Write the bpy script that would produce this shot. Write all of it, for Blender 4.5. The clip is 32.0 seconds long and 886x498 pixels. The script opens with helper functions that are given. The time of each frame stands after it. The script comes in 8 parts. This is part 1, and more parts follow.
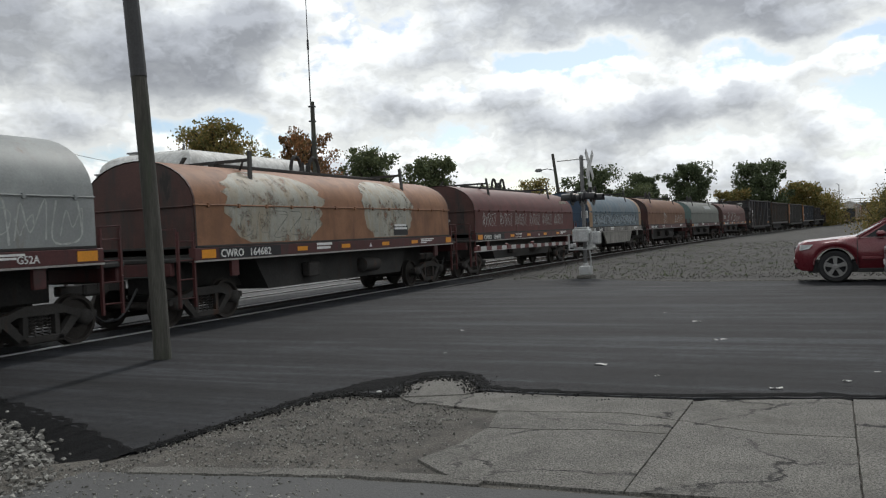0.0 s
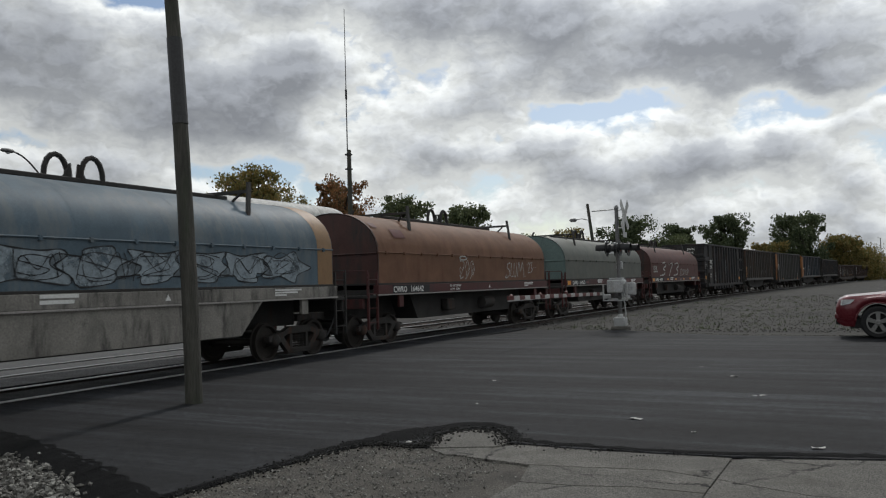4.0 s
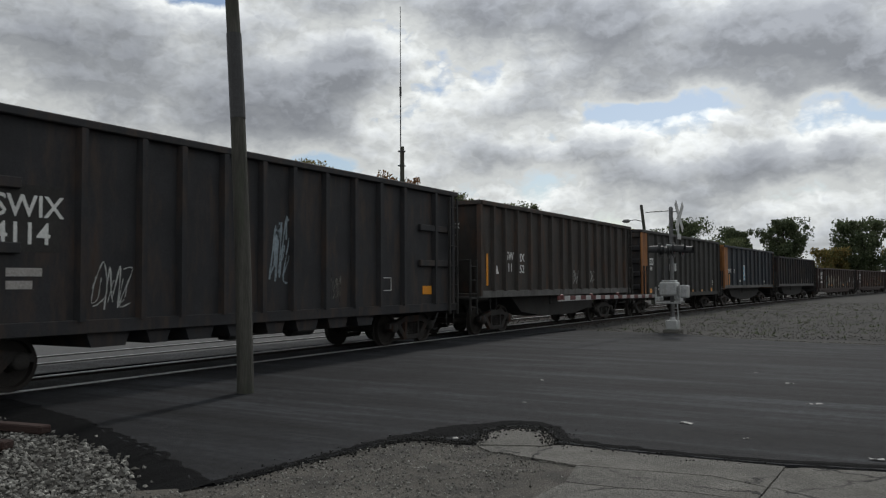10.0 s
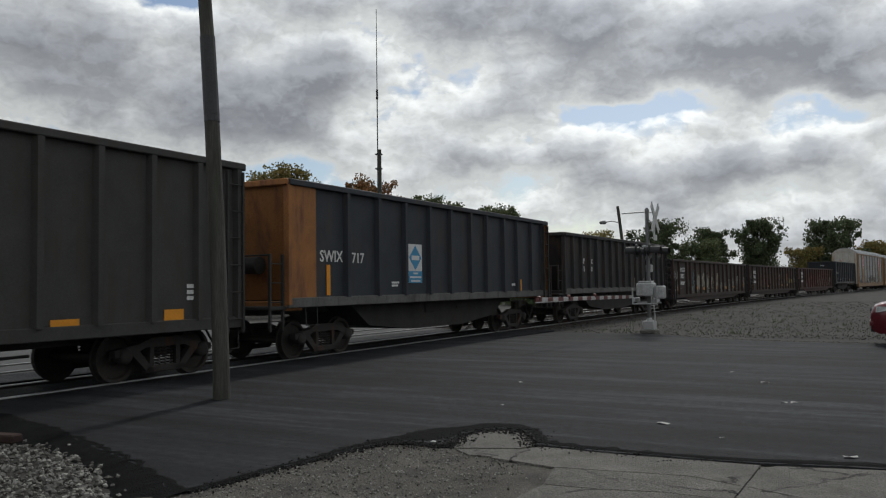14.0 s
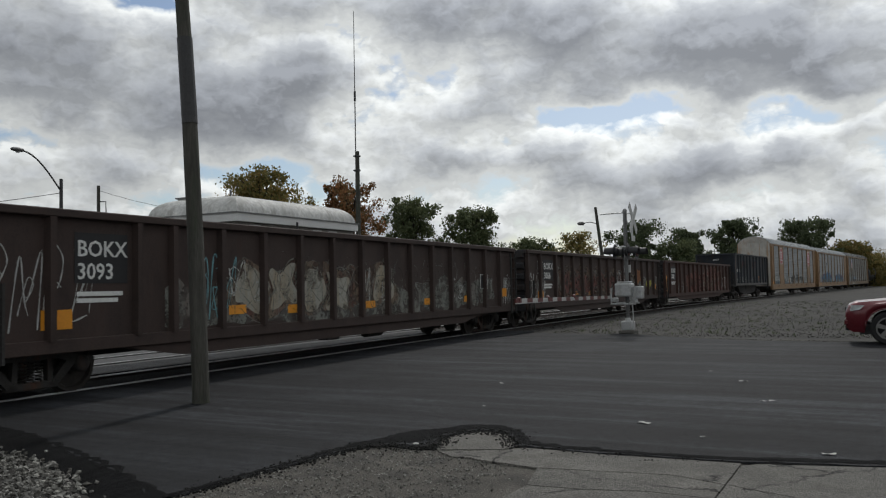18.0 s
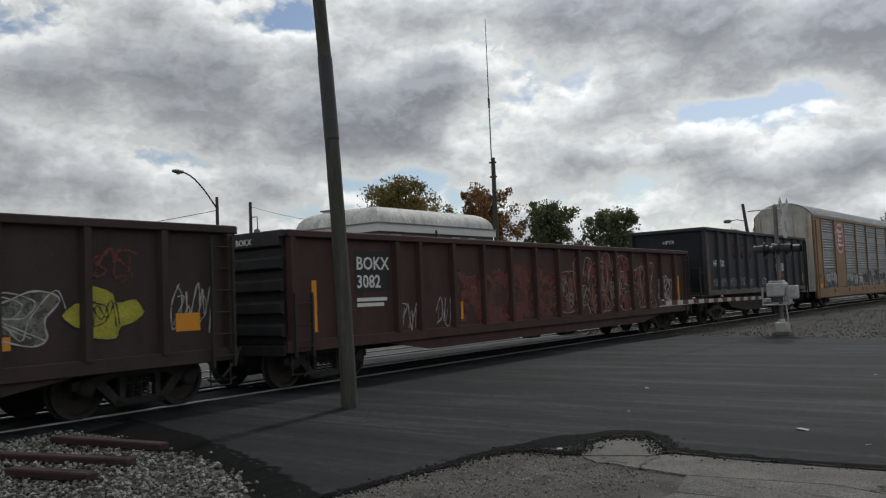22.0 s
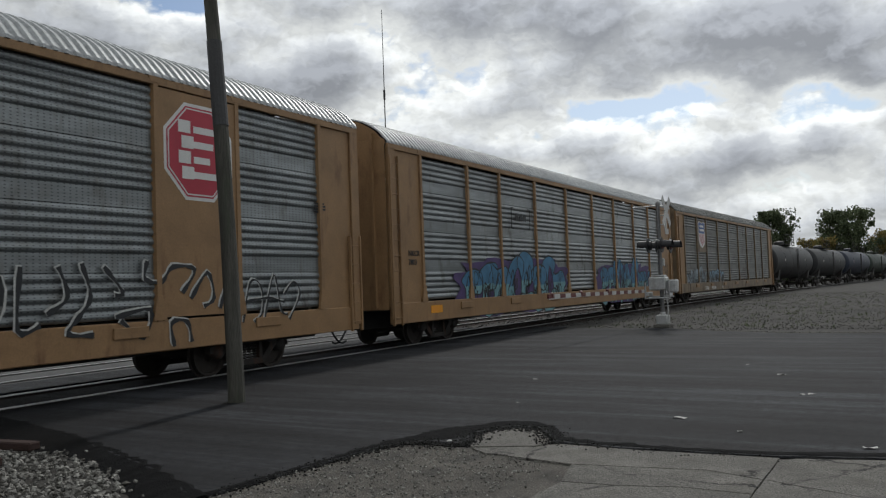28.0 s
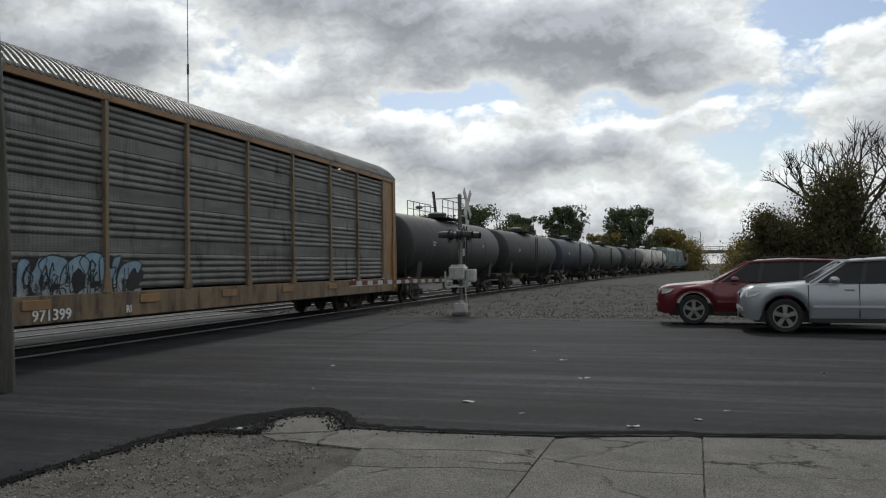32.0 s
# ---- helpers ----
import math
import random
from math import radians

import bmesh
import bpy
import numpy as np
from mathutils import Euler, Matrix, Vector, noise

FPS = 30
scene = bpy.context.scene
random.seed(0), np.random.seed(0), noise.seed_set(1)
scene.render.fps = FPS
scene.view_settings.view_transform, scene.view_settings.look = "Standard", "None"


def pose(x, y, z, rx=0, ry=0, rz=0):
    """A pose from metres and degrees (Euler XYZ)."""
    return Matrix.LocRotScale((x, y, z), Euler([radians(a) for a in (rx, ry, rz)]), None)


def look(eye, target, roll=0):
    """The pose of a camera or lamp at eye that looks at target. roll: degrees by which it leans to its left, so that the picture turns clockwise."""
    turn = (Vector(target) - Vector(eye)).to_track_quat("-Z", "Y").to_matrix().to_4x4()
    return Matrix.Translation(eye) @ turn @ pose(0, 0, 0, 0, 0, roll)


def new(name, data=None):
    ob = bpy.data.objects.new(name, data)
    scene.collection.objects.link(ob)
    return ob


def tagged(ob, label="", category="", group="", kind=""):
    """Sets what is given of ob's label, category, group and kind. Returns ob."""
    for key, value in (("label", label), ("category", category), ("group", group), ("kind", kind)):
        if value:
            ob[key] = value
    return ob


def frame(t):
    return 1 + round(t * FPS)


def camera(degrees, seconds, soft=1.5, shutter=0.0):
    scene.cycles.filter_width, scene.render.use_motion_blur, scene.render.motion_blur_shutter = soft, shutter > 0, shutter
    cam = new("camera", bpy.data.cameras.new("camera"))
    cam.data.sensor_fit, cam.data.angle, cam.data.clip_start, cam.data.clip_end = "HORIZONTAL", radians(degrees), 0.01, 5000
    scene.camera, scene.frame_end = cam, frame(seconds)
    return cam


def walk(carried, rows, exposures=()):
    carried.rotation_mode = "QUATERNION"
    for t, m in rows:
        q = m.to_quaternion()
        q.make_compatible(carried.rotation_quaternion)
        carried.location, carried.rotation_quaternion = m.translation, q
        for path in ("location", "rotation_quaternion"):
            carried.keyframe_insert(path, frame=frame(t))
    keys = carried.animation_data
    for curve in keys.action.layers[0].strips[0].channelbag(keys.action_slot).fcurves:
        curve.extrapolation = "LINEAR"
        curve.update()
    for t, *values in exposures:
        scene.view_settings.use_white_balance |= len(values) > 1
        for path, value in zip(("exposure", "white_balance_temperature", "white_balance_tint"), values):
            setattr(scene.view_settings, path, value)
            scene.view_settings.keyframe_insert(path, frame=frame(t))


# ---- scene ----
# The camera, held by hand at one spot and panned a little.
cam = camera(56.48, 32.0, soft=1.2, shutter=0.06)
PATH = [
    (0.0, pose(0.011, -0.039, 1.602, 89.03, 2.57, 25.33)),
    (0.5, pose(0.008, -0.041, 1.602, 89.23, 2.32, 25.23)),
    (1.0, pose(0.012, -0.041, 1.602, 89.41, 2.27, 25.43)),
    (1.5, pose(0.001, -0.045, 1.607, 89.72, 2.21, 26.00)),
    (2.0, pose(0.005, -0.033, 1.615, 91.00, 1.96, 26.87)),
    (2.5, pose(0.012, -0.029, 1.618, 92.40, 1.74, 27.64)),
    (4.5, pose(-0.015, -0.002, 1.605, 92.47, 1.63, 27.67)),
    (5.0, pose(-0.050, -0.002, 1.604, 91.86, 0.03, 29.43)),
    (5.5, pose(-0.063, -0.001, 1.601, 91.92, -0.04, 30.70)),
    (6.0, pose(-0.056, 0.002, 1.601, 91.91, 0.01, 30.74)),
    (6.5, pose(-0.039, -0.002, 1.592, 91.89, 0.00, 30.74)),
    (7.0, pose(-0.038, -0.001, 1.585, 91.92, -0.04, 30.69)),
    (7.5, pose(-0.028, -0.017, 1.600, 92.02, 0.10, 30.93)),
    (8.0, pose(-0.018, -0.018, 1.601, 92.08, 0.11, 31.05)),
    (8.5, pose(-0.004, -0.018, 1.602, 92.14, 0.14, 31.10)),
    (9.0, pose(-0.001, -0.014, 1.605, 92.25, 0.21, 31.18)),
    (9.5, pose(0.004, -0.004, 1.598, 92.33, 0.32, 31.18)),
    (10.0, pose(-0.000, -0.007, 1.596, 92.37, 0.27, 31.11)),
    (10.5, pose(0.004, -0.015, 1.594, 92.36, 0.32, 30.98)),
    (11.0, pose(0.001, 0.002, 1.590, 92.37, 0.30, 30.90)),
    (11.5, pose(0.002, 0.009, 1.595, 92.32, 0.28, 30.85)),
    (12.0, pose(0.001, 0.014, 1.596, 92.31, 0.30, 30.87)),
    (12.5, pose(-0.003, 0.017, 1.594, 92.32, 0.30, 30.87)),
    (13.0, pose(-0.004, 0.012, 1.598, 92.31, 0.32, 30.74)),
    (13.5, pose(0.001, 0.015, 1.599, 92.48, 0.55, 30.21)),
    (14.0, pose(0.004, 0.019, 1.599, 92.54, 0.79, 29.61)),
    (14.5, pose(0.005, 0.011, 1.594, 92.63, 0.94, 29.21)),
    (15.0, pose(0.003, 0.009, 1.600, 92.67, 1.08, 28.91)),
    (15.5, pose(0.007, 0.004, 1.595, 92.71, 1.21, 28.46)),
    (17.5, pose(-0.023, 0.011, 1.600, 92.60, 1.17, 28.12)),
    (18.0, pose(-0.027, 0.012, 1.599, 92.63, 1.16, 28.12)),
    (18.5, pose(-0.021, 0.001, 1.601, 92.73, 1.22, 28.26)),
    (19.0, pose(-0.017, 0.001, 1.602, 92.84, 1.32, 28.61)),
    (19.5, pose(-0.019, 0.001, 1.602, 92.73, 1.25, 28.90)),
    (20.0, pose(-0.016, 0.004, 1.598, 92.75, 1.22, 28.96)),
    (20.5, pose(-0.027, -0.001, 1.584, 92.36, 0.82, 29.18)),
    (21.0, pose(-0.028, -0.041, 1.606, 93.03, 2.21, 37.17)),
    (21.5, pose(-0.023, -0.052, 1.591, 93.83, 2.56, 38.90)),
    (22.0, pose(0.002, -0.019, 1.598, 93.30, 2.38, 37.80)),
    (22.5, pose(0.024, 0.004, 1.598, 92.50, 2.46, 33.40)),
    (23.0, pose(0.040, -0.003, 1.599, 92.66, 2.12, 30.65)),
    (23.5, pose(0.033, -0.018, 1.610, 92.76, 2.03, 30.59)),
    (24.0, pose(0.022, -0.027, 1.617, 92.78, 2.03, 30.60)),
    (24.5, pose(0.004, -0.031, 1.614, 92.81, 2.05, 30.55)),
    (25.0, pose(-0.007, -0.026, 1.614, 92.84, 1.99, 30.58)),
    (25.5, pose(-0.018, -0.024, 1.609, 92.72, 1.93, 30.63)),
    (27.5, pose(-0.009, 0.019, 1.602, 92.61, 2.06, 30.57)),
    (28.0, pose(-0.013, 0.033, 1.599, 92.48, 2.07, 30.41)),
    (28.5, pose(0.000, 0.027, 1.590, 92.04, 2.00, 29.55)),
    (29.0, pose(-0.002, 0.012, 1.585, 91.82, 1.80, 29.03)),
    (29.5, pose(0.025, 0.032, 1.581, 91.76, 1.70, 28.76)),
    (30.0, pose(0.048, 0.062, 1.575, 91.59, 0.47, 20.43)),
    (30.5, pose(0.065, 0.077, 1.577, 91.23, 0.65, 17.65)),
    (31.0, pose(0.075, 0.064, 1.594, 91.24, 0.84, 17.06)),
    (31.5, pose(0.069, 0.052, 1.595, 91.24, 0.76, 17.06)),
    (32.0, pose(0.080, 0.046, 1.593, 91.24, 0.77, 17.01)),
]
EXPOSURES = [(0.0, 0.36), (1.5, 0.27), (2.5, 0.07), (5.0, -0.05), (10.0, -0.1), (20.0, -0.1), (25.0, 0.0), (28.0, 0.08), (30.0, 0.04), (32.0, 0.06)]
walk(cam, PATH, EXPOSURES)

# ---- sky, sun ----
SUN_AZ, SUN_EL = radians(-12.5), radians(42)      # azimuth from +Y towards +X


def node_math(nt, op, a, b=None, c=None):
    n = nt.nodes.new("ShaderNodeMath")
    n.operation = op
    for i, v in enumerate((a, b, c)):
        if v is None:
            continue
        if isinstance(v, (int, float)):
            n.inputs[i].default_value = v
        else:
            nt.links.new(v, n.inputs[i])
    return n.outputs[0]


def node_mix(nt, fac, a, b, blend="MIX"):
    n = nt.nodes.new("ShaderNodeMix")
    n.data_type, n.blend_type = "RGBA", blend
    for i, v in ((0, fac), (6, a), (7, b)):
        if isinstance(v, (int, float)):
            n.inputs[i].default_value = v
        elif isinstance(v, tuple):
            n.inputs[i].default_value = (*v[:3], 1)
        else:
            nt.links.new(v, n.inputs[i])
    return n.outputs[2]


def node_ramp(nt, fac, stops):
    n = nt.nodes.new("ShaderNodeValToRGB")
    while len(n.color_ramp.elements) < len(stops):
        n.color_ramp.elements.new(0.5)
    for e, (p, col) in zip(n.color_ramp.elements, stops):
        e.position = p
        e.color = (*col, 1) if isinstance(col, tuple) else (col, col, col, 1)
    nt.links.new(fac, n.inputs[0])
    return n.outputs[0]


def node_noise(nt, vec, scale, detail=4.0, rough=0.55, distort=0.0):
    n = nt.nodes.new("ShaderNodeTexNoise")
    n.inputs["Scale"].default_value, n.inputs["Detail"].default_value = scale, detail
    n.inputs["Roughness"].default_value, n.inputs["Distortion"].default_value = rough, distort
    if vec is not None:
        nt.links.new(vec, n.inputs["Vector"])
    return n.outputs["Fac"], n.outputs["Color"]


def make_world():
    world = bpy.data.worlds.new("sky")
    scene.world = world
    world.use_nodes = True
    nt = world.node_tree
    nt.nodes.clear()
    L = nt.links.new
    co = nt.nodes.new("ShaderNodeTexCoord").outputs["Generated"]
    sep = nt.nodes.new("ShaderNodeSeparateXYZ")
    L(co, sep.inputs[0])
    x, y, z = sep.outputs
    deg = 57.2958
    az0 = node_math(nt, "MULTIPLY", node_math(nt, "ARCTAN2", x, y), deg)
    el0 = node_math(nt, "MULTIPLY", node_math(nt, "ARCSINE", z), deg)

    def flat(az, el, kx, ky):
        comb = nt.nodes.new("ShaderNodeCombineXYZ")
        L(node_math(nt, "MULTIPLY", az, kx), comb.inputs[0]), L(node_math(nt, "MULTIPLY", el, ky), comb.inputs[1])
        return comb.outputs[0]

    def noise2(vec, scale, detail, rough):
        n = nt.nodes.new("ShaderNodeTexNoise")
        n.noise_dimensions = "2D"
        n.inputs["Scale"].default_value, n.inputs["Detail"].default_value, n.inputs["Roughness"].default_value = scale, detail, rough
        L(vec, n.inputs["Vector"])
        return n.outputs["Fac"], n.outputs["Color"]

    # edges of the clouds break up at two scales
    def shifted(az, el, amount_az, amount_el, scale):
        _, c = noise2(flat(az0, el0, 0.1, 0.15), scale, 5, 0.5)
        q = nt.nodes.new("ShaderNodeSeparateColor")
        L(c, q.inputs[0])
        return (node_math(nt, "ADD", az, node_math(nt, "MULTIPLY_ADD", q.outputs[0], amount_az, -amount_az / 2)),
                node_math(nt, "ADD", el, node_math(nt, "MULTIPLY_ADD", q.outputs[1], amount_el, -amount_el / 2)))

    wa, we = shifted(az0, el0, 7.0, 3.6, 1.5)
    ma, me_ = shifted(az0, el0, 1.6, 1.0, 7.0)

    def field(lift):
        """Thickness of cloud, sampled a little higher up by lift degrees."""
        az, el = wa, node_math(nt, "ADD", we, lift)
        el_n = node_math(nt, "ADD", el0, lift)
        big, _ = noise2(flat(az0, el_n, 0.1, 0.19), 1.15, 7, 0.5)
        vor = nt.nodes.new("ShaderNodeTexVoronoi")
        vor.voronoi_dimensions, vor.feature, vor.normalize = "2D", "SMOOTH_F1", True
        vor.inputs["Scale"].default_value, vor.inputs["Detail"].default_value = 0.30, 3.0
        vor.inputs["Roughness"].default_value, vor.inputs["Smoothness"].default_value = 0.42, 0.6
        mild = flat(ma, node_math(nt, "ADD", me_, lift), 1.0, 1.45)
        L(mild, vor.inputs["Vector"])
        dens = node_math(nt, "ADD", node_math(nt, "MULTIPLY_ADD", big, 0.80, 0.045), node_math(nt, "MULTIPLY_ADD", vor.outputs["Distance"], -0.27, 0.085))
        fine = nt.nodes.new("ShaderNodeTexVoronoi")
        fine.voronoi_dimensions, fine.feature = "2D", "SMOOTH_F1"
        fine.inputs["Scale"].default_value, fine.inputs["Smoothness"].default_value, fine.inputs["Detail"].default_value = 1.25, 0.35, 1.5
        L(mild, fine.inputs["Vector"])
        dens = node_math(nt, "ADD", dens, node_math(nt, "MULTIPLY_ADD", fine.outputs["Distance"], -0.055, 0.02))
        for a, e, w, h, amp in CLOUDS:
            p = node_math(nt, "POWER", node_math(nt, "ABSOLUTE", node_math(nt, "MULTIPLY_ADD", az, 1 / w, -a / w)), 2.0)
            q = node_math(nt, "POWER", node_math(nt, "ABSOLUTE", node_math(nt, "MULTIPLY_ADD", el, 1 / h, -e / h)), 2.0)
            r = node_math(nt, "POWER", node_math(nt, "ADD", p, q), 1.35)
            dens = node_math(nt, "ADD", dens, node_math(nt, "MULTIPLY", node_math(nt, "EXPONENT", node_math(nt, "MULTIPLY", r, -1.0)), amp))
        return dens

    dens, above = field(0.0), field(0.7)
    cloud = node_ramp(nt, dens, [(0.30, (1.20, 1.20, 1.18)), (0.39, (1.12, 1.12, 1.10)), (0.47, (0.92, 0.925, 0.93)), (0.57, (0.66, 0.672, 0.70)), (0.76, (0.45, 0.462, 0.50))])
    # tops that thin out upwards catch the light, undersides stay grey
    relief = node_math(nt, "MULTIPLY", node_math(nt, "SUBTRACT", dens, above), 3.0)
    relief = node_math(nt, "ADD", node_math(nt, "MINIMUM", node_math(nt, "MAXIMUM", relief, -0.16), 0.32), 1.0)
    sky = nt.nodes.new("ShaderNodeTexSky")
    sky.sky_type, sky.sun_disc = "NISHITA", False
    sky.sun_elevation, sky.sun_rotation = SUN_EL, SUN_AZ
    clear = node_mix(nt, 1.0, sky.outputs[0], (0.075, 0.080, 0.085), "MULTIPLY")
    cover = node_ramp(nt, dens, [(0.25, 0.0), (0.36, 1.0)])
    # thin cloud glows round the hidden sun
    sd = Vector((math.sin(SUN_AZ) * math.cos(SUN_EL), math.cos(SUN_AZ) * math.cos(SUN_EL), math.sin(SUN_EL)))
    dot = nt.nodes.new("ShaderNodeVectorMath")
    dot.operation = "DOT_PRODUCT"
    L(co, dot.inputs[0])
    dot.inputs[1].default_value = sd
    lit_c = node_mix(nt, 1.0, cloud, (0.965, 1.0, 1.015), "MULTIPLY")
    glow = node_math(nt, "MULTIPLY_ADD", node_math(nt, "POWER", node_math(nt, "MAXIMUM", dot.outputs["Value"], 0.0), 6.0), 0.4, 0.62)
    lit = nt.nodes.new("ShaderNodeVectorMath")
    lit.operation = "SCALE"
    L(lit_c, lit.inputs[0]), L(node_math(nt, "MULTIPLY", glow, relief), lit.inputs["Scale"])
    col = node_mix(nt, cover, clear, lit.outputs[0])
    bg = nt.nodes.new("ShaderNodeBackground")
    bg.inputs["Strength"].default_value = 0.97
    L(col, bg.inputs["Color"])
    out = nt.nodes.new("ShaderNodeOutputWorld")
    L(bg.outputs[0], out.inputs["Surface"])
    sun = bpy.data.lights.new("sun", "SUN")
    sun.energy, sun.angle, sun.color = 1.1, radians(4), (1.0, 0.97, 0.93)
    ob = new("sun", sun)
    ob.matrix_world = look(sd * 100, (0, 0, 0))


# azimuth, elevation, width, height (degrees), thickness of the cloud there
CLOUDS = [(-8.5, 14.9, 10, 3.3, 0.34), (-23, 18.4, 9, 2.6, 0.30), (-52, 14.4, 12, 3.2, 0.27), (-40.5, 13.4, 5.5, 3.2, 0.25), (-8, 7.9, 4.6, 1.7, 0.22), (-23.5, 8.6, 5.5, 1.1, 0.18),
          (-15, 7.2, 5, 1.0, 0.15), (-60, 8.5, 8, 1.2, 0.12), (-47.5, 18.6, 3.5, 1.2, -0.12), (-33.5, 14, 3.2, 4.5, -0.04), (-17.5, 11.5, 4.6, 0.7, -0.25), (-3.5, 11.1, 5.0, 0.8, -0.26), (7.5, 15.5, 4.0, 1.6, -0.26),
          (-40, 8.2, 4, 0.7, -0.15), (-30, 10.2, 8, 1.5, -0.05), (-13, 9.9, 8, 0.5, -0.08), (3, 8, 6, 1.6, -0.06), (-62, 5.0, 9, 1.8, -0.12), (10, 5, 14, 3, 0.02)]
make_world()

# ---- materials ----
def surf(name, base, dark=0.6, rough=0.7, metal=0.0, scale=1.5, fine=30.0, bump=0.15, rust=None, rust_at=0.62,
         streak=1.0, fleck=None, stretch=(1, 1, 1), mottle=0.25, spec=0.4, coat=0.0, worn=0.0, crack=None):
    """A procedural surface: broad mottling, grain, optional rust or stains in runs, fine relief."""
    m = bpy.data.materials.new(name)
    m.use_nodes = True
    nt = m.node_tree
    b = nt.nodes["Principled BSDF"]
    L = nt.links.new
    co = nt.nodes.new("ShaderNodeTexCoord").outputs["Object"]
    info = nt.nodes.new("ShaderNodeObjectInfo")
    off = nt.nodes.new("ShaderNodeVectorMath")
    off.operation = "SCALE"
    off.inputs[0].default_value = (37.0, 61.0, 23.0)
    L(info.outputs["Random"], off.inputs["Scale"])
    add = nt.nodes.new("ShaderNodeVectorMath")
    L(co, add.inputs[0]), L(off.outputs[0], add.inputs[1])
    mp = nt.nodes.new("ShaderNodeMapping")
    mp.inputs["Scale"].default_value = stretch
    L(add.outputs[0], mp.inputs["Vector"])
    v = mp.outputs[0]
    n1, _ = node_noise(nt, v, scale, 6, 0.6, 0.3)
    n2, _ = node_noise(nt, v, fine, 4, 0.6)
    d = tuple(c * dark for c in base)
    col = node_mix(nt, node_ramp(nt, n1, [(0.3, 0.0), (0.7, 1.0)]), d, base)
    lo, hi = 1 - mottle, 1 + mottle
    col = node_mix(nt, 1.0, col, node_ramp(nt, n2, [(0.3, (lo, lo, lo)), (0.72, (hi, hi, hi))]), "MULTIPLY")
    r = node_math(nt, "MULTIPLY_ADD", n2, 0.2, rough - 0.1)
    if fleck:
        vor = nt.nodes.new("ShaderNodeTexVoronoi")
        vor.inputs["Scale"].default_value = fleck[1]
        L(v, vor.inputs["Vector"])
        col = node_mix(nt, node_ramp(nt, vor.outputs["Distance"], [(fleck[2], 1.0), (fleck[2] + 0.08, 0.0)]), col, fleck[0])
    if rust:
        ms = nt.nodes.new("ShaderNodeMapping")
        ms.inputs["Scale"].default_value = (1, 1, 1 / (1 + 3 * streak))
        L(add.outputs[0], ms.inputs["Vector"])
        n3, _ = node_noise(nt, ms.outputs[0], 2.6, 8, 0.68, 0.2)
        mask = node_ramp(nt, n3, [(rust_at - 0.08, 0.0), (rust_at + 0.1, 1.0)])
        col = node_mix(nt, mask, col, rust)
        r = node_math(nt, "MAXIMUM", r, node_math(nt, "MULTIPLY", mask, 0.85))
    L(col, b.inputs["Base Color"])
    L(r, b.inputs["Roughness"])
    b.inputs["Metallic"].default_value = metal
    b.inputs["Specular IOR Level"].default_value = spec
    b.inputs["Coat Weight"].default_value = coat
    if crack:
        wv = nt.nodes.new("ShaderNodeVectorMath")
        wv.operation = "MULTIPLY_ADD"
        L(node_noise(nt, v, 3.0, 6, 0.65)[1], wv.inputs[0])
        wv.inputs[1].default_value = (0.5, 0.5, 0.5)
        L(v, wv.inputs[2])
        edge = nt.nodes.new("ShaderNodeTexVoronoi")
        edge.feature = "DISTANCE_TO_EDGE"
        edge.inputs["Scale"].default_value = crack[1]
        L(wv.outputs[0], edge.inputs["Vector"])
        line = node_ramp(nt, edge.outputs["Distance"], [(0.006, 1.0), (0.016, 0.0)])
        line = node_math(nt, "MULTIPLY", line, node_ramp(nt, n1, [(0.42, 0.0), (0.56, 1.0)]))
        col = node_mix(nt, line, col, crack[0])
        L(col, b.inputs["Base Color"])
    if worn:
        w1, _ = node_noise(nt, v, 2.2, 9, 0.72, 0.2)
        L(node_ramp(nt, w1, [(worn - 0.1, 0.0), (worn + 0.06, 1.0)]), b.inputs["Alpha"])
    if bump:
        bp = nt.nodes.new("ShaderNodeBump")
        bp.inputs["Strength"].default_value, bp.inputs["Distance"].default_value = bump, 0.02
        L(n2, bp.inputs["Height"])
        L(bp.outputs[0], b.inputs["Normal"])
    return m


RUST = (0.085, 0.038, 0.022)
GRIME = (0.03, 0.028, 0.026)
M = {}


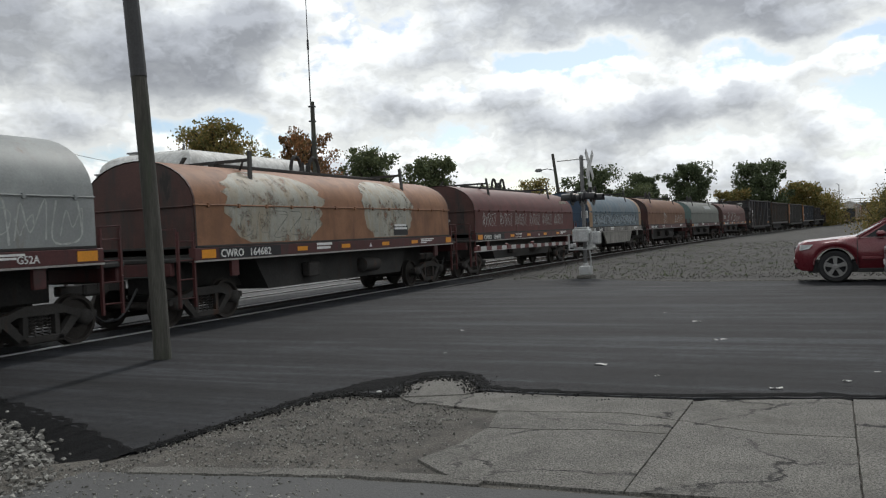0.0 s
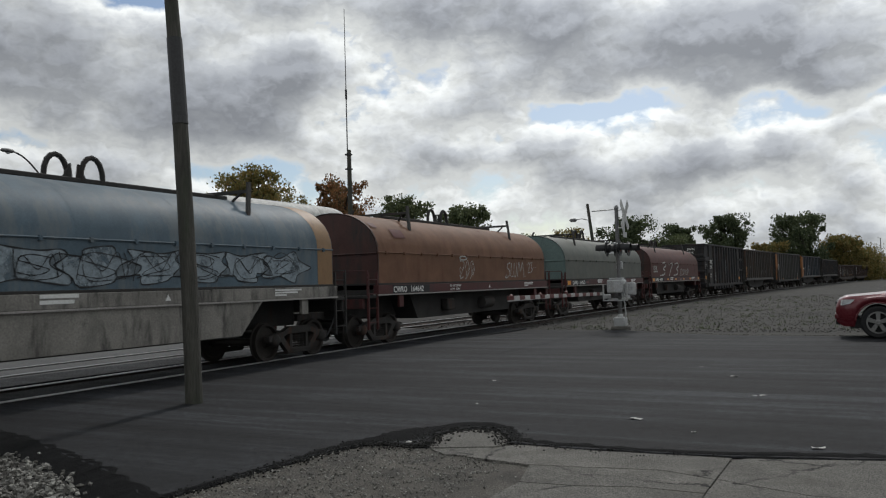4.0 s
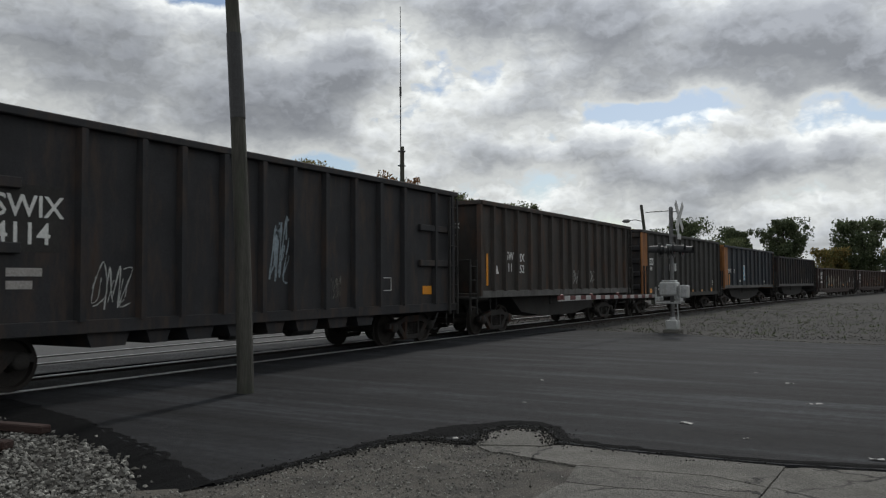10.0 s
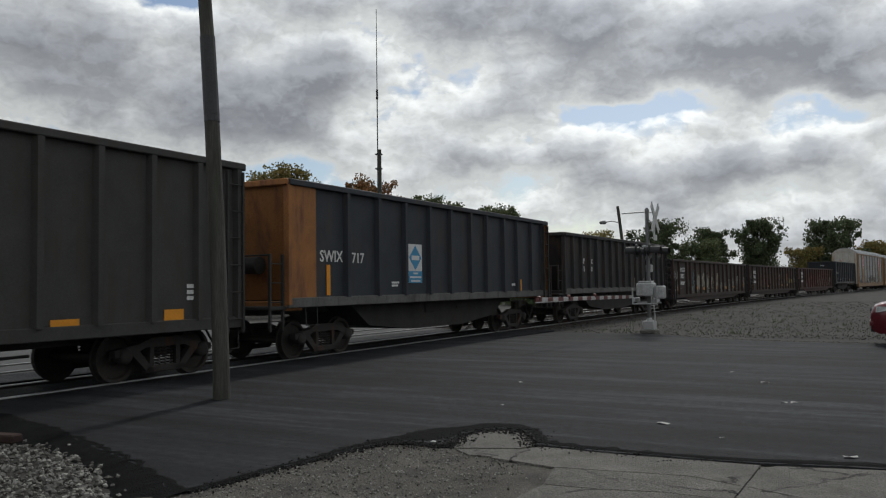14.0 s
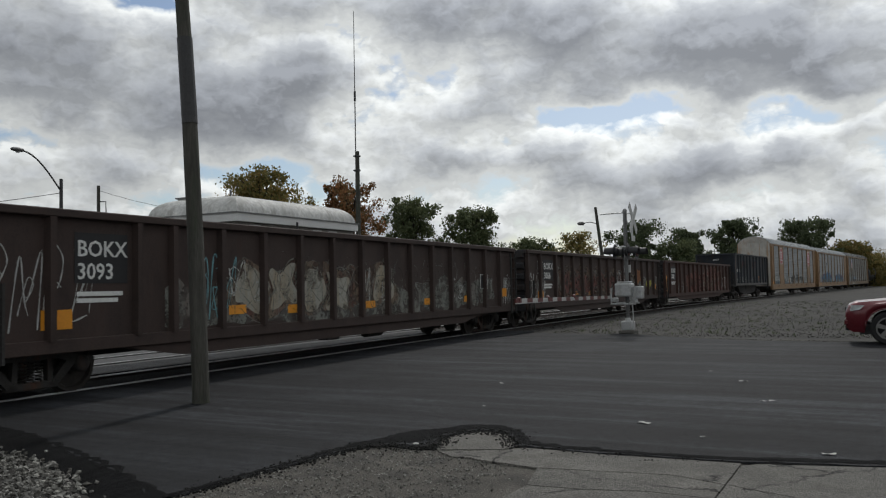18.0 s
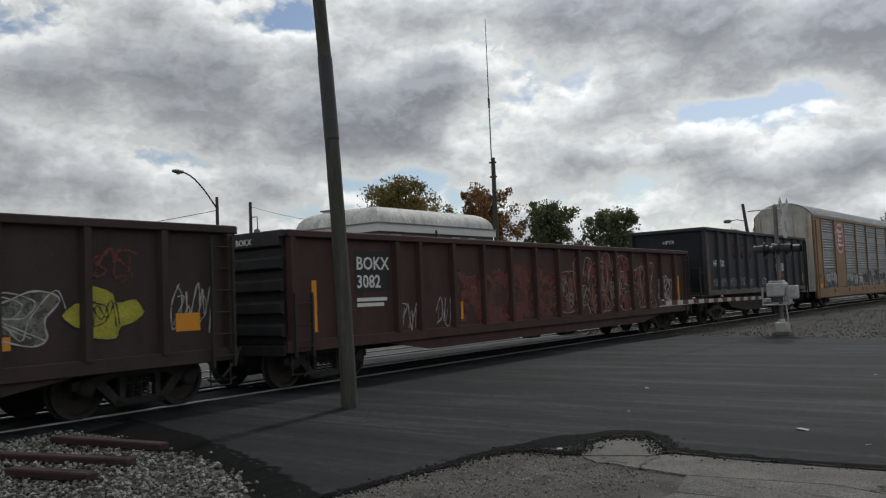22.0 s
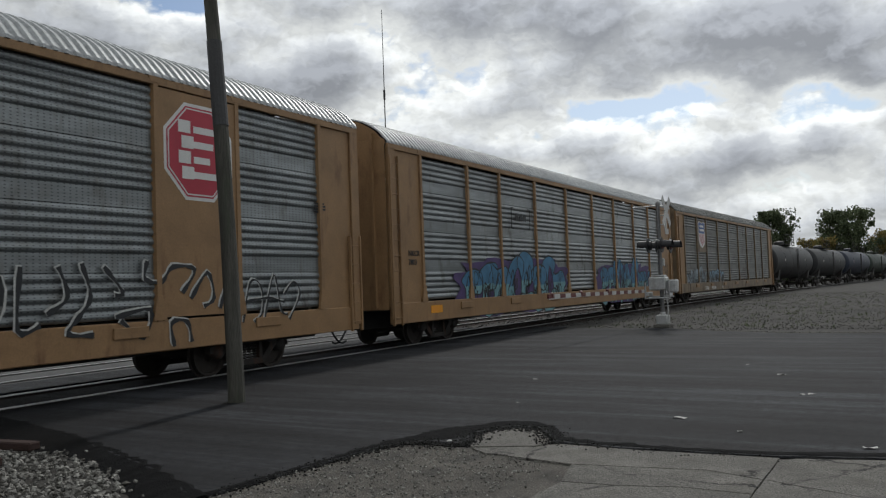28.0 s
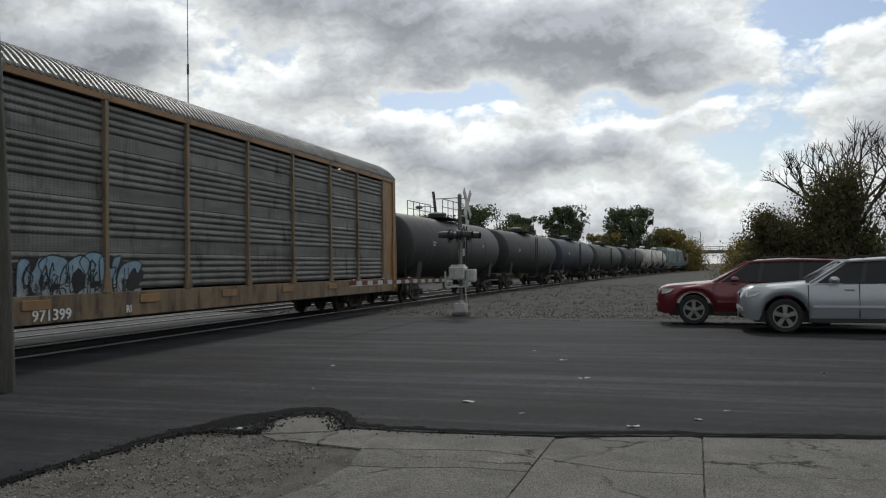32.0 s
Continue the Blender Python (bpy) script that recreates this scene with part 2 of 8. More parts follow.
def asphalt_material(name, lo, mid, hi):
    """Rolled asphalt: long paver streaks along the street, tyre-worn bands, coarse open grain, scuffs."""
    m = bpy.data.materials.new(name)
    m.use_nodes = True
    nt = m.node_tree
    b = nt.nodes["Principled BSDF"]
    co = nt.nodes.new("ShaderNodeTexCoord").outputs["Object"]
    outs = []
    for sc, turn in (((0.10, 1.3, 1), 5), ((0.05, 0.42, 1), 3), ((0.5, 0.7, 1), 0), ((1, 1, 1), 0), ((0.06, 3.6, 1), 7)):
        mp = nt.nodes.new("ShaderNodeMapping")
        mp.inputs["Scale"].default_value = sc
        mp.inputs["Rotation"].default_value = (0, 0, radians(turn))
        nt.links.new(co, mp.inputs["Vector"])
        outs.append(mp.outputs[0])
    s1, _ = node_noise(nt, outs[0], 1.6, 5, 0.6, 0.25)
    s2, _ = node_noise(nt, outs[1], 1.5, 4, 0.5, 0.2)
    s3, _ = node_noise(nt, outs[2], 1.2, 7, 0.68, 0.4)
    s4, _ = node_noise(nt, outs[4], 1.1, 4, 0.6, 0.5)
    gr, _ = node_noise(nt, outs[3], 75, 3, 0.7)
    gr2, _ = node_noise(nt, outs[3], 9, 6, 0.8)
    mix = node_math(nt, "ADD", node_math(nt, "ADD", node_math(nt, "MULTIPLY", s1, 0.32), node_math(nt, "MULTIPLY", s4, 0.24)), node_math(nt, "ADD", node_math(nt, "MULTIPLY", s2, 0.24), node_math(nt, "MULTIPLY", s3, 0.20)))
    col = node_ramp(nt, mix, [(0.415, lo), (0.50, mid), (0.585, hi)])
    col = node_mix(nt, 1.0, col, node_ramp(nt, gr, [(0.34, (0.2, 0.2, 0.2)), (0.5, (0.95, 0.95, 0.95)), (0.64, (2.6, 2.55, 2.5))]), "MULTIPLY")
    col = node_mix(nt, 1.0, col, node_ramp(nt, gr2, [(0.34, (0.3, 0.3, 0.3)), (0.66, (1.7, 1.7, 1.7))]), "MULTIPLY")
    nt.links.new(col, b.inputs["Base Color"])
    nt.links.new(node_math(nt, "MULTIPLY_ADD", gr, 0.2, 0.70), b.inputs["Roughness"])
    b.inputs["Specular IOR Level"].default_value = 0.18
    bp = nt.nodes.new("ShaderNodeBump")
    bp.inputs["Strength"].default_value, bp.inputs["Distance"].default_value = 0.7, 0.012
    nt.links.new(node_math(nt, "ADD", gr, gr2), bp.inputs["Height"])
    nt.links.new(bp.outputs[0], b.inputs["Normal"])
    return m


M["asphalt"] = asphalt_material("fresh_asphalt", (0.0034, 0.0038, 0.0048), (0.0105, 0.0116, 0.0139), (0.0295, 0.0322, 0.0374))
# black of new asphalt; on the shoulder it also holds the slope's shade
M["asphalt_dark"] = surf("new_asphalt_edge", (0.0085, 0.0088, 0.0095), 0.5, 0.9, scale=2.2, fine=60, bump=1.0, mottle=0.7, spec=0.08)
# pale tone; on the far street it carries the backlit sheen
M["asphalt_pale"] = surf("pale_asphalt", (0.078, 0.078, 0.078), 0.7, 0.85, scale=0.6, fine=50, bump=0.4, mottle=0.25)
M["concrete"] = surf("worn_concrete", (0.185, 0.177, 0.16), 0.6, 0.9, scale=1.7, fine=70, bump=1.0, rust=(0.10, 0.094, 0.082), rust_at=0.60, streak=0, mottle=0.75, fleck=((0.045, 0.042, 0.039), 46, 0.20), crack=((0.018, 0.017, 0.016), 0.55))
M["crumbled"] = surf("crumbled_concrete", (0.125, 0.114, 0.098), 0.42, 0.92, scale=1.5, fine=60, bump=1.0, mottle=0.75, fleck=((0.20, 0.19, 0.17), 40, 0.16), rust=(0.040, 0.037, 0.034), rust_at=0.57, streak=0)
M["soil"] = surf("gravelly_soil", (0.056, 0.052, 0.047), 0.3, 0.95, scale=0.32, fine=22, bump=0.8, mottle=0.6, fleck=((0.10, 0.096, 0.09), 40, 0.10), rust=(0.03, 0.032, 0.02), rust_at=0.62, streak=0)
M["stone"] = surf("ballast_stone", (0.25, 0.245, 0.235), 0.5, 0.9, scale=3, fine=30, bump=0.3, mottle=0.3)
M["rail"] = surf("rail_steel", (0.55, 0.55, 0.55), 0.8, 0.35, metal=0.7, fine=40, bump=0.05)
M["rail_side"] = surf("rusty_rail", (0.032, 0.027, 0.024), 0.6, 0.85, bump=0.3)
M["tie"] = surf("rotten_tie", (0.055, 0.031, 0.026), 0.45, 0.9, scale=2, fine=22, bump=0.7, stretch=(1, 1, 5))
M["pole"] = surf("weathered_pole_wood", (0.085, 0.082, 0.070), 0.5, 0.9, scale=3, fine=18, bump=0.9, stretch=(3, 3, 0.35), rust=(0.05, 0.062, 0.04), rust_at=0.6)
M["steel_dark"] = surf("grimy_underframe", (0.045, 0.043, 0.041), 0.6, 0.85, fine=20, bump=0.2, rust=(0.05, 0.032, 0.024), rust_at=0.64)
M["truck_steel"] = surf("cast_truck_frame", (0.05, 0.046, 0.043), 0.55, 0.85, fine=25, bump=0.3, rust=RUST, rust_at=0.62)
M["wheel"] = surf("wheel_steel", (0.055, 0.048, 0.043), 0.6, 0.7, metal=0.4, fine=25, bump=0.15)
M["tread"] = surf("polished_tread", (0.4, 0.39, 0.38), 0.8, 0.3, metal=1.0, bump=0.05)
M["galv"] = surf("galvanised_sheet", (0.28, 0.303, 0.312), 0.5, 0.40, metal=0.6, scale=1.5, fine=5, bump=0.05, stretch=(0.3, 0.3, 2.0), rust=(0.15, 0.15, 0.145), rust_at=0.6, streak=0.5, mottle=0.15)
M["galv_dirty"] = surf("grimy_galvanised_sheet", (0.19, 0.195, 0.185), 0.45, 0.5, metal=0.45, scale=1.5, fine=5, bump=0.05, stretch=(0.3, 0.3, 2.0), rust=(0.08, 0.077, 0.07), rust_at=0.58, streak=0.5, mottle=0.12)
M["galv_roof"] = surf("galvanised_roof", (0.38, 0.395, 0.40), 0.7, 0.48, metal=0.4, scale=0.7, fine=10, bump=0.05)
M["rack_tan"] = surf("rack_tan_paint", (0.29, 0.172, 0.082), 0.72, 0.55, fine=30, bump=0.08, rust=(0.14, 0.07, 0.035), rust_at=0.63, mottle=0.12)
M["rack_tan_dirty"] = surf("rack_tan_dirty", (0.23, 0.17, 0.105), 0.65, 0.6, fine=30, bump=0.08, rust=(0.07, 0.05, 0.04), rust_at=0.55, mottle=0.15)
M["rack_white"] = surf("rack_end_white", (0.52, 0.50, 0.46), 0.75, 0.6, fine=26, bump=0.08, rust=(0.33, 0.19, 0.09), rust_at=0.55, streak=1.5, mottle=0.12)
M["coil_grey"] = surf("coil_grey", (0.31, 0.325, 0.32), 0.7, 0.55, rust=(0.2, 0.17, 0.14), rust_at=0.66, bump=0.06, mottle=0.12, spec=0.22)
M["coil_orange"] = surf("coil_faded_orange", (0.30, 0.155, 0.09), 0.65, 0.66, rust=(0.17, 0.09, 0.06), rust_at=0.56, bump=0.06, mottle=0.14, spec=0.22)
M["coil_red"] = surf("coil_oxide_red", (0.125, 0.042, 0.038), 0.65, 0.6, rust=(0.085, 0.036, 0.032), rust_at=0.58, bump=0.06, mottle=0.12, spec=0.22)
M["coil_blue"] = surf("coil_dull_blue", (0.105, 0.15, 0.185), 0.7, 0.58, rust=(0.15, 0.17, 0.18), rust_at=0.57, bump=0.06, mottle=0.14, spec=0.22)
M["coil_blue_end"] = surf("coil_blue_end", (0.045, 0.075, 0.12), 0.7, 0.6, rust=GRIME, rust_at=0.6, bump=0.06)
M["coil_tan"] = surf("coil_rusty_tan", (0.20, 0.105, 0.065), 0.65, 0.7, rust=(0.13, 0.062, 0.04), rust_at=0.6, bump=0.06, mottle=0.12, spec=0.22)
M["coil_green"] = surf("coil_pale_green", (0.15, 0.158, 0.14), 0.7, 0.62, rust=(0.16, 0.145, 0.12), rust_at=0.63, bump=0.06, mottle=0.1, spec=0.22)
M["coil_maroon"] = surf("coil_dark_maroon", (0.115, 0.045, 0.038), 0.62, 0.62, rust=(0.08, 0.04, 0.034), rust_at=0.57, bump=0.06, mottle=0.14, spec=0.22)
M["end_maroon"] = surf("coil_end_maroon", (0.085, 0.038, 0.032), 0.6, 0.65, rust=GRIME, rust_at=0.56, bump=0.06)
M["end_green"] = surf("coil_end_green", (0.14, 0.2, 0.19), 0.75, 0.6, rust=GRIME, rust_at=0.64, bump=0.06)
M["sill_maroon"] = surf("sill_maroon", (0.088, 0.026, 0.025), 0.7, 0.6, rust=GRIME, rust_at=0.6, bump=0.08)
M["sill_grey"] = surf("sill_grey", (0.27, 0.255, 0.23), 0.6, 0.65, rust=GRIME, rust_at=0.57, bump=0.08)
M["sill_edge"] = surf("sill_edge_worn", (0.36, 0.34, 0.32), 0.7, 0.7, bump=0.1)
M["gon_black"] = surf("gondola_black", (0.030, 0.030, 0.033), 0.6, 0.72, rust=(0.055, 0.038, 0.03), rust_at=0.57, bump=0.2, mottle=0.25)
M["gon_brown"] = surf("gondola_dusty_brown", (0.060, 0.053, 0.048), 0.65, 0.8, rust=(0.085, 0.05, 0.035), rust_at=0.58, bump=0.2, mottle=0.2)
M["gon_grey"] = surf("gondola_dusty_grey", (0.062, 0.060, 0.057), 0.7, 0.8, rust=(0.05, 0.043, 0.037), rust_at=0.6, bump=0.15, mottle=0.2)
M["gon_navy"] = surf("gondola_dark_navy", (0.036, 0.042, 0.052), 0.65, 0.7, rust=(0.055, 0.042, 0.035), rust_at=0.6, bump=0.15, mottle=0.2)
M["gon_oxide"] = surf("gondola_oxide_brown", (0.052, 0.034, 0.029), 0.6, 0.75, rust=(0.05, 0.032, 0.027), rust_at=0.54, bump=0.2, mottle=0.25)
M["gon_red"] = surf("gondola_oxide_red", (0.064, 0.032, 0.026), 0.6, 0.75, rust=(0.065, 0.034, 0.027), rust_at=0.52, bump=0.2, mottle=0.25)
M["gon_ledge"] = surf("dusty_ledge", (0.15, 0.145, 0.14), 0.6, 0.85, fine=24, bump=0.2, rust=(0.06, 0.055, 0.05), rust_at=0.58)
M["orange_panel"] = surf("orange_end_panel", (0.36, 0.15, 0.045), 0.65, 0.7, rust=(0.15, 0.06, 0.03), rust_at=0.56, bump=0.1, mottle=0.2)
M["tank_black"] = surf("tank_black", (0.024, 0.025, 0.027), 0.7, 0.62, rust=(0.05, 0.045, 0.04), rust_at=0.62, bump=0.04, mottle=0.2)
M["tank_navy"] = surf("tank_navy", (0.03, 0.038, 0.06), 0.7, 0.6, rust=(0.05, 0.045, 0.04), rust_at=0.62, bump=0.04, mottle=0.2)
M["tank_green"] = surf("tank_green", (0.04, 0.055, 0.045), 0.7, 0.6, rust=(0.06, 0.05, 0.04), rust_at=0.62, bump=0.04, mottle=0.2)
M["tank_white"] = surf("tank_white", (0.5, 0.48, 0.46), 0.7, 0.5, rust=(0.18, 0.12, 0.09), rust_at=0.6, bump=0.04)
M["hopper_grey"] = surf("hopper_grey", (0.28, 0.34, 0.34), 0.75, 0.6, rust=(0.15, 0.14, 0.13), rust_at=0.6, bump=0.06)
M["reflector"] = surf("reflector_amber", (0.75, 0.30, 0.02), 0.85, 0.4, bump=0.0, mottle=0.08)
M["decal"] = surf("white_stencil", (0.74, 0.74, 0.72), 0.85, 0.7, scale=4, bump=0.0, rust=(0.4, 0.39, 0.38), rust_at=0.7, mottle=0.15)
M["decal_black"] = surf("black_stencil", (0.018, 0.018, 0.02), 0.8, 0.6, bump=0.0)
M["spray_white"] = surf("white_spray_paint", (0.52, 0.53, 0.51), 0.65, 0.7, scale=5, bump=0.0, mottle=0.25, worn=0.36)
M["spray_grey"] = surf("faded_spray_paint", (0.23, 0.235, 0.21), 0.55, 0.75, scale=2.4, bump=0.0, rust=(0.12, 0.10, 0.085), rust_at=0.55, mottle=0.3, worn=0.5)
M["spray_teal"] = surf("teal_spray_paint", (0.17, 0.36, 0.40), 0.6, 0.6, scale=2.5, bump=0.0, mottle=0.2, worn=0.34)
M["spray_blue"] = surf("blue_spray_paint", (0.055, 0.19, 0.33), 0.6, 0.6, scale=2.5, bump=0.0, mottle=0.15)
M["spray_purple"] = surf("purple_spray_paint", (0.085, 0.055, 0.16), 0.55, 0.65, scale=2.5, bump=0.0, mottle=0.2)
M["spray_dark"] = surf("black_spray_paint", (0.02, 0.022, 0.025), 0.8, 0.6, bump=0.0)
M["spray_pale"] = surf("pale_blue_spray", (0.30, 0.36, 0.40), 0.6, 0.65, scale=3, bump=0.0, mottle=0.2, worn=0.44)
M["spray_sky"] = surf("sky_blue_spray", (0.22, 0.34, 0.44), 0.65, 0.65, scale=3, bump=0.0, mottle=0.2)
M["rust_pale"] = surf("pale_rusted_steel", (0.20, 0.125, 0.095), 0.5, 0.8, scale=2.2, fine=26, bump=0.25, rust=(0.085, 0.05, 0.038), rust_at=0.52, mottle=0.3)
M["spray_cream"] = surf("cream_spray_paint", (0.37, 0.36, 0.31), 0.72, 0.65, scale=3, bump=0.0, rust=(0.30, 0.25, 0.18), rust_at=0.52, mottle=0.2, worn=0.42)
M["spray_yellow"] = surf("yellow_spray_paint", (0.45, 0.42, 0.05), 0.6, 0.65, scale=3, bump=0.0)
M["spray_red"] = surf("red_spray_paint", (0.16, 0.045, 0.036), 0.6, 0.65, scale=3, bump=0.0, mottle=0.25, worn=0.46)
M["faded_red"] = surf("faded_red_lettering", (0.12, 0.032, 0.03), 0.6, 0.7, scale=3, bump=0.0, mottle=0.25, worn=0.46)
M["spray_dust"] = surf("mixed_faded_spray", (0.20, 0.155, 0.11), 0.5, 0.75, scale=3.2, bump=0.0, rust=(0.10, 0.045, 0.035), rust_at=0.5, mottle=0.4, worn=0.49)
M["sign_red"] = surf("sign_red", (0.40, 0.03, 0.055), 0.85, 0.5, bump=0.0, mottle=0.08)
M["sign_white"] = surf("sign_white", (0.66, 0.66, 0.65), 0.85, 0.5, bump=0.0, mottle=0.08)
M["sign_blue"] = surf("sign_blue", (0.03, 0.09, 0.27), 0.85, 0.5, bump=0.0, mottle=0.08)
M["sign_sky"] = surf("sign_light_blue", (0.05, 0.28, 0.50), 0.85, 0.5, bump=0.0, mottle=0.08)
M["silver"] = surf("aluminium_paint", (0.52, 0.53, 0.53), 0.75, 0.45, metal=0.3, fine=24, bump=0.08, rust=(0.25, 0.22, 0.19), rust_at=0.66)
M["black_paint"] = surf("black_enamel", (0.02, 0.02, 0.022), 0.8, 0.5, bump=0.05)
M["gate_red"] = surf("gate_red", (0.13, 0.04, 0.038), 0.8, 0.5, bump=0.0)
M["gate_white"] = surf("gate_white", (0.5, 0.5, 0.49), 0.8, 0.55, bump=0.0)
M["roof_white"] = surf("white_membrane_roof", (0.62, 0.62, 0.60), 0.72, 0.7, scale=0.35, fine=5, bump=0.1, rust=(0.36, 0.35, 0.33), rust_at=0.57, streak=2)
M["fascia"] = surf("white_fascia", (0.66, 0.66, 0.65), 0.9, 0.6, scale=0.5, bump=0.03, mottle=0.06)
M["brick_grey"] = surf("grey_painted_wall", (0.17, 0.16, 0.145), 0.8, 0.85, scale=0.6, fine=9, bump=0.3)
M["pane"] = surf("dark_window_glass", (0.014, 0.016, 0.018), 0.8, 0.15, bump=0.0, spec=0.25, mottle=0.05)
M["frame"] = surf("window_frame", (0.4, 0.4, 0.39), 0.85, 0.6, bump=0.03)
M["bark"] = surf("tree_bark", (0.055, 0.045, 0.036), 0.55, 0.95, scale=3, fine=14, bump=0.7, stretch=(2, 2, 0.5))
M["metal_pole"] = surf("galvanised_pole", (0.2, 0.2, 0.2), 0.75, 0.55, metal=0.5, bump=0.05)
M["mast_dark"] = surf("antenna_dark_steel", (0.05, 0.05, 0.052), 0.7, 0.6, bump=0.05)
M["paper"] = surf("dirty_paper_scrap", (0.55, 0.54, 0.52), 0.7, 0.8, fine=40, bump=0.2)
M["car_red"] = surf("metallic_red_paint", (0.13, 0.012, 0.019), 0.9, 0.28, metal=0.25, scale=0.6, fine=60, bump=0.0, mottle=0.05, spec=0.6, coat=0.6)
M["car_silver"] = surf("metallic_silver_paint", (0.36, 0.38, 0.41), 0.92, 0.32, metal=0.45, scale=0.6, fine=60, bump=0.0, mottle=0.04, spec=0.6, coat=0.6)
M["tyre"] = surf("tyre_rubber", (0.02, 0.02, 0.021), 0.8, 0.85, bump=0.2)
M["rim"] = surf("alloy_rim", (0.24, 0.235, 0.23), 0.8, 0.4, metal=0.5, bump=0.0)
M["trim_black"] = surf("black_plastic_trim", (0.02, 0.02, 0.021), 0.85, 0.55, bump=0.05)
M["chrome"] = surf("chrome", (0.7, 0.7, 0.7), 0.95, 0.12, metal=1.0, bump=0.0, mottle=0.03)
M["lens"] = surf("clear_lamp_lens", (0.5, 0.52, 0.53), 0.8, 0.1, bump=0.0, spec=0.7)


def perforate(m):
    """Columns of small round holes punched through sheet, darker than it."""
    nt = m.node_tree
    b = nt.nodes["Principled BSDF"]
    sep = nt.nodes.new("ShaderNodeSeparateXYZ")
    nt.links.new(nt.nodes.new("ShaderNodeTexCoord").outputs["Object"], sep.inputs[0])
    wave = [node_math(nt, "COSINE", node_math(nt, "MULTIPLY", sep.outputs[i], 2 * math.pi / d)) for i, d in ((1, 0.105), (2, 0.05))]
    hole = node_ramp(nt, node_math(nt, "MULTIPLY", node_math(nt, "ADD", *wave), 0.5), [(0.62, 0.0), (0.78, 0.7)])
    old = b.inputs["Base Color"].links[0].from_socket
    nt.links.new(node_mix(nt, hole, old, (0.03, 0.031, 0.032)), b.inputs["Base Color"])


perforate(M["galv"]), perforate(M["galv_dirty"])


def leaf_material(name, a, b, c):
    m = bpy.data.materials.new(name)
    m.use_nodes = True
    nt = m.node_tree
    p = nt.nodes["Principled BSDF"]
    isl = nt.nodes.new("ShaderNodeNewGeometry").outputs["Random Per Island"]
    nt.links.new(node_ramp(nt, isl, [(0.0, a), (0.55, b), (1.0, c)]), p.inputs["Base Color"])
    p.inputs["Roughness"].default_value = 0.65
    p.inputs["Specular IOR Level"].default_value = 0.25
    tr = nt.nodes.new("ShaderNodeBsdfTranslucent")
    nt.links.new(node_ramp(nt, isl, [(0.0, a), (1.0, c)]), tr.inputs["Color"])
    mx = nt.nodes.new("ShaderNodeMixShader")
    mx.inputs[0].default_value = 0.3
    nt.links.new(p.outputs[0], mx.inputs[1]), nt.links.new(tr.outputs[0], mx.inputs[2])
    nt.links.new(mx.outputs[0], nt.nodes["Material Output"].inputs["Surface"])
    return m


M["leaf_green"] = leaf_material("green_leaves", (0.068, 0.089, 0.045), (0.101, 0.127, 0.059), (0.155, 0.169, 0.081))
M["leaf_autumn"] = leaf_material("yellowing_leaves", (0.108, 0.115, 0.041), (0.203, 0.176, 0.061), (0.297, 0.203, 0.068))
M["leaf_rust"] = leaf_material("rust_red_leaves", (0.108, 0.088, 0.041), (0.230, 0.115, 0.047), (0.297, 0.135, 0.061))
M["leaf_dark"] = leaf_material("dark_leaves", (0.057, 0.076, 0.041), (0.084, 0.108, 0.054), (0.121, 0.146, 0.074))
M["leaf_bush"] = leaf_material("bush_leaves", (0.045, 0.055, 0.026), (0.078, 0.078, 0.034), (0.13, 0.10, 0.042))

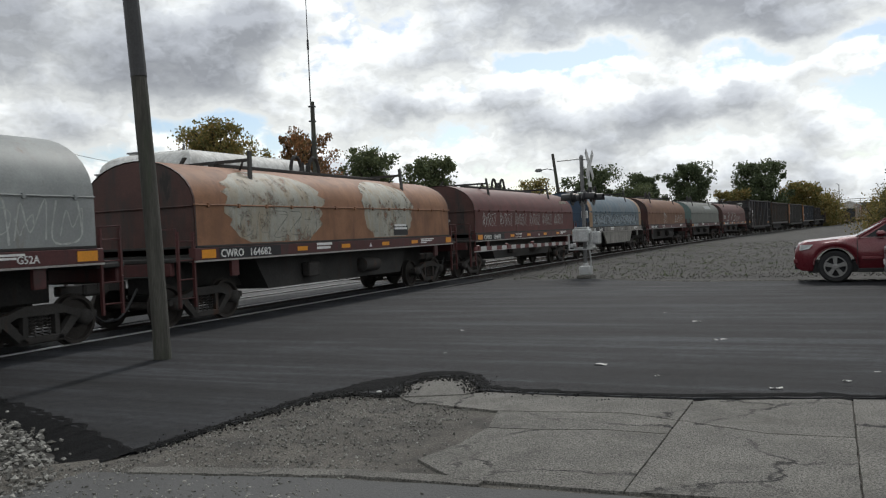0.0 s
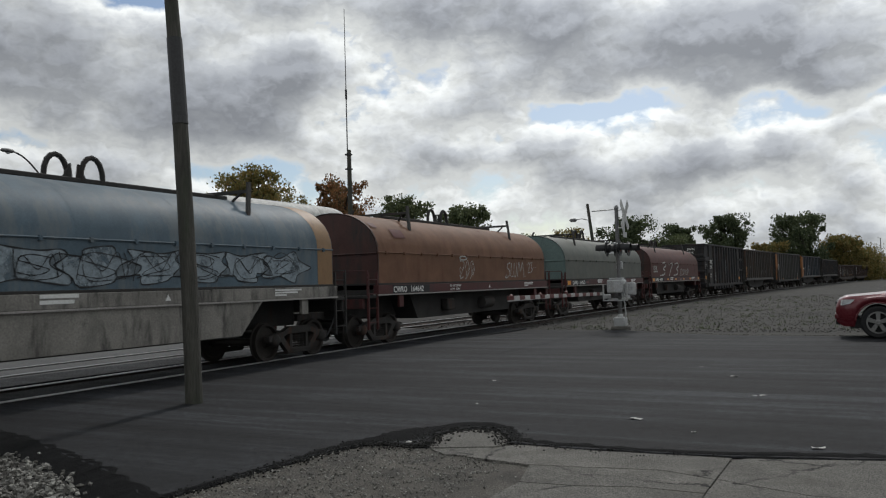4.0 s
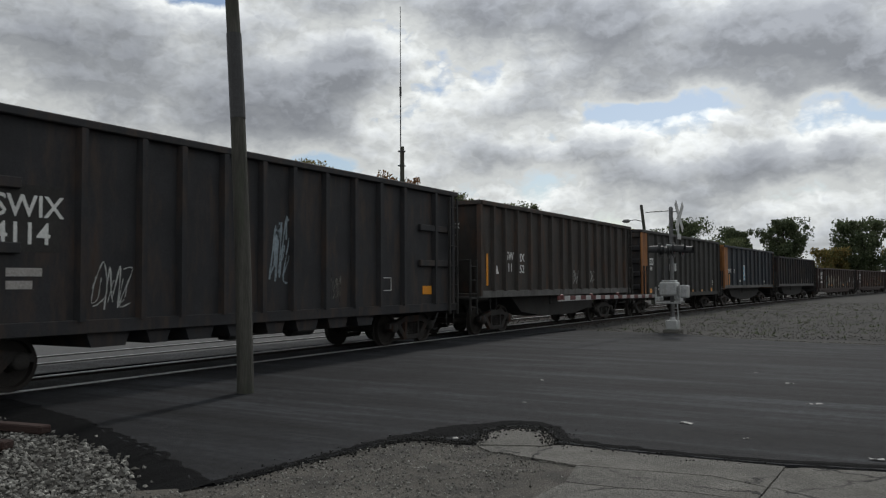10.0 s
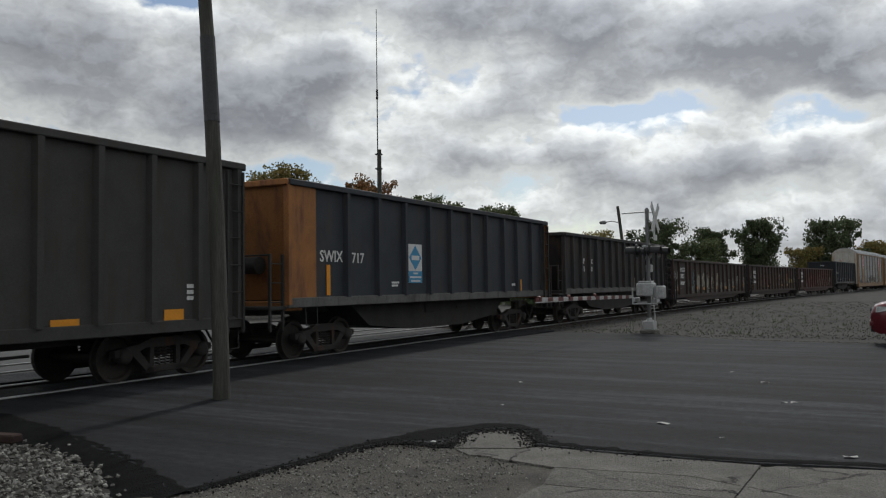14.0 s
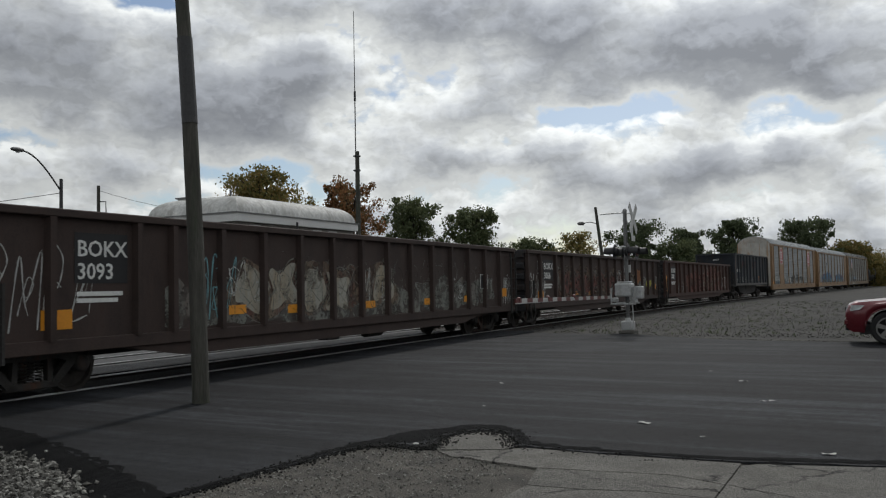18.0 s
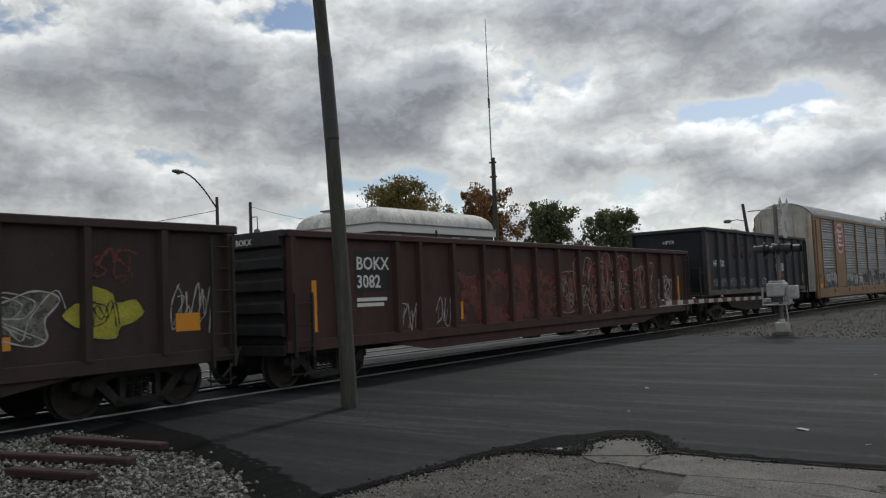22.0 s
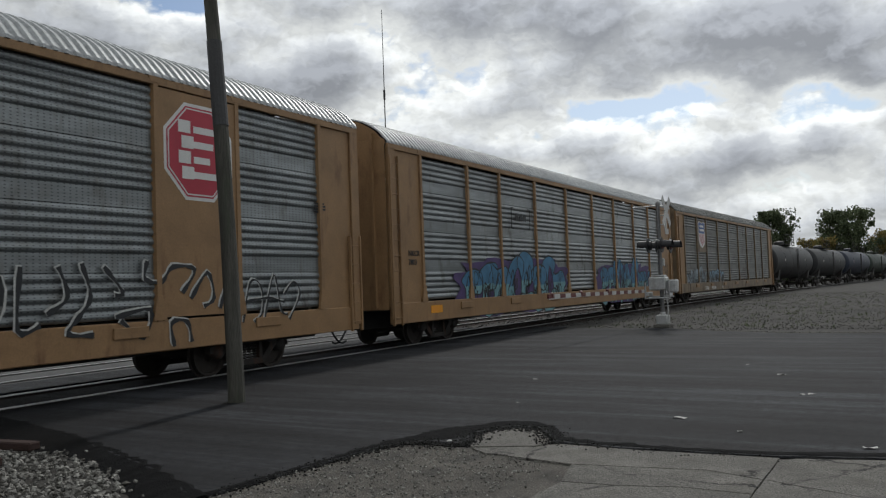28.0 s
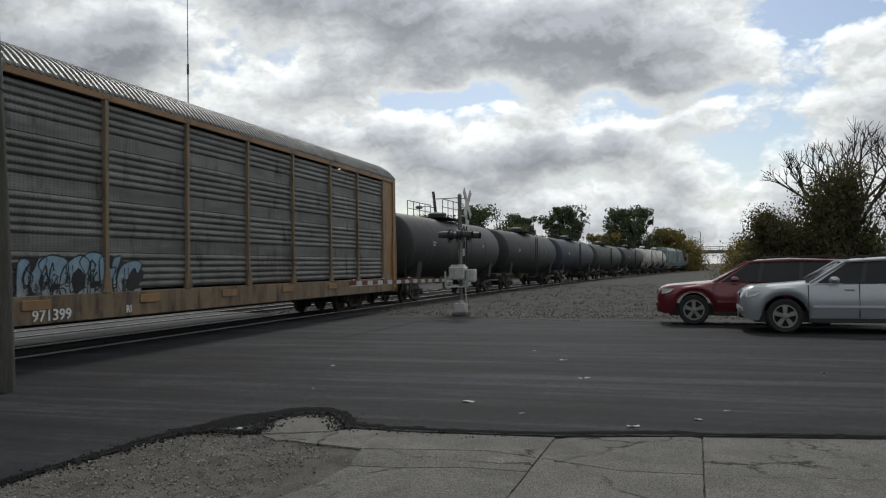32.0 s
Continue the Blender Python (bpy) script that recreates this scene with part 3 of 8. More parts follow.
# ---- building helpers ----
class Geo:
    """Collects vertices and faces of one mesh."""

    def __init__(self):
        self.v, self.f = [], []

    def add(self, verts, faces):
        n = len(self.v)
        self.v += [tuple(p) for p in verts]
        self.f += [tuple(i + n for i in q) for q in faces]
        return self

    def box(self, x0, x1, y0, y1, z0, z1, c=0.0):
        if c <= 0:
            v = [(x, y, z) for x in (x0, x1) for y in (y0, y1) for z in (z0, z1)]
            return self.add(v, [(0, 1, 3, 2), (4, 6, 7, 5), (0, 4, 5, 1), (2, 3, 7, 6), (0, 2, 6, 4), (1, 5, 7, 3)])
        bm = bmesh.new()
        bmesh.ops.create_cube(bm, size=1)
        bmesh.ops.scale(bm, vec=(x1 - x0, y1 - y0, z1 - z0), verts=bm.verts)
        bmesh.ops.translate(bm, vec=((x0 + x1) / 2, (y0 + y1) / 2, (z0 + z1) / 2), verts=bm.verts)
        bmesh.ops.bevel(bm, geom=bm.edges[:], offset=c, segments=1, affect="EDGES")
        return self.bm(bm)

    def bm(self, bm):
        bm.verts.index_update()
        self.add([v.co[:] for v in bm.verts], [[v.index for v in f.verts] for f in bm.faces])
        bm.free()
        return self

    def prism(self, poly, axis, a, b):
        """A polygon of (u, v) drawn out along an axis: x (u, v = y, z), y (x, z) or z (x, y)."""
        at = {"x": lambda u, v, w: (w, u, v), "y": lambda u, v, w: (u, w, v), "z": lambda u, v, w: (u, v, w)}[axis]
        n = len(poly)
        v = [at(*p, a) for p in poly] + [at(*p, b) for p in poly]
        f = [(i, (i + 1) % n, n + (i + 1) % n, n + i) for i in range(n)] + [tuple(range(n))[::-1], tuple(range(n, 2 * n))]
        return self.add(v, f)

    def tube(self, p0, p1, r0, r1=None, n=8, caps=True):
        p0, p1 = Vector(p0), Vector(p1)
        r1 = r0 if r1 is None else r1
        q = (p1 - p0).to_track_quat("Z", "Y")
        v = []
        for p, r in ((p0, r0), (p1, r1)):
            v += [p + q @ Vector((r * math.cos(2 * math.pi * i / n), r * math.sin(2 * math.pi * i / n), 0)) for i in range(n)]
        f = [(i, (i + 1) % n, n + (i + 1) % n, n + i) for i in range(n)]
        if caps:
            f += [tuple(range(n))[::-1], tuple(range(n, 2 * n))]
        return self.add(v, f)

    def path(self, pts, r, n=6):
        """A bent rod through points, one skin."""
        P, rows, up = [Vector(p) for p in pts], [], None
        for i, p in enumerate(P):
            d = ((P[min(i + 1, len(P) - 1)] - p).normalized() + (p - P[max(i - 1, 0)]).normalized())
            d = d.normalized() if d.length > 1e-6 else Vector((0, 0, 1))
            if up is None:
                up = d.orthogonal().normalized()
            up = (up - d * up.dot(d))
            up = up.normalized() if up.length > 1e-4 else d.orthogonal().normalized()
            w = d.cross(up)
            rows.append([p + (up * math.cos(2 * math.pi * k / n) + w * math.sin(2 * math.pi * k / n)) * r for k in range(n)])
        f = [(j * n + k, j * n + (k + 1) % n, (j + 1) * n + (k + 1) % n, (j + 1) * n + k) for j in range(len(P) - 1) for k in range(n)]
        f += [tuple(range(n))[::-1], tuple(range((len(P) - 1) * n, len(P) * n))]
        return self.add([v for q in rows for v in q], f)

    def lathe(self, prof, n, axis="z", at=(0, 0, 0)):
        """A profile of (radius, along) turned round an axis."""
        v, f = [], []
        for r, h in prof:
            for i in range(n):
                a = 2 * math.pi * i / n
                u, w = r * math.cos(a), r * math.sin(a)
                p = {"z": (u, w, h), "x": (h, u, w), "y": (u, h, w)}[axis]
                v.append((p[0] + at[0], p[1] + at[1], p[2] + at[2]))
        for j in range(len(prof) - 1):
            for i in range(n):
                k = (i + 1) % n
                f.append((j * n + i, j * n + k, (j + 1) * n + k, (j + 1) * n + i))
        f += [tuple(range(n))[::-1], tuple(range((len(prof) - 1) * n, len(prof) * n))]
        return self.add(v, f)

    def grid(self, rows):
        """A sheet through rows of points."""
        m = len(rows[0])
        v = [p for row in rows for p in row]
        f = [(j * m + i, j * m + i + 1, (j + 1) * m + i + 1, (j + 1) * m + i) for j in range(len(rows) - 1) for i in range(m - 1)]
        return self.add(v, f)

    def moved(self, m):
        self.v = [tuple(m @ Vector(p)) for p in self.v]
        return self

    def mesh(self, name, smooth=0):
        me = bpy.data.meshes.new(name)
        me.from_pydata(self.v, [], self.f)
        bm = bmesh.new()
        bm.from_mesh(me)
        bmesh.ops.recalc_face_normals(bm, faces=bm.faces)
        bm.to_mesh(me)
        bm.free()
        if smooth:
            me.polygons.foreach_set("use_smooth", [True] * len(me.polygons))
            me.set_sharp_from_angle(angle=radians(smooth))
        return me


def part(name, geo, material, parent, label="", smooth=0, at=None):
    """One mesh under a thing or a part."""
    me = geo if isinstance(geo, bpy.types.Mesh) else geo.mesh(name, smooth)
    if not me.materials:
        me.materials.append(material if not isinstance(material, str) else M[material])
    ob = new(name, me)
    ob.parent = parent
    if at is not None:
        ob.matrix_basis = at
    if label:
        ob["label"] = label
    return ob


def thing(name, label, category, at=None, group="", kind=""):
    """An Empty at the base of a thing."""
    ob = new(name)
    ob.empty_display_size = 0.2
    if at is not None:
        ob.matrix_basis = at
    return tagged(ob, label, category, group, kind)


def solid(name, geo, material, label, category="", group="", kind="", smooth=0, at=None):
    """A thing of one mesh."""
    me = geo.mesh(name, smooth)
    me.materials.append(M[material] if isinstance(material, str) else material)
    ob = new(name, me)
    if at is not None:
        ob.matrix_basis = at
    return tagged(ob, label, category, group, kind)


SIDE = Matrix(((0, 0, 1, 0), (1, 0, 0, 0), (0, 1, 0, 0), (0, 0, 0, 1)))     # text that faces +x, reading towards +y
ENDFACE = Matrix(((1, 0, 0, 0), (0, 0, -1, 0), (0, 1, 0, 0), (0, 0, 0, 1)))  # text that faces -y, reading towards +x


def lettering(text, size, material, parent, at, wide=1.0, name="lettering", label=""):
    cu = bpy.data.curves.new("t", "FONT")
    cu.body, cu.size, cu.extrude, cu.resolution_u, cu.offset = text, size, 0.003, 2, size * 0.012
    tmp = bpy.data.objects.new("t", cu)
    me = bpy.data.meshes.new_from_object(tmp)
    bpy.data.objects.remove(tmp)
    bpy.data.curves.remove(cu)
    me.transform(Matrix.Diagonal((wide, 1, 1, 1)))
    me.materials.clear()
    return part(name, me, material, parent, label, at=at)


def jag(points, step, amp, seed, closed=True):
    """An outline with uneven edges between its corners."""
    rnd, out = random.Random(seed), []
    n = len(points)
    for i in range(n if closed else n - 1):
        a, b = Vector(points[i]), Vector(points[(i + 1) % n])
        k = max(1, int((b - a).length / step))
        nrm = Vector((-(b - a).y, (b - a).x)).normalized()
        for j in range(k):
            out.append(tuple(a.lerp(b, j / k) + nrm * rnd.uniform(-amp, amp) * (0.3 if j == 0 else 1)))
    return out


def pad(outline, top, bottom, spread=0.02):
    """A flat slab with a sloping edge."""
    g = Geo()
    n = len(outline)
    c = Vector((sum(p[0] for p in outline) / n, sum(p[1] for p in outline) / n))
    area = sum(outline[i][0] * outline[(i + 1) % n][1] - outline[(i + 1) % n][0] * outline[i][1] for i in range(n))
    sgn = 1 if area > 0 else -1
    low = []
    for i in range(n):
        a, b = Vector(outline[i - 1]), Vector(outline[(i + 1) % n])
        nrm = Vector(((b - a).y, -(b - a).x)).normalized() * sgn
        low.append(Vector(outline[i]) + nrm * spread)
    g.add([(p[0], p[1], top) for p in outline] + [(p.x, p.y, bottom) for p in low],
          [tuple(range(n))] + [(i, (i + 1) % n, n + (i + 1) % n, n + i) for i in range(n)])
    bm = bmesh.new()
    vs = [bm.verts.new(p) for p in g.v]
    for q in g.f:
        bm.faces.new([vs[i] for i in q])
    bm.normal_update()
    bmesh.ops.triangulate(bm, faces=[f for f in bm.faces if len(f.verts) > 4])
    return Geo().bm(bm)


# the line of the track: nearly straight past the crossing, then a wide bend to the right
T0, TK, TY0, TY1, TC = -12.35, -0.032, 13.6, 105.0, 0.00133


def track_x(y):
    b = min(max(y - TY0, 0), TY1 - TY0)
    return T0 + TK * y + 0.5 * TC * b * b + (TC * (TY1 - TY0) * (y - TY1) if y > TY1 else 0)


def track_slope(y):
    return TK + TC * min(max(y - TY0, 0), TY1 - TY0)

# ---- ground, road, track ----
g = Geo()
ring = [-3000, -900, -300, -120, -60, -30, -15, 0, 15, 30, 60, 120, 300, 900, 3000]
g.grid([[(x, y + 30, -0.06) for x in ring] for y in ring])
solid("ground", g, "soil", "gravelly bare soil with sparse weeds round the crossing", "ground", kind="structure")

edge_near = [(-11.2, 6.75), (-10.33, 6.58), (-8.32, 6.02), (-6.72, 5.44), (-5.8, 5.05), (-5.35, 4.8), (-5.1, 4.72), (-5.02, 4.9), (-4.99, 5.56),
             (-4.9, 6.24), (-4.86, 6.73), (-4.72, 7.2), (-4.5, 7.32), (-4.2, 7.3), (-4.12, 7.5), (-4.3, 7.85), (-4.2, 8.2), (-4.05, 8.4), (-3.7, 8.36), (-3.5, 8.05), (-3.33, 7.74), (-2.7, 7.66), (-1.2, 7.76), (0.1, 8.08), (1.3, 8.28), (6, 8.78), (40, 10.2)]
edge_far = [(40, 19.5), (12, 21.6), (4.3, 22.6), (-0.9, 23.4), (-3.5, 23.6), (-5.3, 24.4), (-7.0, 25.7), (-8.7, 25.6), (-10.9, 26.2)]
outline = jag(edge_near, 0.16, 0.022, 3, closed=False) + jag(edge_far, 0.5, 0.10, 4, closed=False) + [(-11.05, 20), (-11.1, 12)]
road = solid("road", pad(outline, 0.0, -0.055, 0.05), "asphalt", "freshly laid dark asphalt street over the crossing", "road", kind="structure")

# the street's ragged rim: a steep shoulder of loose new asphalt down to the ballast, its slope's shade painted in as
# black, a thin crust elsewhere
def strip(outer, inner, z_out, z_in, seed, step=0.1, amp=0.035):
    """A sheet between two lines, ragged on both sides, thin like a feathered crust."""
    rnd = random.Random(seed)

    def even(pts, n):
        q = [Vector(p) for p in pts]
        ln = [0.0]
        for a, b in zip(q, q[1:]):
            ln.append(ln[-1] + (b - a).length)
        out = []
        for k in range(n):
            d = ln[-1] * k / (n - 1)
            i = max(j for j in range(len(ln) - 1) if ln[j] <= d + 1e-9)
            out.append(q[i].lerp(q[i + 1], (d - ln[i]) / max(1e-6, ln[i + 1] - ln[i])))
        return out

    n = max(6, int(sum((Vector(b) - Vector(a)).length for a, b in zip(outer, outer[1:])) / step))
    o, i_ = even(outer, n), even(inner, n)
    rows = [[], [], [], [], []]
    for k in range(n):
        d = (i_[k] - o[k])
        taper = min(1.0, 8.0 * min(k, n - 1 - k) / n)
        w1, w2 = rnd.uniform(-amp, amp) * taper, rnd.uniform(-amp, amp) * 1.6 * taper
        for j, (f, z) in enumerate(((-0.04, z_out - 0.03), (0.0, z_out), (0.5, (z_out + z_in) / 2 + 0.012), (0.93, z_in + 0.006), (1.0, z_in - 0.004))):
            p = o[k] + d * f + d.normalized() * (w1 if j < 2 else w2 if j > 2 else 0.0) if d.length > 1e-4 else o[k]
            rows[j].append((p.x, p.y, z + rnd.uniform(-0.004, 0.004) * (j in (1, 2))))
    return Geo().grid(rows)


rim_label = "shoulder of loose new asphalt at the pavement edge, black with painted-in shade"
solid("asphalt_shoulder", strip([(-11.3, 6.0), (-9.6, 5.75), (-8.48, 5.51), (-7.87, 5.45), (-6.61, 5.02), (-5.89, 4.62), (-5.2, 4.2)], [(-11.3, 6.85), (-10.33, 6.68), (-8.32, 6.12), (-6.72, 5.54), (-5.8, 5.14), (-5.3, 4.9), (-5.02, 4.78)], -0.07, 0.003, 5), "asphalt_dark", rim_label, "asphalt edge", kind="structure")
solid("asphalt_crust", strip([(-5.03, 4.75), (-4.98, 5.1), (-4.96, 5.56), (-4.87, 6.24), (-4.84, 6.73), (-4.7, 7.16), (-4.5, 7.24), (-4.2, 7.2), (-4.02, 7.3), (-4.08, 7.5), (-4.27, 7.85), (-4.16, 8.2), (-4.03, 8.34), (-3.73, 8.3), (-3.5, 7.98), (-3.36, 7.7), (-2.9, 7.64), (-2.0, 7.68), (-1.3, 7.72)],
                             [(-5.1, 4.8), (-5.05, 5.1), (-5.04, 5.56), (-4.98, 6.24), (-4.97, 6.73), (-4.92, 7.2), (-4.86, 7.45), (-4.84, 7.7), (-4.8, 7.95), (-4.72, 8.1), (-4.5, 8.35), (-4.35, 8.62), (-4.0, 8.78), (-3.62, 8.5), (-3.3, 7.98), (-2.95, 7.88), (-2.4, 7.84), (-1.99, 7.83), (-1.32, 7.9)], -0.012, 0.002, 7, 0.06, 0.03), "asphalt_dark", "thin black crust of new asphalt at the pavement edge", "asphalt edge", kind="structure")
solid("asphalt_crust", strip([(-1.3, 7.72), (0.1, 8.04), (1.3, 8.24), (6, 8.72)], [(-1.32, 7.9), (-0.3, 8.22), (0.4, 8.2), (1.3, 8.4), (6, 8.92)], -0.012, 0.002, 8, 0.08, 0.03), "asphalt_dark", "thin black crust of new asphalt at the pavement edge", "asphalt edge", kind="structure")

# forecourt: slabs of worn concrete parted by cracks and joints, crumbled to brown grit at one side
solid("forecourt", pad(jag([(-40, -12), (40, -12), (40, 9.3), (6, 8.8), (1.3, 8.3), (0.1, 8.12), (-1.2, 7.8), (-3.3, 7.75), (-3.6, 8.2), (-3.9, 8.5), (-4.25, 8.3), (-4.35, 7.5), (-4.7, 7.3), (-4.9, 6.8), (-4.98, 5.6), (-5.1, 4.7), (-5.5, 4.3), (-7, 3.0), (-9, -6)], 0.3, 0.03, 8), -0.022, -0.058, 0.02),
      "crumbled", "crumbled brown concrete and grit on the forecourt", "forecourt", kind="structure")
court = thing("concrete_pavement", "worn pale concrete slabs with cracks and open joints", "pavement", kind="structure")
# a crack wanders across all slabs; the joints run away from it on both sides
crack = [(-3.45, 6.95), (-2.77, 6.83), (-2.2, 6.92), (-1.65, 7.01), (-1.19, 6.84), (-0.5, 6.57), (0.11, 6.60), (0.53, 6.64), (1.38, 6.76), (1.95, 6.9), (4.4, 7.2), (6.9, 7.5)]
edge_x = [-1.19, 0.11, 1.95, 4.4, 6.9]
far_y = {-1.19: 7.68, 0.11: 8.0, 1.95: 8.3, 4.4: 8.52, 6.9: 8.75}
near_y = {-1.19: 4.9, 0.11: 5.05, 1.95: 5.2, 4.4: 5.45, 6.9: 5.7}


def between(a, b):
    return [p for p in crack if a - 1e-6 <= p[0] <= b + 1e-6]


G = 0.007      # half a joint
slabs = [[(-3.35, 7.45), (-3.22, 7.62), (-2.4, 7.6), (-1.19 - G, far_y[-1.19])] + [(x - G * (x > -1.2), y + 0.006) for x, y in reversed(between(-3.45, -1.19))],
         [(x - G * (x > -1.2), y - 0.006) for x, y in between(-2.77, -1.19)] + [(-1.19 - G, 6.38), (-1.7, 6.40), (-2.15, 6.27), (-2.62, 6.23)],
         [(-2.62, 6.215), (-2.15, 6.255), (-1.7, 6.385), (-1.19 - G, 6.365), (-1.19 - G, near_y[-1.19]), (-2.3, 4.85), (-2.75, 5.2), (-2.64, 5.66)]]
for a, b in zip(edge_x, edge_x[1:]):
    top = between(a, b)
    slabs.append([(a + G, far_y[a] - (0.1 if a < -1 else 0.0)), (a + G + 0.12, far_y[a] + 0.02), (b - G - 0.1, far_y[b] - 0.01), (b - G, far_y[b] - 0.06)] + [(min(b - G, max(a + G, x)), y + 0.005) for x, y in reversed(top)])
    slabs.append([(min(b - G, max(a + G, x)), y - 0.005) for x, y in top] + [(b - G, near_y[b]), (a + G, near_y[a])])
for k, q in enumerate(slabs):
    part("slab", pad(jag(q, 0.11, 0.004, 20 + k), -0.001 * (k % 3), -0.05, 0.008), "concrete", court)
part("slab", pad(jag([(-4.0, 7.25), (-3.42, 7.5), (-3.33, 7.7), (-3.5, 8.0), (-3.72, 8.28), (-4.02, 8.3), (-4.18, 8.1), (-4.22, 7.85), (-4.1, 7.5)], 0.09, 0.02, 61), -0.008, -0.05, 0.012), "concrete", court)
part("slab", pad(jag([(-3.95, 7.19), (-3.4, 7.44), (-3.3, 7.38), (-3.45, 7.02), (-3.7, 7.0)], 0.09, 0.012, 62), -0.006, -0.05, 0.012), "concrete", court)
part("curb_strip", pad(jag([(-4.7, 4.44), (-3.6, 4.72), (-3.0, 4.86), (-2.1, 4.9), (-2.1, 4.78), (-3.0, 4.72), (-3.6, 4.57), (-4.65, 4.3)], 0.12, 0.02, 63), -0.004, -0.05, 0.012), "concrete", court)
solid("lower_asphalt", pad(jag([(-5.0, 4.25), (-3.0, 4.66), (-1.2, 4.86), (7, 5.2), (7, -3), (-6, -3)], 0.25, 0.02, 64), -0.015, -0.055, 0.03), "asphalt_pale", "old grey asphalt beside the concrete", "pavement", kind="structure")

# ground beyond the line; the far street's pale colour stands in for grazing backlight
solid("far_street", pad([(-15.3, -40), (-15.3, 27), (-24, 30), (-70, 33), (-70, 3), (-24, -40)], -0.012, -0.058, 0.03), "asphalt_pale", "asphalt street beyond the railway, painted pale for grazing backlight", "road", kind="structure")
solid("crossing_apron", pad([(-13.95, 6), (-13.95, 26.5), (-15.3, 26.5), (-15.3, 6)], -0.004, -0.05, 0.02), "asphalt", "asphalt between the two tracks", "road", kind="structure")
solid("crossing_shoulder", pad([(-10.9, 3), (-10.9, 27), (track_x(27) + 0.68, 27), (track_x(15) + 0.68, 15), (track_x(3) + 0.68, 3)], -0.008, -0.05, 0.01), "asphalt", "asphalt shoulder up to the rail", "road", kind="structure")
solid("crossing_infill", pad([(-12.02, 6.5), (-12.3, 26), (-13.3, 26), (-13.05, 6.5)], -0.01, -0.05, 0.01), "asphalt", "asphalt infill between the rails", "road", kind="structure")


def rail_geo(dx, ys):
    top, side = Geo(), Geo()
    for y0, y1 in zip(ys, ys[1:]):
        a, b = track_x(y0) + dx, track_x(y1) + dx
        for geo, w, z0, z1 in ((top, 0.036, 0.0, 0.018), (side, 0.06, -0.12, 0.0)):
            geo.add([(a - w, y0, z0), (a + w, y0, z0), (a + w, y0, z1), (a - w, y0, z1), (b - w, y1, z0), (b + w, y1, z0), (b + w, y1, z1), (b - w, y1, z1)],
                    [(3, 2, 6, 7), (1, 5, 6, 2), (0, 3, 7, 4), (0, 1, 2, 3), (5, 4, 7, 6)])
    return top, side


stations = [-400, -100, -40, -10, 0, 8, 14] + list(range(20, 260, 6)) + [300]
for name, shift, what in (("railway_track", 0.0, "main line rails with bright worn heads"), ("siding_track", -3.7, "second pair of rails beside the main line")):
    tr = thing(name, what, "railway track", kind="structure")
    for dx in (-0.7525, 0.7525):
        top, side = rail_geo(dx + shift, stations)
        rl = part("rail", side, "rail_side", tr)
        part("rail_head", top, "rail", rl, "polished steel rail head")
    tie = Geo().box(-1.3, 1.3, -0.115, 0.115, -0.16, -0.045, 0.015).mesh("tie")
    tie.materials.append(M["tie"])
    for k in range(110):
        y = 27.0 + k * 0.62
        ob = part("tie", tie, "tie", tr, at=pose(track_x(y) + shift, y, 0, 0, 0, -math.degrees(math.atan(track_slope(y)))))

# loose ballast on the ground
def stones(name, label, count, where, size, seed, mat="stone_bits"):
    rnd = random.Random(seed)
    base = [(1, 0, 0), (-0.9, 0.1, 0), (0, 1, 0.1), (0.1, -1, 0), (0.1, 0, 0.75), (0, 0.1, -0.6)]
    faces = [(0, 2, 4), (2, 1, 4), (1, 3, 4), (3, 0, 4), (2, 0, 5), (1, 2, 5), (3, 1, 5), (0, 3, 5)]
    v, f = [], []
    for _ in range(count):
        x, y, z = where(rnd)
        s = size * rnd.uniform(0.5, 1.4)
        q = Euler((rnd.uniform(0, 6), rnd.uniform(0, 6), rnd.uniform(0, 6))).to_matrix()
        n = len(v)
        for b in base:
            p = q @ Vector((b[0] * rnd.uniform(0.7, 1.2), b[1] * rnd.uniform(0.7, 1.2), b[2])) * s
            v.append((x + p.x, y + p.y, z + p.z * 0.8))
        f += [tuple(n + i for i in t) for t in faces]
    me = bpy.data.meshes.new(name)
    me.from_pydata(v, [], f)
    me.materials.append(M[mat])
    return tagged(new(name, me), label, "gravel", kind="stuff")


def stone_material(tone=1.0):
    m = surf("loose_stones", (0.26 * tone, 0.255 * tone, 0.24 * tone), 0.6, 0.9, scale=3, fine=30, bump=0.2, mottle=0.2)
    nt = m.node_tree
    isl = nt.nodes.new("ShaderNodeNewGeometry").outputs["Random Per Island"]
    b = nt.nodes["Principled BSDF"]
    old = b.inputs["Base Color"].links[0].from_socket
    nt.links.new(node_mix(nt, 1.0, old, node_ramp(nt, isl, [(0, (0.35, 0.34, 0.32)), (0.6, (0.95, 0.94, 0.92)), (1, (1.5, 1.5, 1.45))]), "MULTIPLY"), b.inputs["Base Color"])
    return m


M["stone_bits"], M["stone_dark"], M["stone_pale"] = stone_material(), stone_material(0.33), stone_material(0.75)


def in_bed(rnd):
    while True:
        x, y = rnd.uniform(-11.0, -4.9), rnd.uniform(-1.5, 6.3)
        lim = np.interp(x, [-11, -9.6, -8.48, -7.87, -6.61, -5.89, -4.9], [5.7, 5.72, 5.5, 5.45, 5.05, 4.7, 3.9])
        if y < lim + rnd.gauss(0, 0.08) and y > 3.9 - (x + 5) * -0.5 - 3.2:
            return x, y, -0.045 + rnd.uniform(0, 0.06)


stones("ballast", "pale crushed stone ballast beside the asphalt", 15000, in_bed, 0.028, 11)


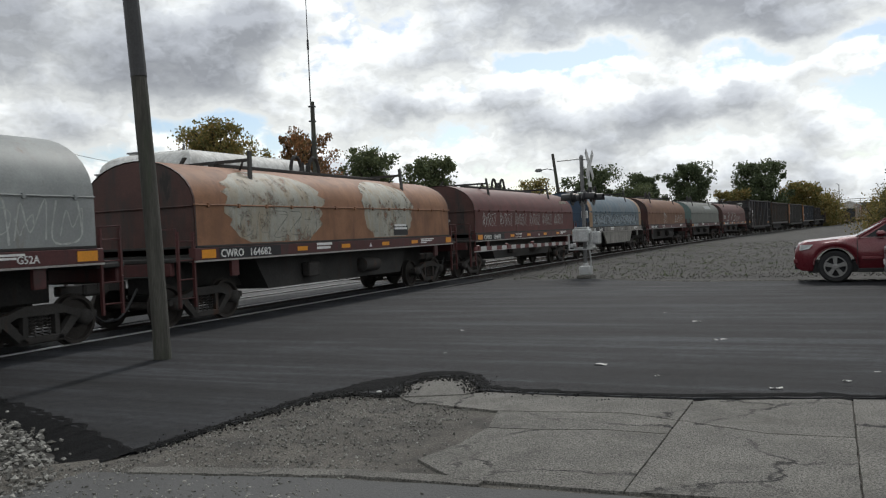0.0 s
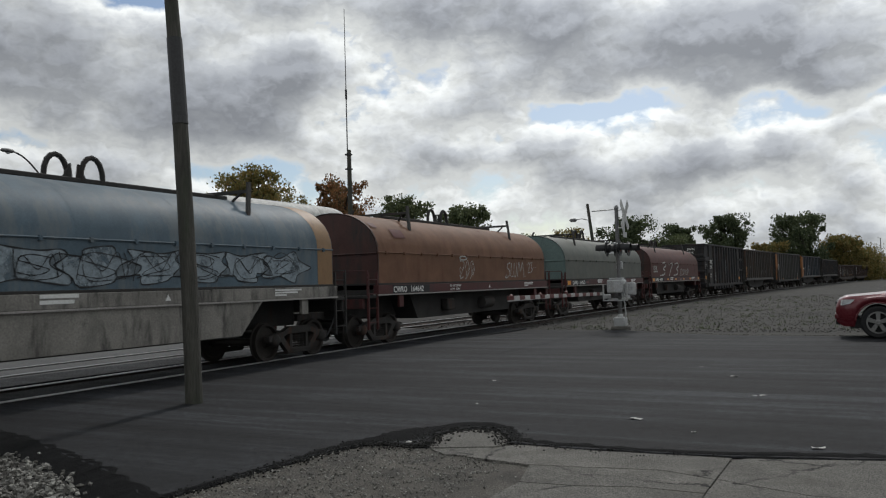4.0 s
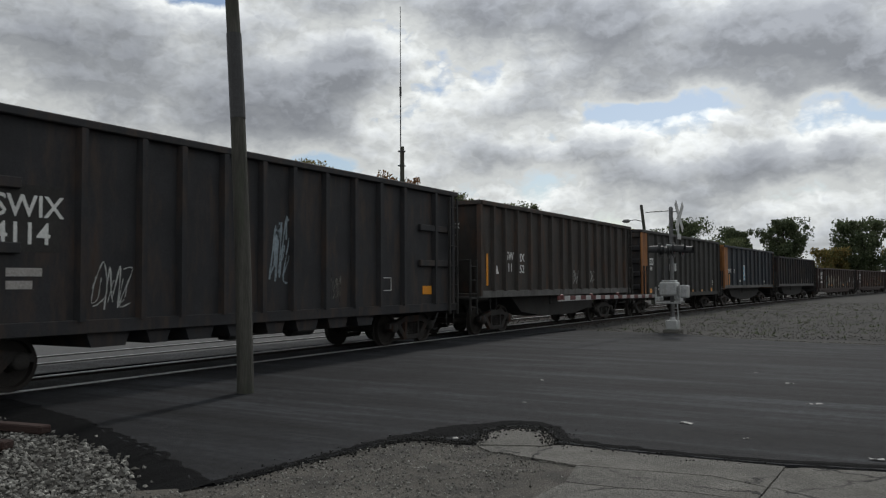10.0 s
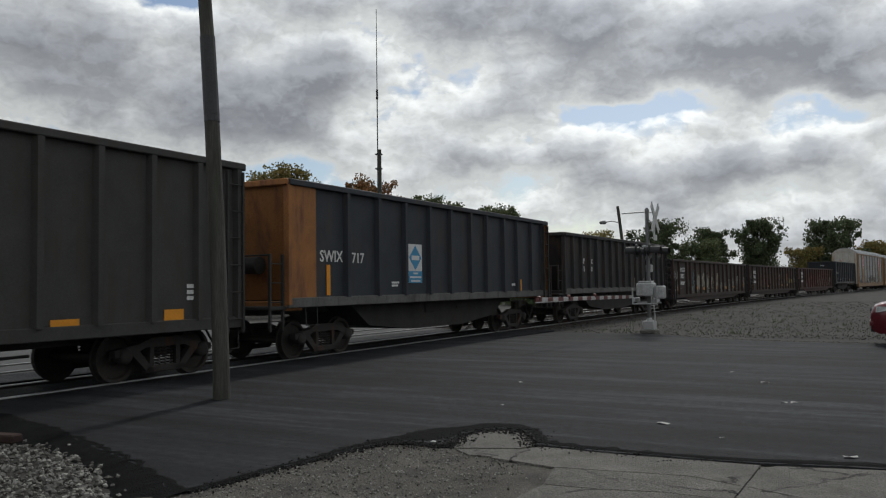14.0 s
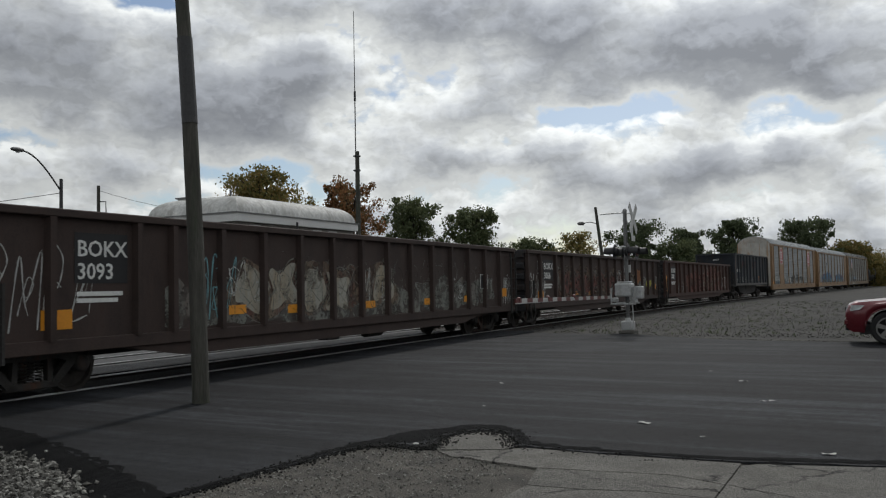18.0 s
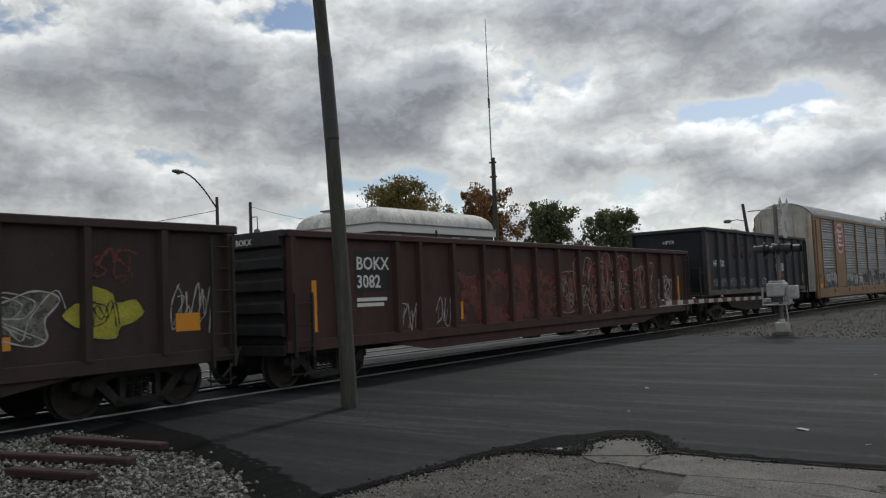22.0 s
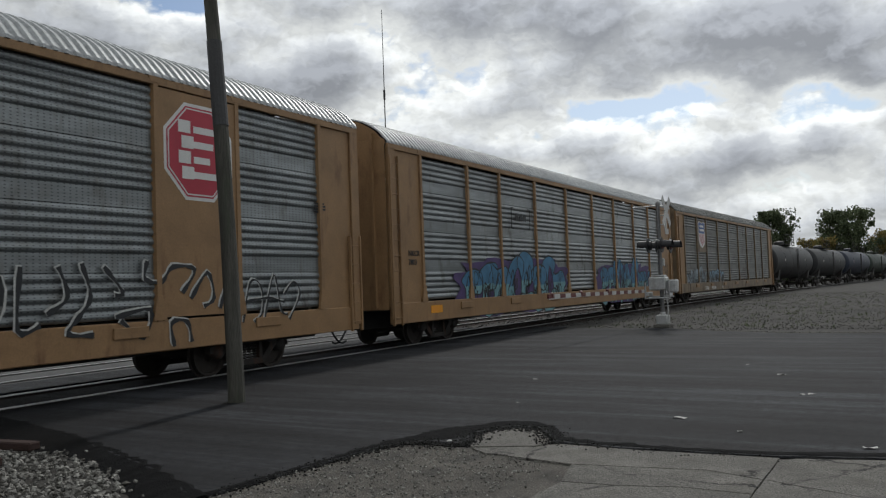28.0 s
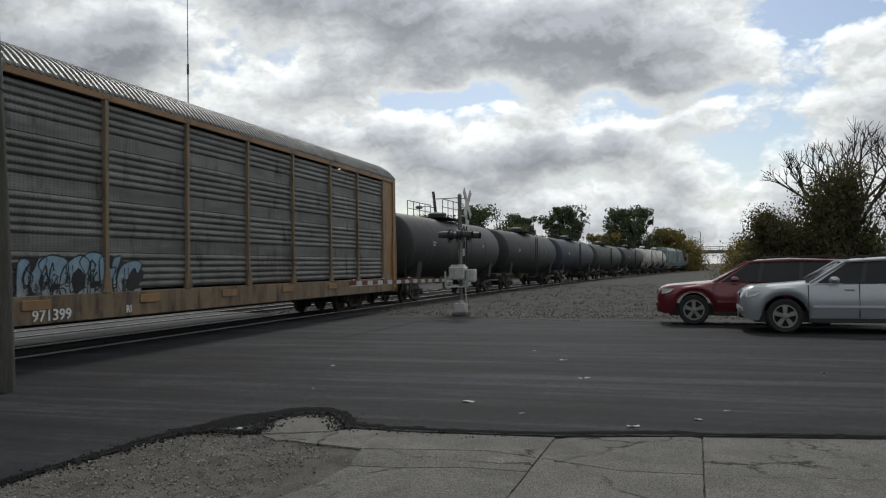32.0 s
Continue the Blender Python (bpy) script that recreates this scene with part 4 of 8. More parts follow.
def in_lot(rnd):
    while True:
        y = 25.5 + 45 * rnd.random() ** 1.6
        x = rnd.uniform(track_x(y) + 0.9, track_x(y) + 20)
        far = np.interp(x, [-11, -7, -5.3, -3.5, -0.9, 4.3, 12], [26.4, 26.0, 24.7, 23.9, 23.7, 22.9, 21.9])
        if y > far + abs(rnd.gauss(0, 0.2)):
            return x, y, -0.05 + rnd.uniform(0, 0.03)


stones("lot_gravel", "dark gravel and grit between street and railway", 9000, in_lot, 0.022, 12, "stone_dark")


def on_verge(rnd):
    x = rnd.uniform(-7.2, 12)
    y = np.interp(x, [-11, -7, -5.3, -3.5, -0.9, 4.3, 12], [26.2, 25.75, 24.45, 23.65, 23.45, 22.65, 21.65])
    return x, y + abs(rnd.gauss(0.1, 0.28)), -0.045 + rnd.uniform(0, 0.025)


stones("verge_grit", "pale grit swept along the far edge of the street", 5200, on_verge, 0.024, 19, "stone_pale")


def on_line(rnd):
    y = rnd.uniform(26.5, 90)
    return track_x(y) + rnd.uniform(-5.6, 1.9), y, -0.07 + rnd.uniform(0, 0.05)


stones("track_ballast", "dirty ballast stones under the tracks", 9000, on_line, 0.042, 13, "stone_dark")

def on_lip(rnd):
    k = rnd.randrange(7, 22)
    (ax, ay), (bx, by) = edge_near[k], edge_near[k + 1]
    t = rnd.random()
    return ax + (bx - ax) * t + rnd.gauss(0, 0.09), ay + (by - ay) * t + rnd.gauss(-0.04, 0.11), -0.012 + rnd.uniform(0, 0.02)


M["crumb"] = stone_material(0.075)
stones("asphalt_crumbs", "crumbs of black asphalt along the ragged edge", 2000, on_lip, 0.014, 14, "crumb")


def on_court(rnd):
    while True:
        x, y = rnd.uniform(-7.0, -1.0), rnd.uniform(3.0, 8.0)
        if y < np.interp(x, [-7, -5.2, -5.0, -4.85, -4.5, -3.6, -1], [3.4, 4.3, 5.5, 6.7, 7.2, 7.1, 7.5]) and (x < -3.0 or rnd.random() < 0.08):
            return x, y, -0.022 + rnd.uniform(0, 0.012)


stones("court_grit", "pale grit and pebbles on the crumbled forecourt", 3800, on_court, 0.013, 15)


def weeds(count, seed):
    """Low tufts of dry weeds on the bare lot."""
    rnd, v, f = random.Random(seed), [], []
    for _ in range(count):
        y = 26.5 + 40 * rnd.random() ** 1.5
        x = track_x(y) + rnd.uniform(2.6, 15)
        if y < np.interp(x, [-11, -7, -5.3, -3.5, -0.9, 4.3, 12], [27, 26.6, 25.4, 24.6, 24.4, 23.7, 22.6]):
            continue
        for _ in range(7):
            a, ln = rnd.uniform(0, 6.28), rnd.uniform(0.04, 0.13)
            px, py, n = x + rnd.gauss(0, 0.07), y + rnd.gauss(0, 0.07), len(v)
            v += [(px - 0.012 * math.sin(a), py + 0.012 * math.cos(a), -0.06), (px + 0.012 * math.sin(a), py - 0.012 * math.cos(a), -0.06), (px + 0.6 * ln * math.cos(a), py + 0.6 * ln * math.sin(a), -0.06 + ln)]
            f.append((n, n + 1, n + 2))
    me = bpy.data.meshes.new("weeds")
    me.from_pydata(v, [], f)
    me.materials.append(M["leaf_dark"])
    tagged(new("weeds", me), "low tufts of dry weeds on the gravel lot", "weeds", kind="stuff")


weeds(420, 16)

# old ties thrown on the ballast
for i, (x, y, a, l) in enumerate(((-8.9, 4.5, 16, 2.1), (-8.05, 4.02, 14, 1.1), (-9.2, 5.28, 9, 1.9), (-11.0, 4.2, 12, 1.5))):
    solid("old_tie", Geo().box(-l / 2, l / 2, -0.075, 0.075, 0, 0.09, 0.015), "tie", "rotten reddish railway tie lying on the ballast", "railway tie", "old ties", at=pose(x, y, -0.02 + 0.01 * i, 0, 0, a))

# scraps of paper and bits of stone on the street
for x, y, s in ((-2.5, 9.42, 0.10), (-2.06, 13.85, 0.08), (-1.39, 11.72, 0.06), (-1.5, 11.65, 0.05), (0.08, 8.84, 0.055), (-0.53, 8.33, 0.08), (0.37, 9.41, 0.04), (-1.73, 8.78, 0.035), (-4.76, 9.96, 0.03), (-4.3, 7.35, 0.04), (-5.6, 12.4, 0.04), (-2.8, 15.2, 0.04), (1.8, 12.9, 0.05)):
    rnd = random.Random(int(x * 100))
    gg = Geo().grid([[(s * 0.5 * (i - 1.5), s * 0.35 * (j - 1), 0.006 + 0.015 * rnd.random()) for i in range(4)] for j in range(3)])
    solid("litter", gg, "paper", "crumpled pale scrap lying on the asphalt", "litter", "litter on the street", at=pose(x, y, 0.0, 0, 0, rnd.uniform(-30, 30)))
# ---- poles, signal, buildings, trees ----
def wooden_pole(x, y, h, r0, r1, lean_x, lean_y, label):
    p = thing("utility_pole", label, "utility pole", pose(x, y, 0))
    g, n, k = Geo(), 14, 26
    rows = []
    rnd = random.Random(5)
    for j in range(k + 1):
        t = j / k
        r = r0 + (r1 - r0) * t
        rows.append([(-0.024 * t * h - 0.0052 * (t * h) ** 2 + r * math.cos(2 * math.pi * i / n) * (1 + 0.04 * rnd.uniform(-1, 1)), lean_y * t * h + r * math.sin(2 * math.pi * i / n) * (1 + 0.04 * rnd.uniform(-1, 1)), -0.1 + t * (h + 0.1)) for i in range(n + 1)])
        rows[-1][-1] = rows[-1][0]
    g.grid(rows)
    part("shaft", g, "pole", p, smooth=60)
    for z, ln in ((4.18, 1.2), (4.08, 0.1)):
        t = z / h
        part("band", Geo().lathe([(r0 + (r1 - r0) * t + 0.007, 0), (r0 + (r1 - r0) * t + 0.004, ln)], 14).moved(Matrix.Translation((-0.024 * z - 0.0052 * z * z, 0, z)) @ pose(0, 0, 0, 0, -math.degrees(math.atan(0.024 + 0.0104 * (z + ln / 2))), 0)), "mast_dark", p, "dark metal band round the pole")
    return p


wooden_pole(-8.79, 8.93, 11.0, 0.124, 0.084, -0.045, 0.0, "leaning weathered grey-green wooden utility pole set in asphalt")


def crossing_signal():
    s = thing("crossing_signal", "silver grade crossing signal with crossbuck, red lamps and lowered gate", "crossing signal", pose(-7.5, 26.85, 0, 0, 0, 0))
    part("foundation", Geo().box(-0.26, 0.26, -0.26, 0.26, -0.05, 0.07, 0.02), "concrete", s, "concrete footing")
    part("base_casting", Geo().box(-0.19, 0.19, -0.19, 0.19, 0.06, 0.36, 0.03).lathe([(0.10, 0.36), (0.08, 0.46)], 14), "silver", s, smooth=40)
    part("mast", Geo().lathe([(0.064, 0.4), (0.064, 3.95)], 14).lathe([(0.075, 3.95), (0.075, 4.0), (0.03, 4.06)], 12), "metal_pole", s, smooth=40)
    part("conduit", Geo().path([(0.16, -0.05, 0.1), (0.2, -0.05, 0.5), (0.17, -0.05, 0.9), (0.12, -0.05, 1.2)], 0.025), "silver", s)
    x = part("crossbuck", Geo().box(0.2, 0.25, -0.04, 0.04, 3.1, 3.75), "silver", s)
    for a in (45, -45):
        blade = Geo().box(-0.008, 0.008, -0.61, 0.61, -0.115, 0.115).moved(pose(0.27 + 0.01 * (a > 0), -0.02, 3.72, a, 0, 0))
        part("blade", blade, "gate_white", x, "white reflective blade")
    for z in (3.3, 3.6, 3.9):
        part("bracket", Geo().tube((0, 0, z), (0.24, -0.0, z), 0.018), "silver", s)
    part("sign_plate", Geo().box(0.25, 0.265, -0.2, 0.2, 2.98, 3.16), "gate_white", s, "small white plate")
    part("lamp_arm", Geo().tube((0, -0.55, 2.78), (0, 0.62, 2.78), 0.035), "silver", s)
    for sx in (-0.5, 0.52):
        for sy in (-1, 1):
            lamp = part("signal_lamp", Geo().lathe([(0.05, 0.02), (0.14, 0.06), (0.15, 0.16), (0.15, 0.17)], 18, "y").moved(pose(sy * 0.06, sx, 2.62, 0, 0, -90 if sy > 0 else 90)), "black_paint", s, "black lamp housing", smooth=40)
            part("backplate", Geo().lathe([(0.25, 0.15), (0.25, 0.165)], 24, "y").moved(pose(sy * 0.06, sx, 2.62, 0, 0, -90 if sy > 0 else 90)), "black_paint", lamp)
            hood = Geo()
            rows = [[(0.165 * math.cos(a), d, 0.165 * math.sin(a) - 0.03 * d) for a in np.linspace(radians(-20), radians(200), 12)] for d in (0.165, 0.5)]
            hood.grid(rows).moved(pose(sy * 0.06, sx, 2.62, 0, 0, -90 if sy > 0 else 90))
            part("visor", hood, "black_paint", lamp, "long black visor", smooth=40)
            part("lens", Geo().lathe([(0.13, 0.168), (0.10, 0.185)], 18, "y").moved(pose(sy * 0.06, sx, 2.62, 0, 0, -90 if sy > 0 else 90)), "gate_red", lamp, "red lens")
    part("crossarm", Geo().tube((0, 0, 3.93), (-0.8, -0.15, 3.9), 0.02), "silver", s, "thin side arm")
    part("junction_box", Geo().box(-0.1, 0.1, 0.05, 0.2, 1.95, 2.2, 0.02), "silver", s)
    mech = part("gate_mechanism", Geo().box(-0.34, 0.22, -0.3, 0.14, 1.16, 1.6, 0.04).box(-0.28, 0.16, -0.24, 0.1, 1.6, 1.66, 0.02), "silver", s, "silver gate motor case")
    part("motor_cover", Geo().box(0.24, 0.56, -0.28, 0.06, 1.08, 1.5, 0.04), "silver", mech)
    part("hinge_plate", Geo().box(-0.46, -0.34, -0.34, 0.2, 0.98, 1.12, 0.02), "silver", mech)
    part("frame", Geo().path([(-0.44, -0.34, 1.44), (-0.44, -0.34, 0.92), (0.34, -0.34, 0.92), (0.34, -0.34, 1.5)], 0.035), "silver", s)
    part("frame", Geo().path([(-0.44, 0.2, 0.95), (0.34, 0.2, 0.95)], 0.03), "silver", s)
    part("counterweight_arm", Geo().box(-0.05, 0.02, 0.2, 1.0, 1.05, 1.17).box(-0.12, 0.08, 0.7, 1.05, 0.95, 1.28, 0.02), "silver", s)
    arm = part("gate_arm", Geo().box(-0.5, -0.47, -8.2, -0.3, 1.14, 1.20), "gate_white", s, "long gate arm in red and white stripes")
    for i in range(22):
        y0 = -0.3 - i * 0.36
        part("stripe", Geo().box(-0.505, -0.463, y0 - 0.36, y0, 1.10 + 0.0032 * i, 1.20 + 0.0034 * i), "gate_red" if i % 2 else "gate_white", arm, "red band" if i % 2 else "white band")
    for y in (-8.0, -6.0, -3.9):
        part("gate_lamp", Geo().lathe([(0.05, 0), (0.05, 0.09), (0.02, 0.11)], 12).moved(Matrix.Translation((-0.485, y, 1.2))), "gate_red", arm, "small red gate lamp", smooth=40)
    return s


crossing_signal()


def street_lamp(x, y, h, arm, az, label, mat="metal_pole"):
    s = thing("street_lamp", label, "street lamp", pose(x, y, 0, 0, 0, az))
    part("post", Geo().tube((0, 0, -0.1), (0, 0, h), 0.13, 0.09, 10), mat, s, smooth=40)
    pts = [(0, -arm * t, h - 0.7 + 1.9 * math.sin(t * math.pi / 2)) for t in np.linspace(0, 1, 9)]
    part("arm", Geo().path(pts, 0.045), mat, s, smooth=40)
    e = pts[-1]
    head = Geo().lathe([(0.02, -0.12), (0.14, 0.0), (0.2, 0.3), (0.17, 0.6), (0.05, 0.72)], 12, "y").moved(Matrix.Translation((e[0], e[1] - 0.55, e[2])) @ Matrix.Diagonal((1, 1, 0.6, 1)))
    hd = part("lamp_head", head, "metal_pole", s, "oval cobra-head lamp", smooth=50)
    part("lens", Geo().lathe([(0.13, 0), (0.1, -0.06), (0.04, -0.09)], 12).moved(Matrix.Translation((e[0], e[1] - 0.2, e[2] - 0.08))), "lens", hd, smooth=50)
    return s


street_lamp(-40, 30.2, 8.0, 2.7, 8, "grey steel street lamp with a long curved arm", "mast_dark")
lamp2 = thing("street_lamp", "wooden pole with a small cobra-head street lamp", "street lamp", pose(-18.17, 57.5, 0))
part("post", Geo().tube((0.8, 0, -0.1), (0, 0, 7.1), 0.15, 0.1, 10), "pole", lamp2, smooth=50)
part("arm", Geo().path([(0.14, 0, 5.9), (-0.4, -0.1, 6.05), (-0.8, -0.2, 6.0)], 0.03), "metal_pole", lamp2)
part("lamp_head", Geo().lathe([(0.03, 0), (0.14, 0.15), (0.12, 0.5), (0.03, 0.62)], 10, "y").moved(pose(-0.75, -0.2, 5.98, 0, 0, 80)), "metal_pole", lamp2, smooth=50)
dp = thing("utility_pole", "distant wooden utility pole carrying a transformer", "utility pole", pose(-60, 49, 0))
part("shaft", Geo().tube((0, 0, -0.1), (0, 0, 11.0), 0.2, 0.14, 10), "pole", dp, smooth=50)
part("transformer", Geo().lathe([(0.1, 0), (0.28, 0.05), (0.28, 0.8), (0.1, 0.9)], 12).moved(Matrix.Translation((0.5, 0.3, 7.6))), "metal_pole", dp, smooth=40)
part("crossarm", Geo().path([(0.1, 0, 9.6), (0.55, 0.3, 9.6), (0.6, 0.3, 8.5)], 0.05), "mast_dark", dp)
for nm, a, b, sag in (("service_wire", (-40, 30.1, 7.2), (-60, 22, 6.0), 0.3), ("service_wire", (-60, 49, 10.6), (-36, 44, 6.6), 0.6)):
    pts = [Vector(a).lerp(Vector(b), t) - Vector((0, 0, sag * 4 * t * (1 - t))) for t in np.linspace(0, 1, 10)]
    solid(nm, Geo().path(pts, 0.02, 4), "mast_dark", "thin dark overhead wire", "wire", "wires")
ant = thing("antenna_mast", "tall thin dark radio antenna on a wooden pole", "antenna", pose(-38.1, 56.65, 0))
part("pole", Geo().tube((0, 0, -0.1), (0, 0, 12.95), 0.24, 0.17, 10), "pole", ant, smooth=50)
part("whip", Geo().tube((-0.15, 0, 11.0), (-0.15, 0, 17.6), 0.055, 0.05, 6).tube((-0.15, 0, 17.6), (-0.15, 0, 24.8), 0.045, 0.025, 6), "mast_dark", ant)
part("joint", Geo().tube((-0.15, 0, 17.2), (-0.15, 0, 18.0), 0.09, 0.09, 8), "mast_dark", ant)
for z in (11.3, 12.5):
    part("clamp", Geo().box(-0.28, 0.2, -0.2, 0.2, z, z + 0.12), "mast_dark", ant)


def depot():
    b = thing("building", "long grey building under a rounded white roof with white fascia", "building", pose(-30.8, 34.05, 0, 0, 0, 0))
    # the corner of two fronts stands at the origin; one runs away along +y, the other along -x
    W, D = 6.7, 11.4
    ux, uy = Vector((0, 1, 0)), Vector((-1, 0, 0))
    P = lambda u, v, z: tuple(ux * u + uy * v + Vector((0, 0, z)))

    def wallbox(u0, u1, v0, v1, z0, z1):
        q = [P(u, v, z) for u in (u0, u1) for v in (v0, v1) for z in (z0, z1)]
        return Geo().add(q, [(0, 1, 3, 2), (4, 6, 7, 5), (0, 4, 5, 1), (2, 3, 7, 6), (0, 2, 6, 4), (1, 5, 7, 3)])

    wall = part("wall", wallbox(0.1, D - 0.1, 0.1, W - 0.1, -0.1, 5.4), "brick_grey", b, "grey wall")
    part("fascia", wallbox(-0.12, D + 0.12, -0.12, W + 0.12, 5.4, 5.85), "fascia", b, "white fascia board")
    part("gutter", wallbox(-0.2, D + 0.2, -0.2, W + 0.2, 5.85, 5.91), "metal_pole", b)
    roof, n = Geo(), 7
    rows = []
    for k in range(n + 1):
        a = k / n * math.pi / 2
        ins, z = 1.25 * (1 - math.cos(a)), 5.91 + 1.03 * math.sin(a)
        loop = []
        for u0, v0, u1, v1 in ((0, 0, D, 0), (D, 0, D, W), (D, W, 0, W), (0, W, 0, 0)):
            for t in np.linspace(0, 1, 8)[:-1]:
                u, v = u0 + (u1 - u0) * t, v0 + (v1 - v0) * t
                su, sv = D / 2, W / 2
                loop.append(P(su + (u - su) * (1 - ins / su), sv + (v - sv) * (1 - ins / sv), z))
        rows.append(loop + loop[:1])
    roof.grid(rows)
    roof.add(rows[-1][:-1], [tuple(range(len(rows[-1]) - 1))])
    part("roof", roof, "roof_white", b, "rounded dirty white roof", smooth=50)
    part("roof_edge", wallbox(1.3, D - 1.3, 1.3, W - 1.3, 6.9, 6.98), "metal_pole", b)
    vent = part("vent", wallbox(1.6, 2.6, W - 1.6, W - 0.7, 6.3, 7.1), "roof_white", b, "boxy roof vent")
    part("cap", wallbox(1.5, 2.7, W - 1.7, W - 0.6, 7.1, 7.18), "metal_pole", vent)
    part("roof_pipe", Geo().tube(P(2.4, 2.6, 6.8), P(2.4, 2.6, 7.5), 0.06), "metal_pole", b)
    part("downpipe", Geo().path([P(5.0, -0.2, 5.6), P(5.0, -0.2, 3.6), P(4.95, -0.05, 3.4)], 0.06), "mast_dark", b)
    for u, v, run in ((1.2, 0, "u"), (6.9, 0, "u"), (8.5, 0, "u"), (0, 1.6, "v"), (0, 4.6, "v")):
        if run == "u":
            box = lambda a, c, d, e, z0, z1: wallbox(u + a, u + c, d, e, z0, z1)
            w = part("window", box(0, 0.75, 0.06, 0.11, 4.5, 5.2), "pane", b, "dark window")
            for a, c, z0, z1 in ((-0.07, 0, 4.45, 5.27), (0.75, 0.82, 4.45, 5.27), (0, 0.75, 4.45, 4.5), (0, 0.75, 5.2, 5.27), (0, 0.75, 4.84, 4.88)):
                part("window_frame", box(a, c, 0.03, 0.1, z0, z1), "frame", w)
        else:
            box = lambda a, c, d, e, z0, z1: wallbox(d, e, v + a, v + c, z0, z1)
            w = part("window", box(0, 0.9, 0.06, 0.11, 4.5, 5.2), "pane", b, "dark window")
            for a, c, z0, z1 in ((-0.07, 0, 4.45, 5.27), (0.9, 0.97, 4.45, 5.27), (0, 0.9, 4.45, 4.5), (0, 0.9, 5.2, 5.27)):
                part("window_frame", box(a, c, 0.03, 0.1, z0, z1), "frame", w)


depot()


def tree(x, y, top, width, low, leaf, label, seed, bare=0.0, count=2600, leafsize=0.30):
    count, leafsize, width, top = int(count * 4.4), leafsize * 0.68, width * 0.92, top * (1 if bare else 0.955)
    rnd = random.Random(seed)
    t = thing("tree", label, "tree", pose(x, y, 0))
    g = Geo()
    r = 0.03 * top
    fork = max(low, top * 0.28)
    g.tube((0, 0, -0.1), (0.05, 0, fork), r, r * 0.7, 9)
    tips = []

    def limb(p, d, ln, rad, depth):
        q = p + d * ln
        g.tube(p, q, rad, rad * 0.6, 6 if depth < 2 else 4, False)
        tips.append((q, depth))
        if depth >= (4 if bare else 3):
            return
        for _ in range(3 if depth < 2 else 2 + (bare > 0)):
            e = (d + Vector((rnd.uniform(-1, 1), rnd.uniform(-1, 1), rnd.uniform(-0.35, 0.8))) * 0.75).normalized()
            limb(q, e, ln * rnd.uniform(0.55, 0.8), rad * 0.58, depth + 1)

    if bare >= 1:
        span = top - fork
        for k in range(6):
            a = k * 1.05 + rnd.uniform(-0.3, 0.3)
            d = Vector((math.cos(a) * width / span * 0.5, math.sin(a) * width / span * 0.5, 1)).normalized()
            limb(Vector((0.05, 0, fork * rnd.uniform(0.7, 1.05))), d, span * 0.36, r * 0.5, 0)
        part("trunk", g, "bark", t, smooth=50)
        return t
    clumps = []
    g.tube((0.05, 0, fork), (0.1 * width * rnd.uniform(-1, 1), 0, top * 0.93), r * 0.7, 0.03, 7)
    n = 24
    for k in range(n):
        q = (k + 0.5) / n
        z = low + (top - low) * q
        az = k * 2.4 + rnd.uniform(-0.5, 0.5)
        reach = width / 2 * math.sin(math.pi * (0.16 + 0.76 * q)) ** 0.75 * rnd.uniform(0.45, 1.08)
        base, tip = Vector((0.03, 0, max(fork * 0.8, z * 0.78))), Vector((math.cos(az) * reach, math.sin(az) * reach, min(top, z + 0.12 * width)))
        g.tube(base, base.lerp(tip, 0.6) + Vector((0, 0, 0.05 * width)), r * 0.3, r * 0.16, 5, False)
        g.tube(base.lerp(tip, 0.6) + Vector((0, 0, 0.05 * width)), tip, r * 0.16, 0.015, 4, False)
        for _ in range(5):
            p = base.lerp(tip, rnd.uniform(0.45, 1.02)) + Vector((rnd.gauss(0, 1), rnd.gauss(0, 1), rnd.gauss(0.2, 0.8))) * 0.09 * width
            p.z = min(p.z, top - 0.02 * width)
            g.tube(base.lerp(tip, 0.7), p, r * 0.1, 0.01, 3, False)
            clumps.append((p, rnd.uniform(0.025, 0.10) * width))
    part("trunk", g, "bark", t, smooth=50)
    v, f = [], []
    for _ in range(count):
        c, s = clumps[rnd.randrange(len(clumps))]
        p = c + Vector([max(-1.7, min(1.7, rnd.gauss(0, 1))) for _ in range(3)]) * s * 0.74
        q = Euler((rnd.uniform(0, 6.3), rnd.uniform(0, 6.3), rnd.uniform(0, 6.3))).to_matrix()
        z = leafsize * rnd.uniform(0.6, 1.3)
        n = len(v)
        for e in ((-0.5, -0.15, 0), (0.1, -0.42, 0.08), (0.6, 0, 0), (0.1, 0.42, 0.08)):
            v.append(p + q @ Vector(e) * z)
        f.append((n, n + 1, n + 2, n + 3))
    me = bpy.data.meshes.new("crown")
    me.from_pydata([tuple(p) for p in v], [], f)
    part("crown", me, M[leaf], t)
    return t


tree(-49, 57.4, 12.6, 9.5, 4.0, "leaf_autumn", "broad tree with thinning yellow-green autumn leaves", 1, 0, 3000, 0.34)
tree(-53, 62, 12.0, 8.0, 4.0, "leaf_autumn", "broad tree with thinning yellow-green autumn leaves", 14, 0, 2200, 0.34)
tree(-41.5, 60.5, 11.6, 6.5, 3.0, "leaf_rust", "tree turning rusty red in autumn", 2, 0, 2300, 0.32)
tree(-43, 74, 11.2, 7.4, 2.5, "leaf_green", "dense tall green leafy tree", 3, 0, 3400, 0.34)
tree(-37.4, 76.8, 9.8, 7.2, 2.0, "leaf_green", "dense tall green leafy tree", 4, 0, 3200, 0.34)
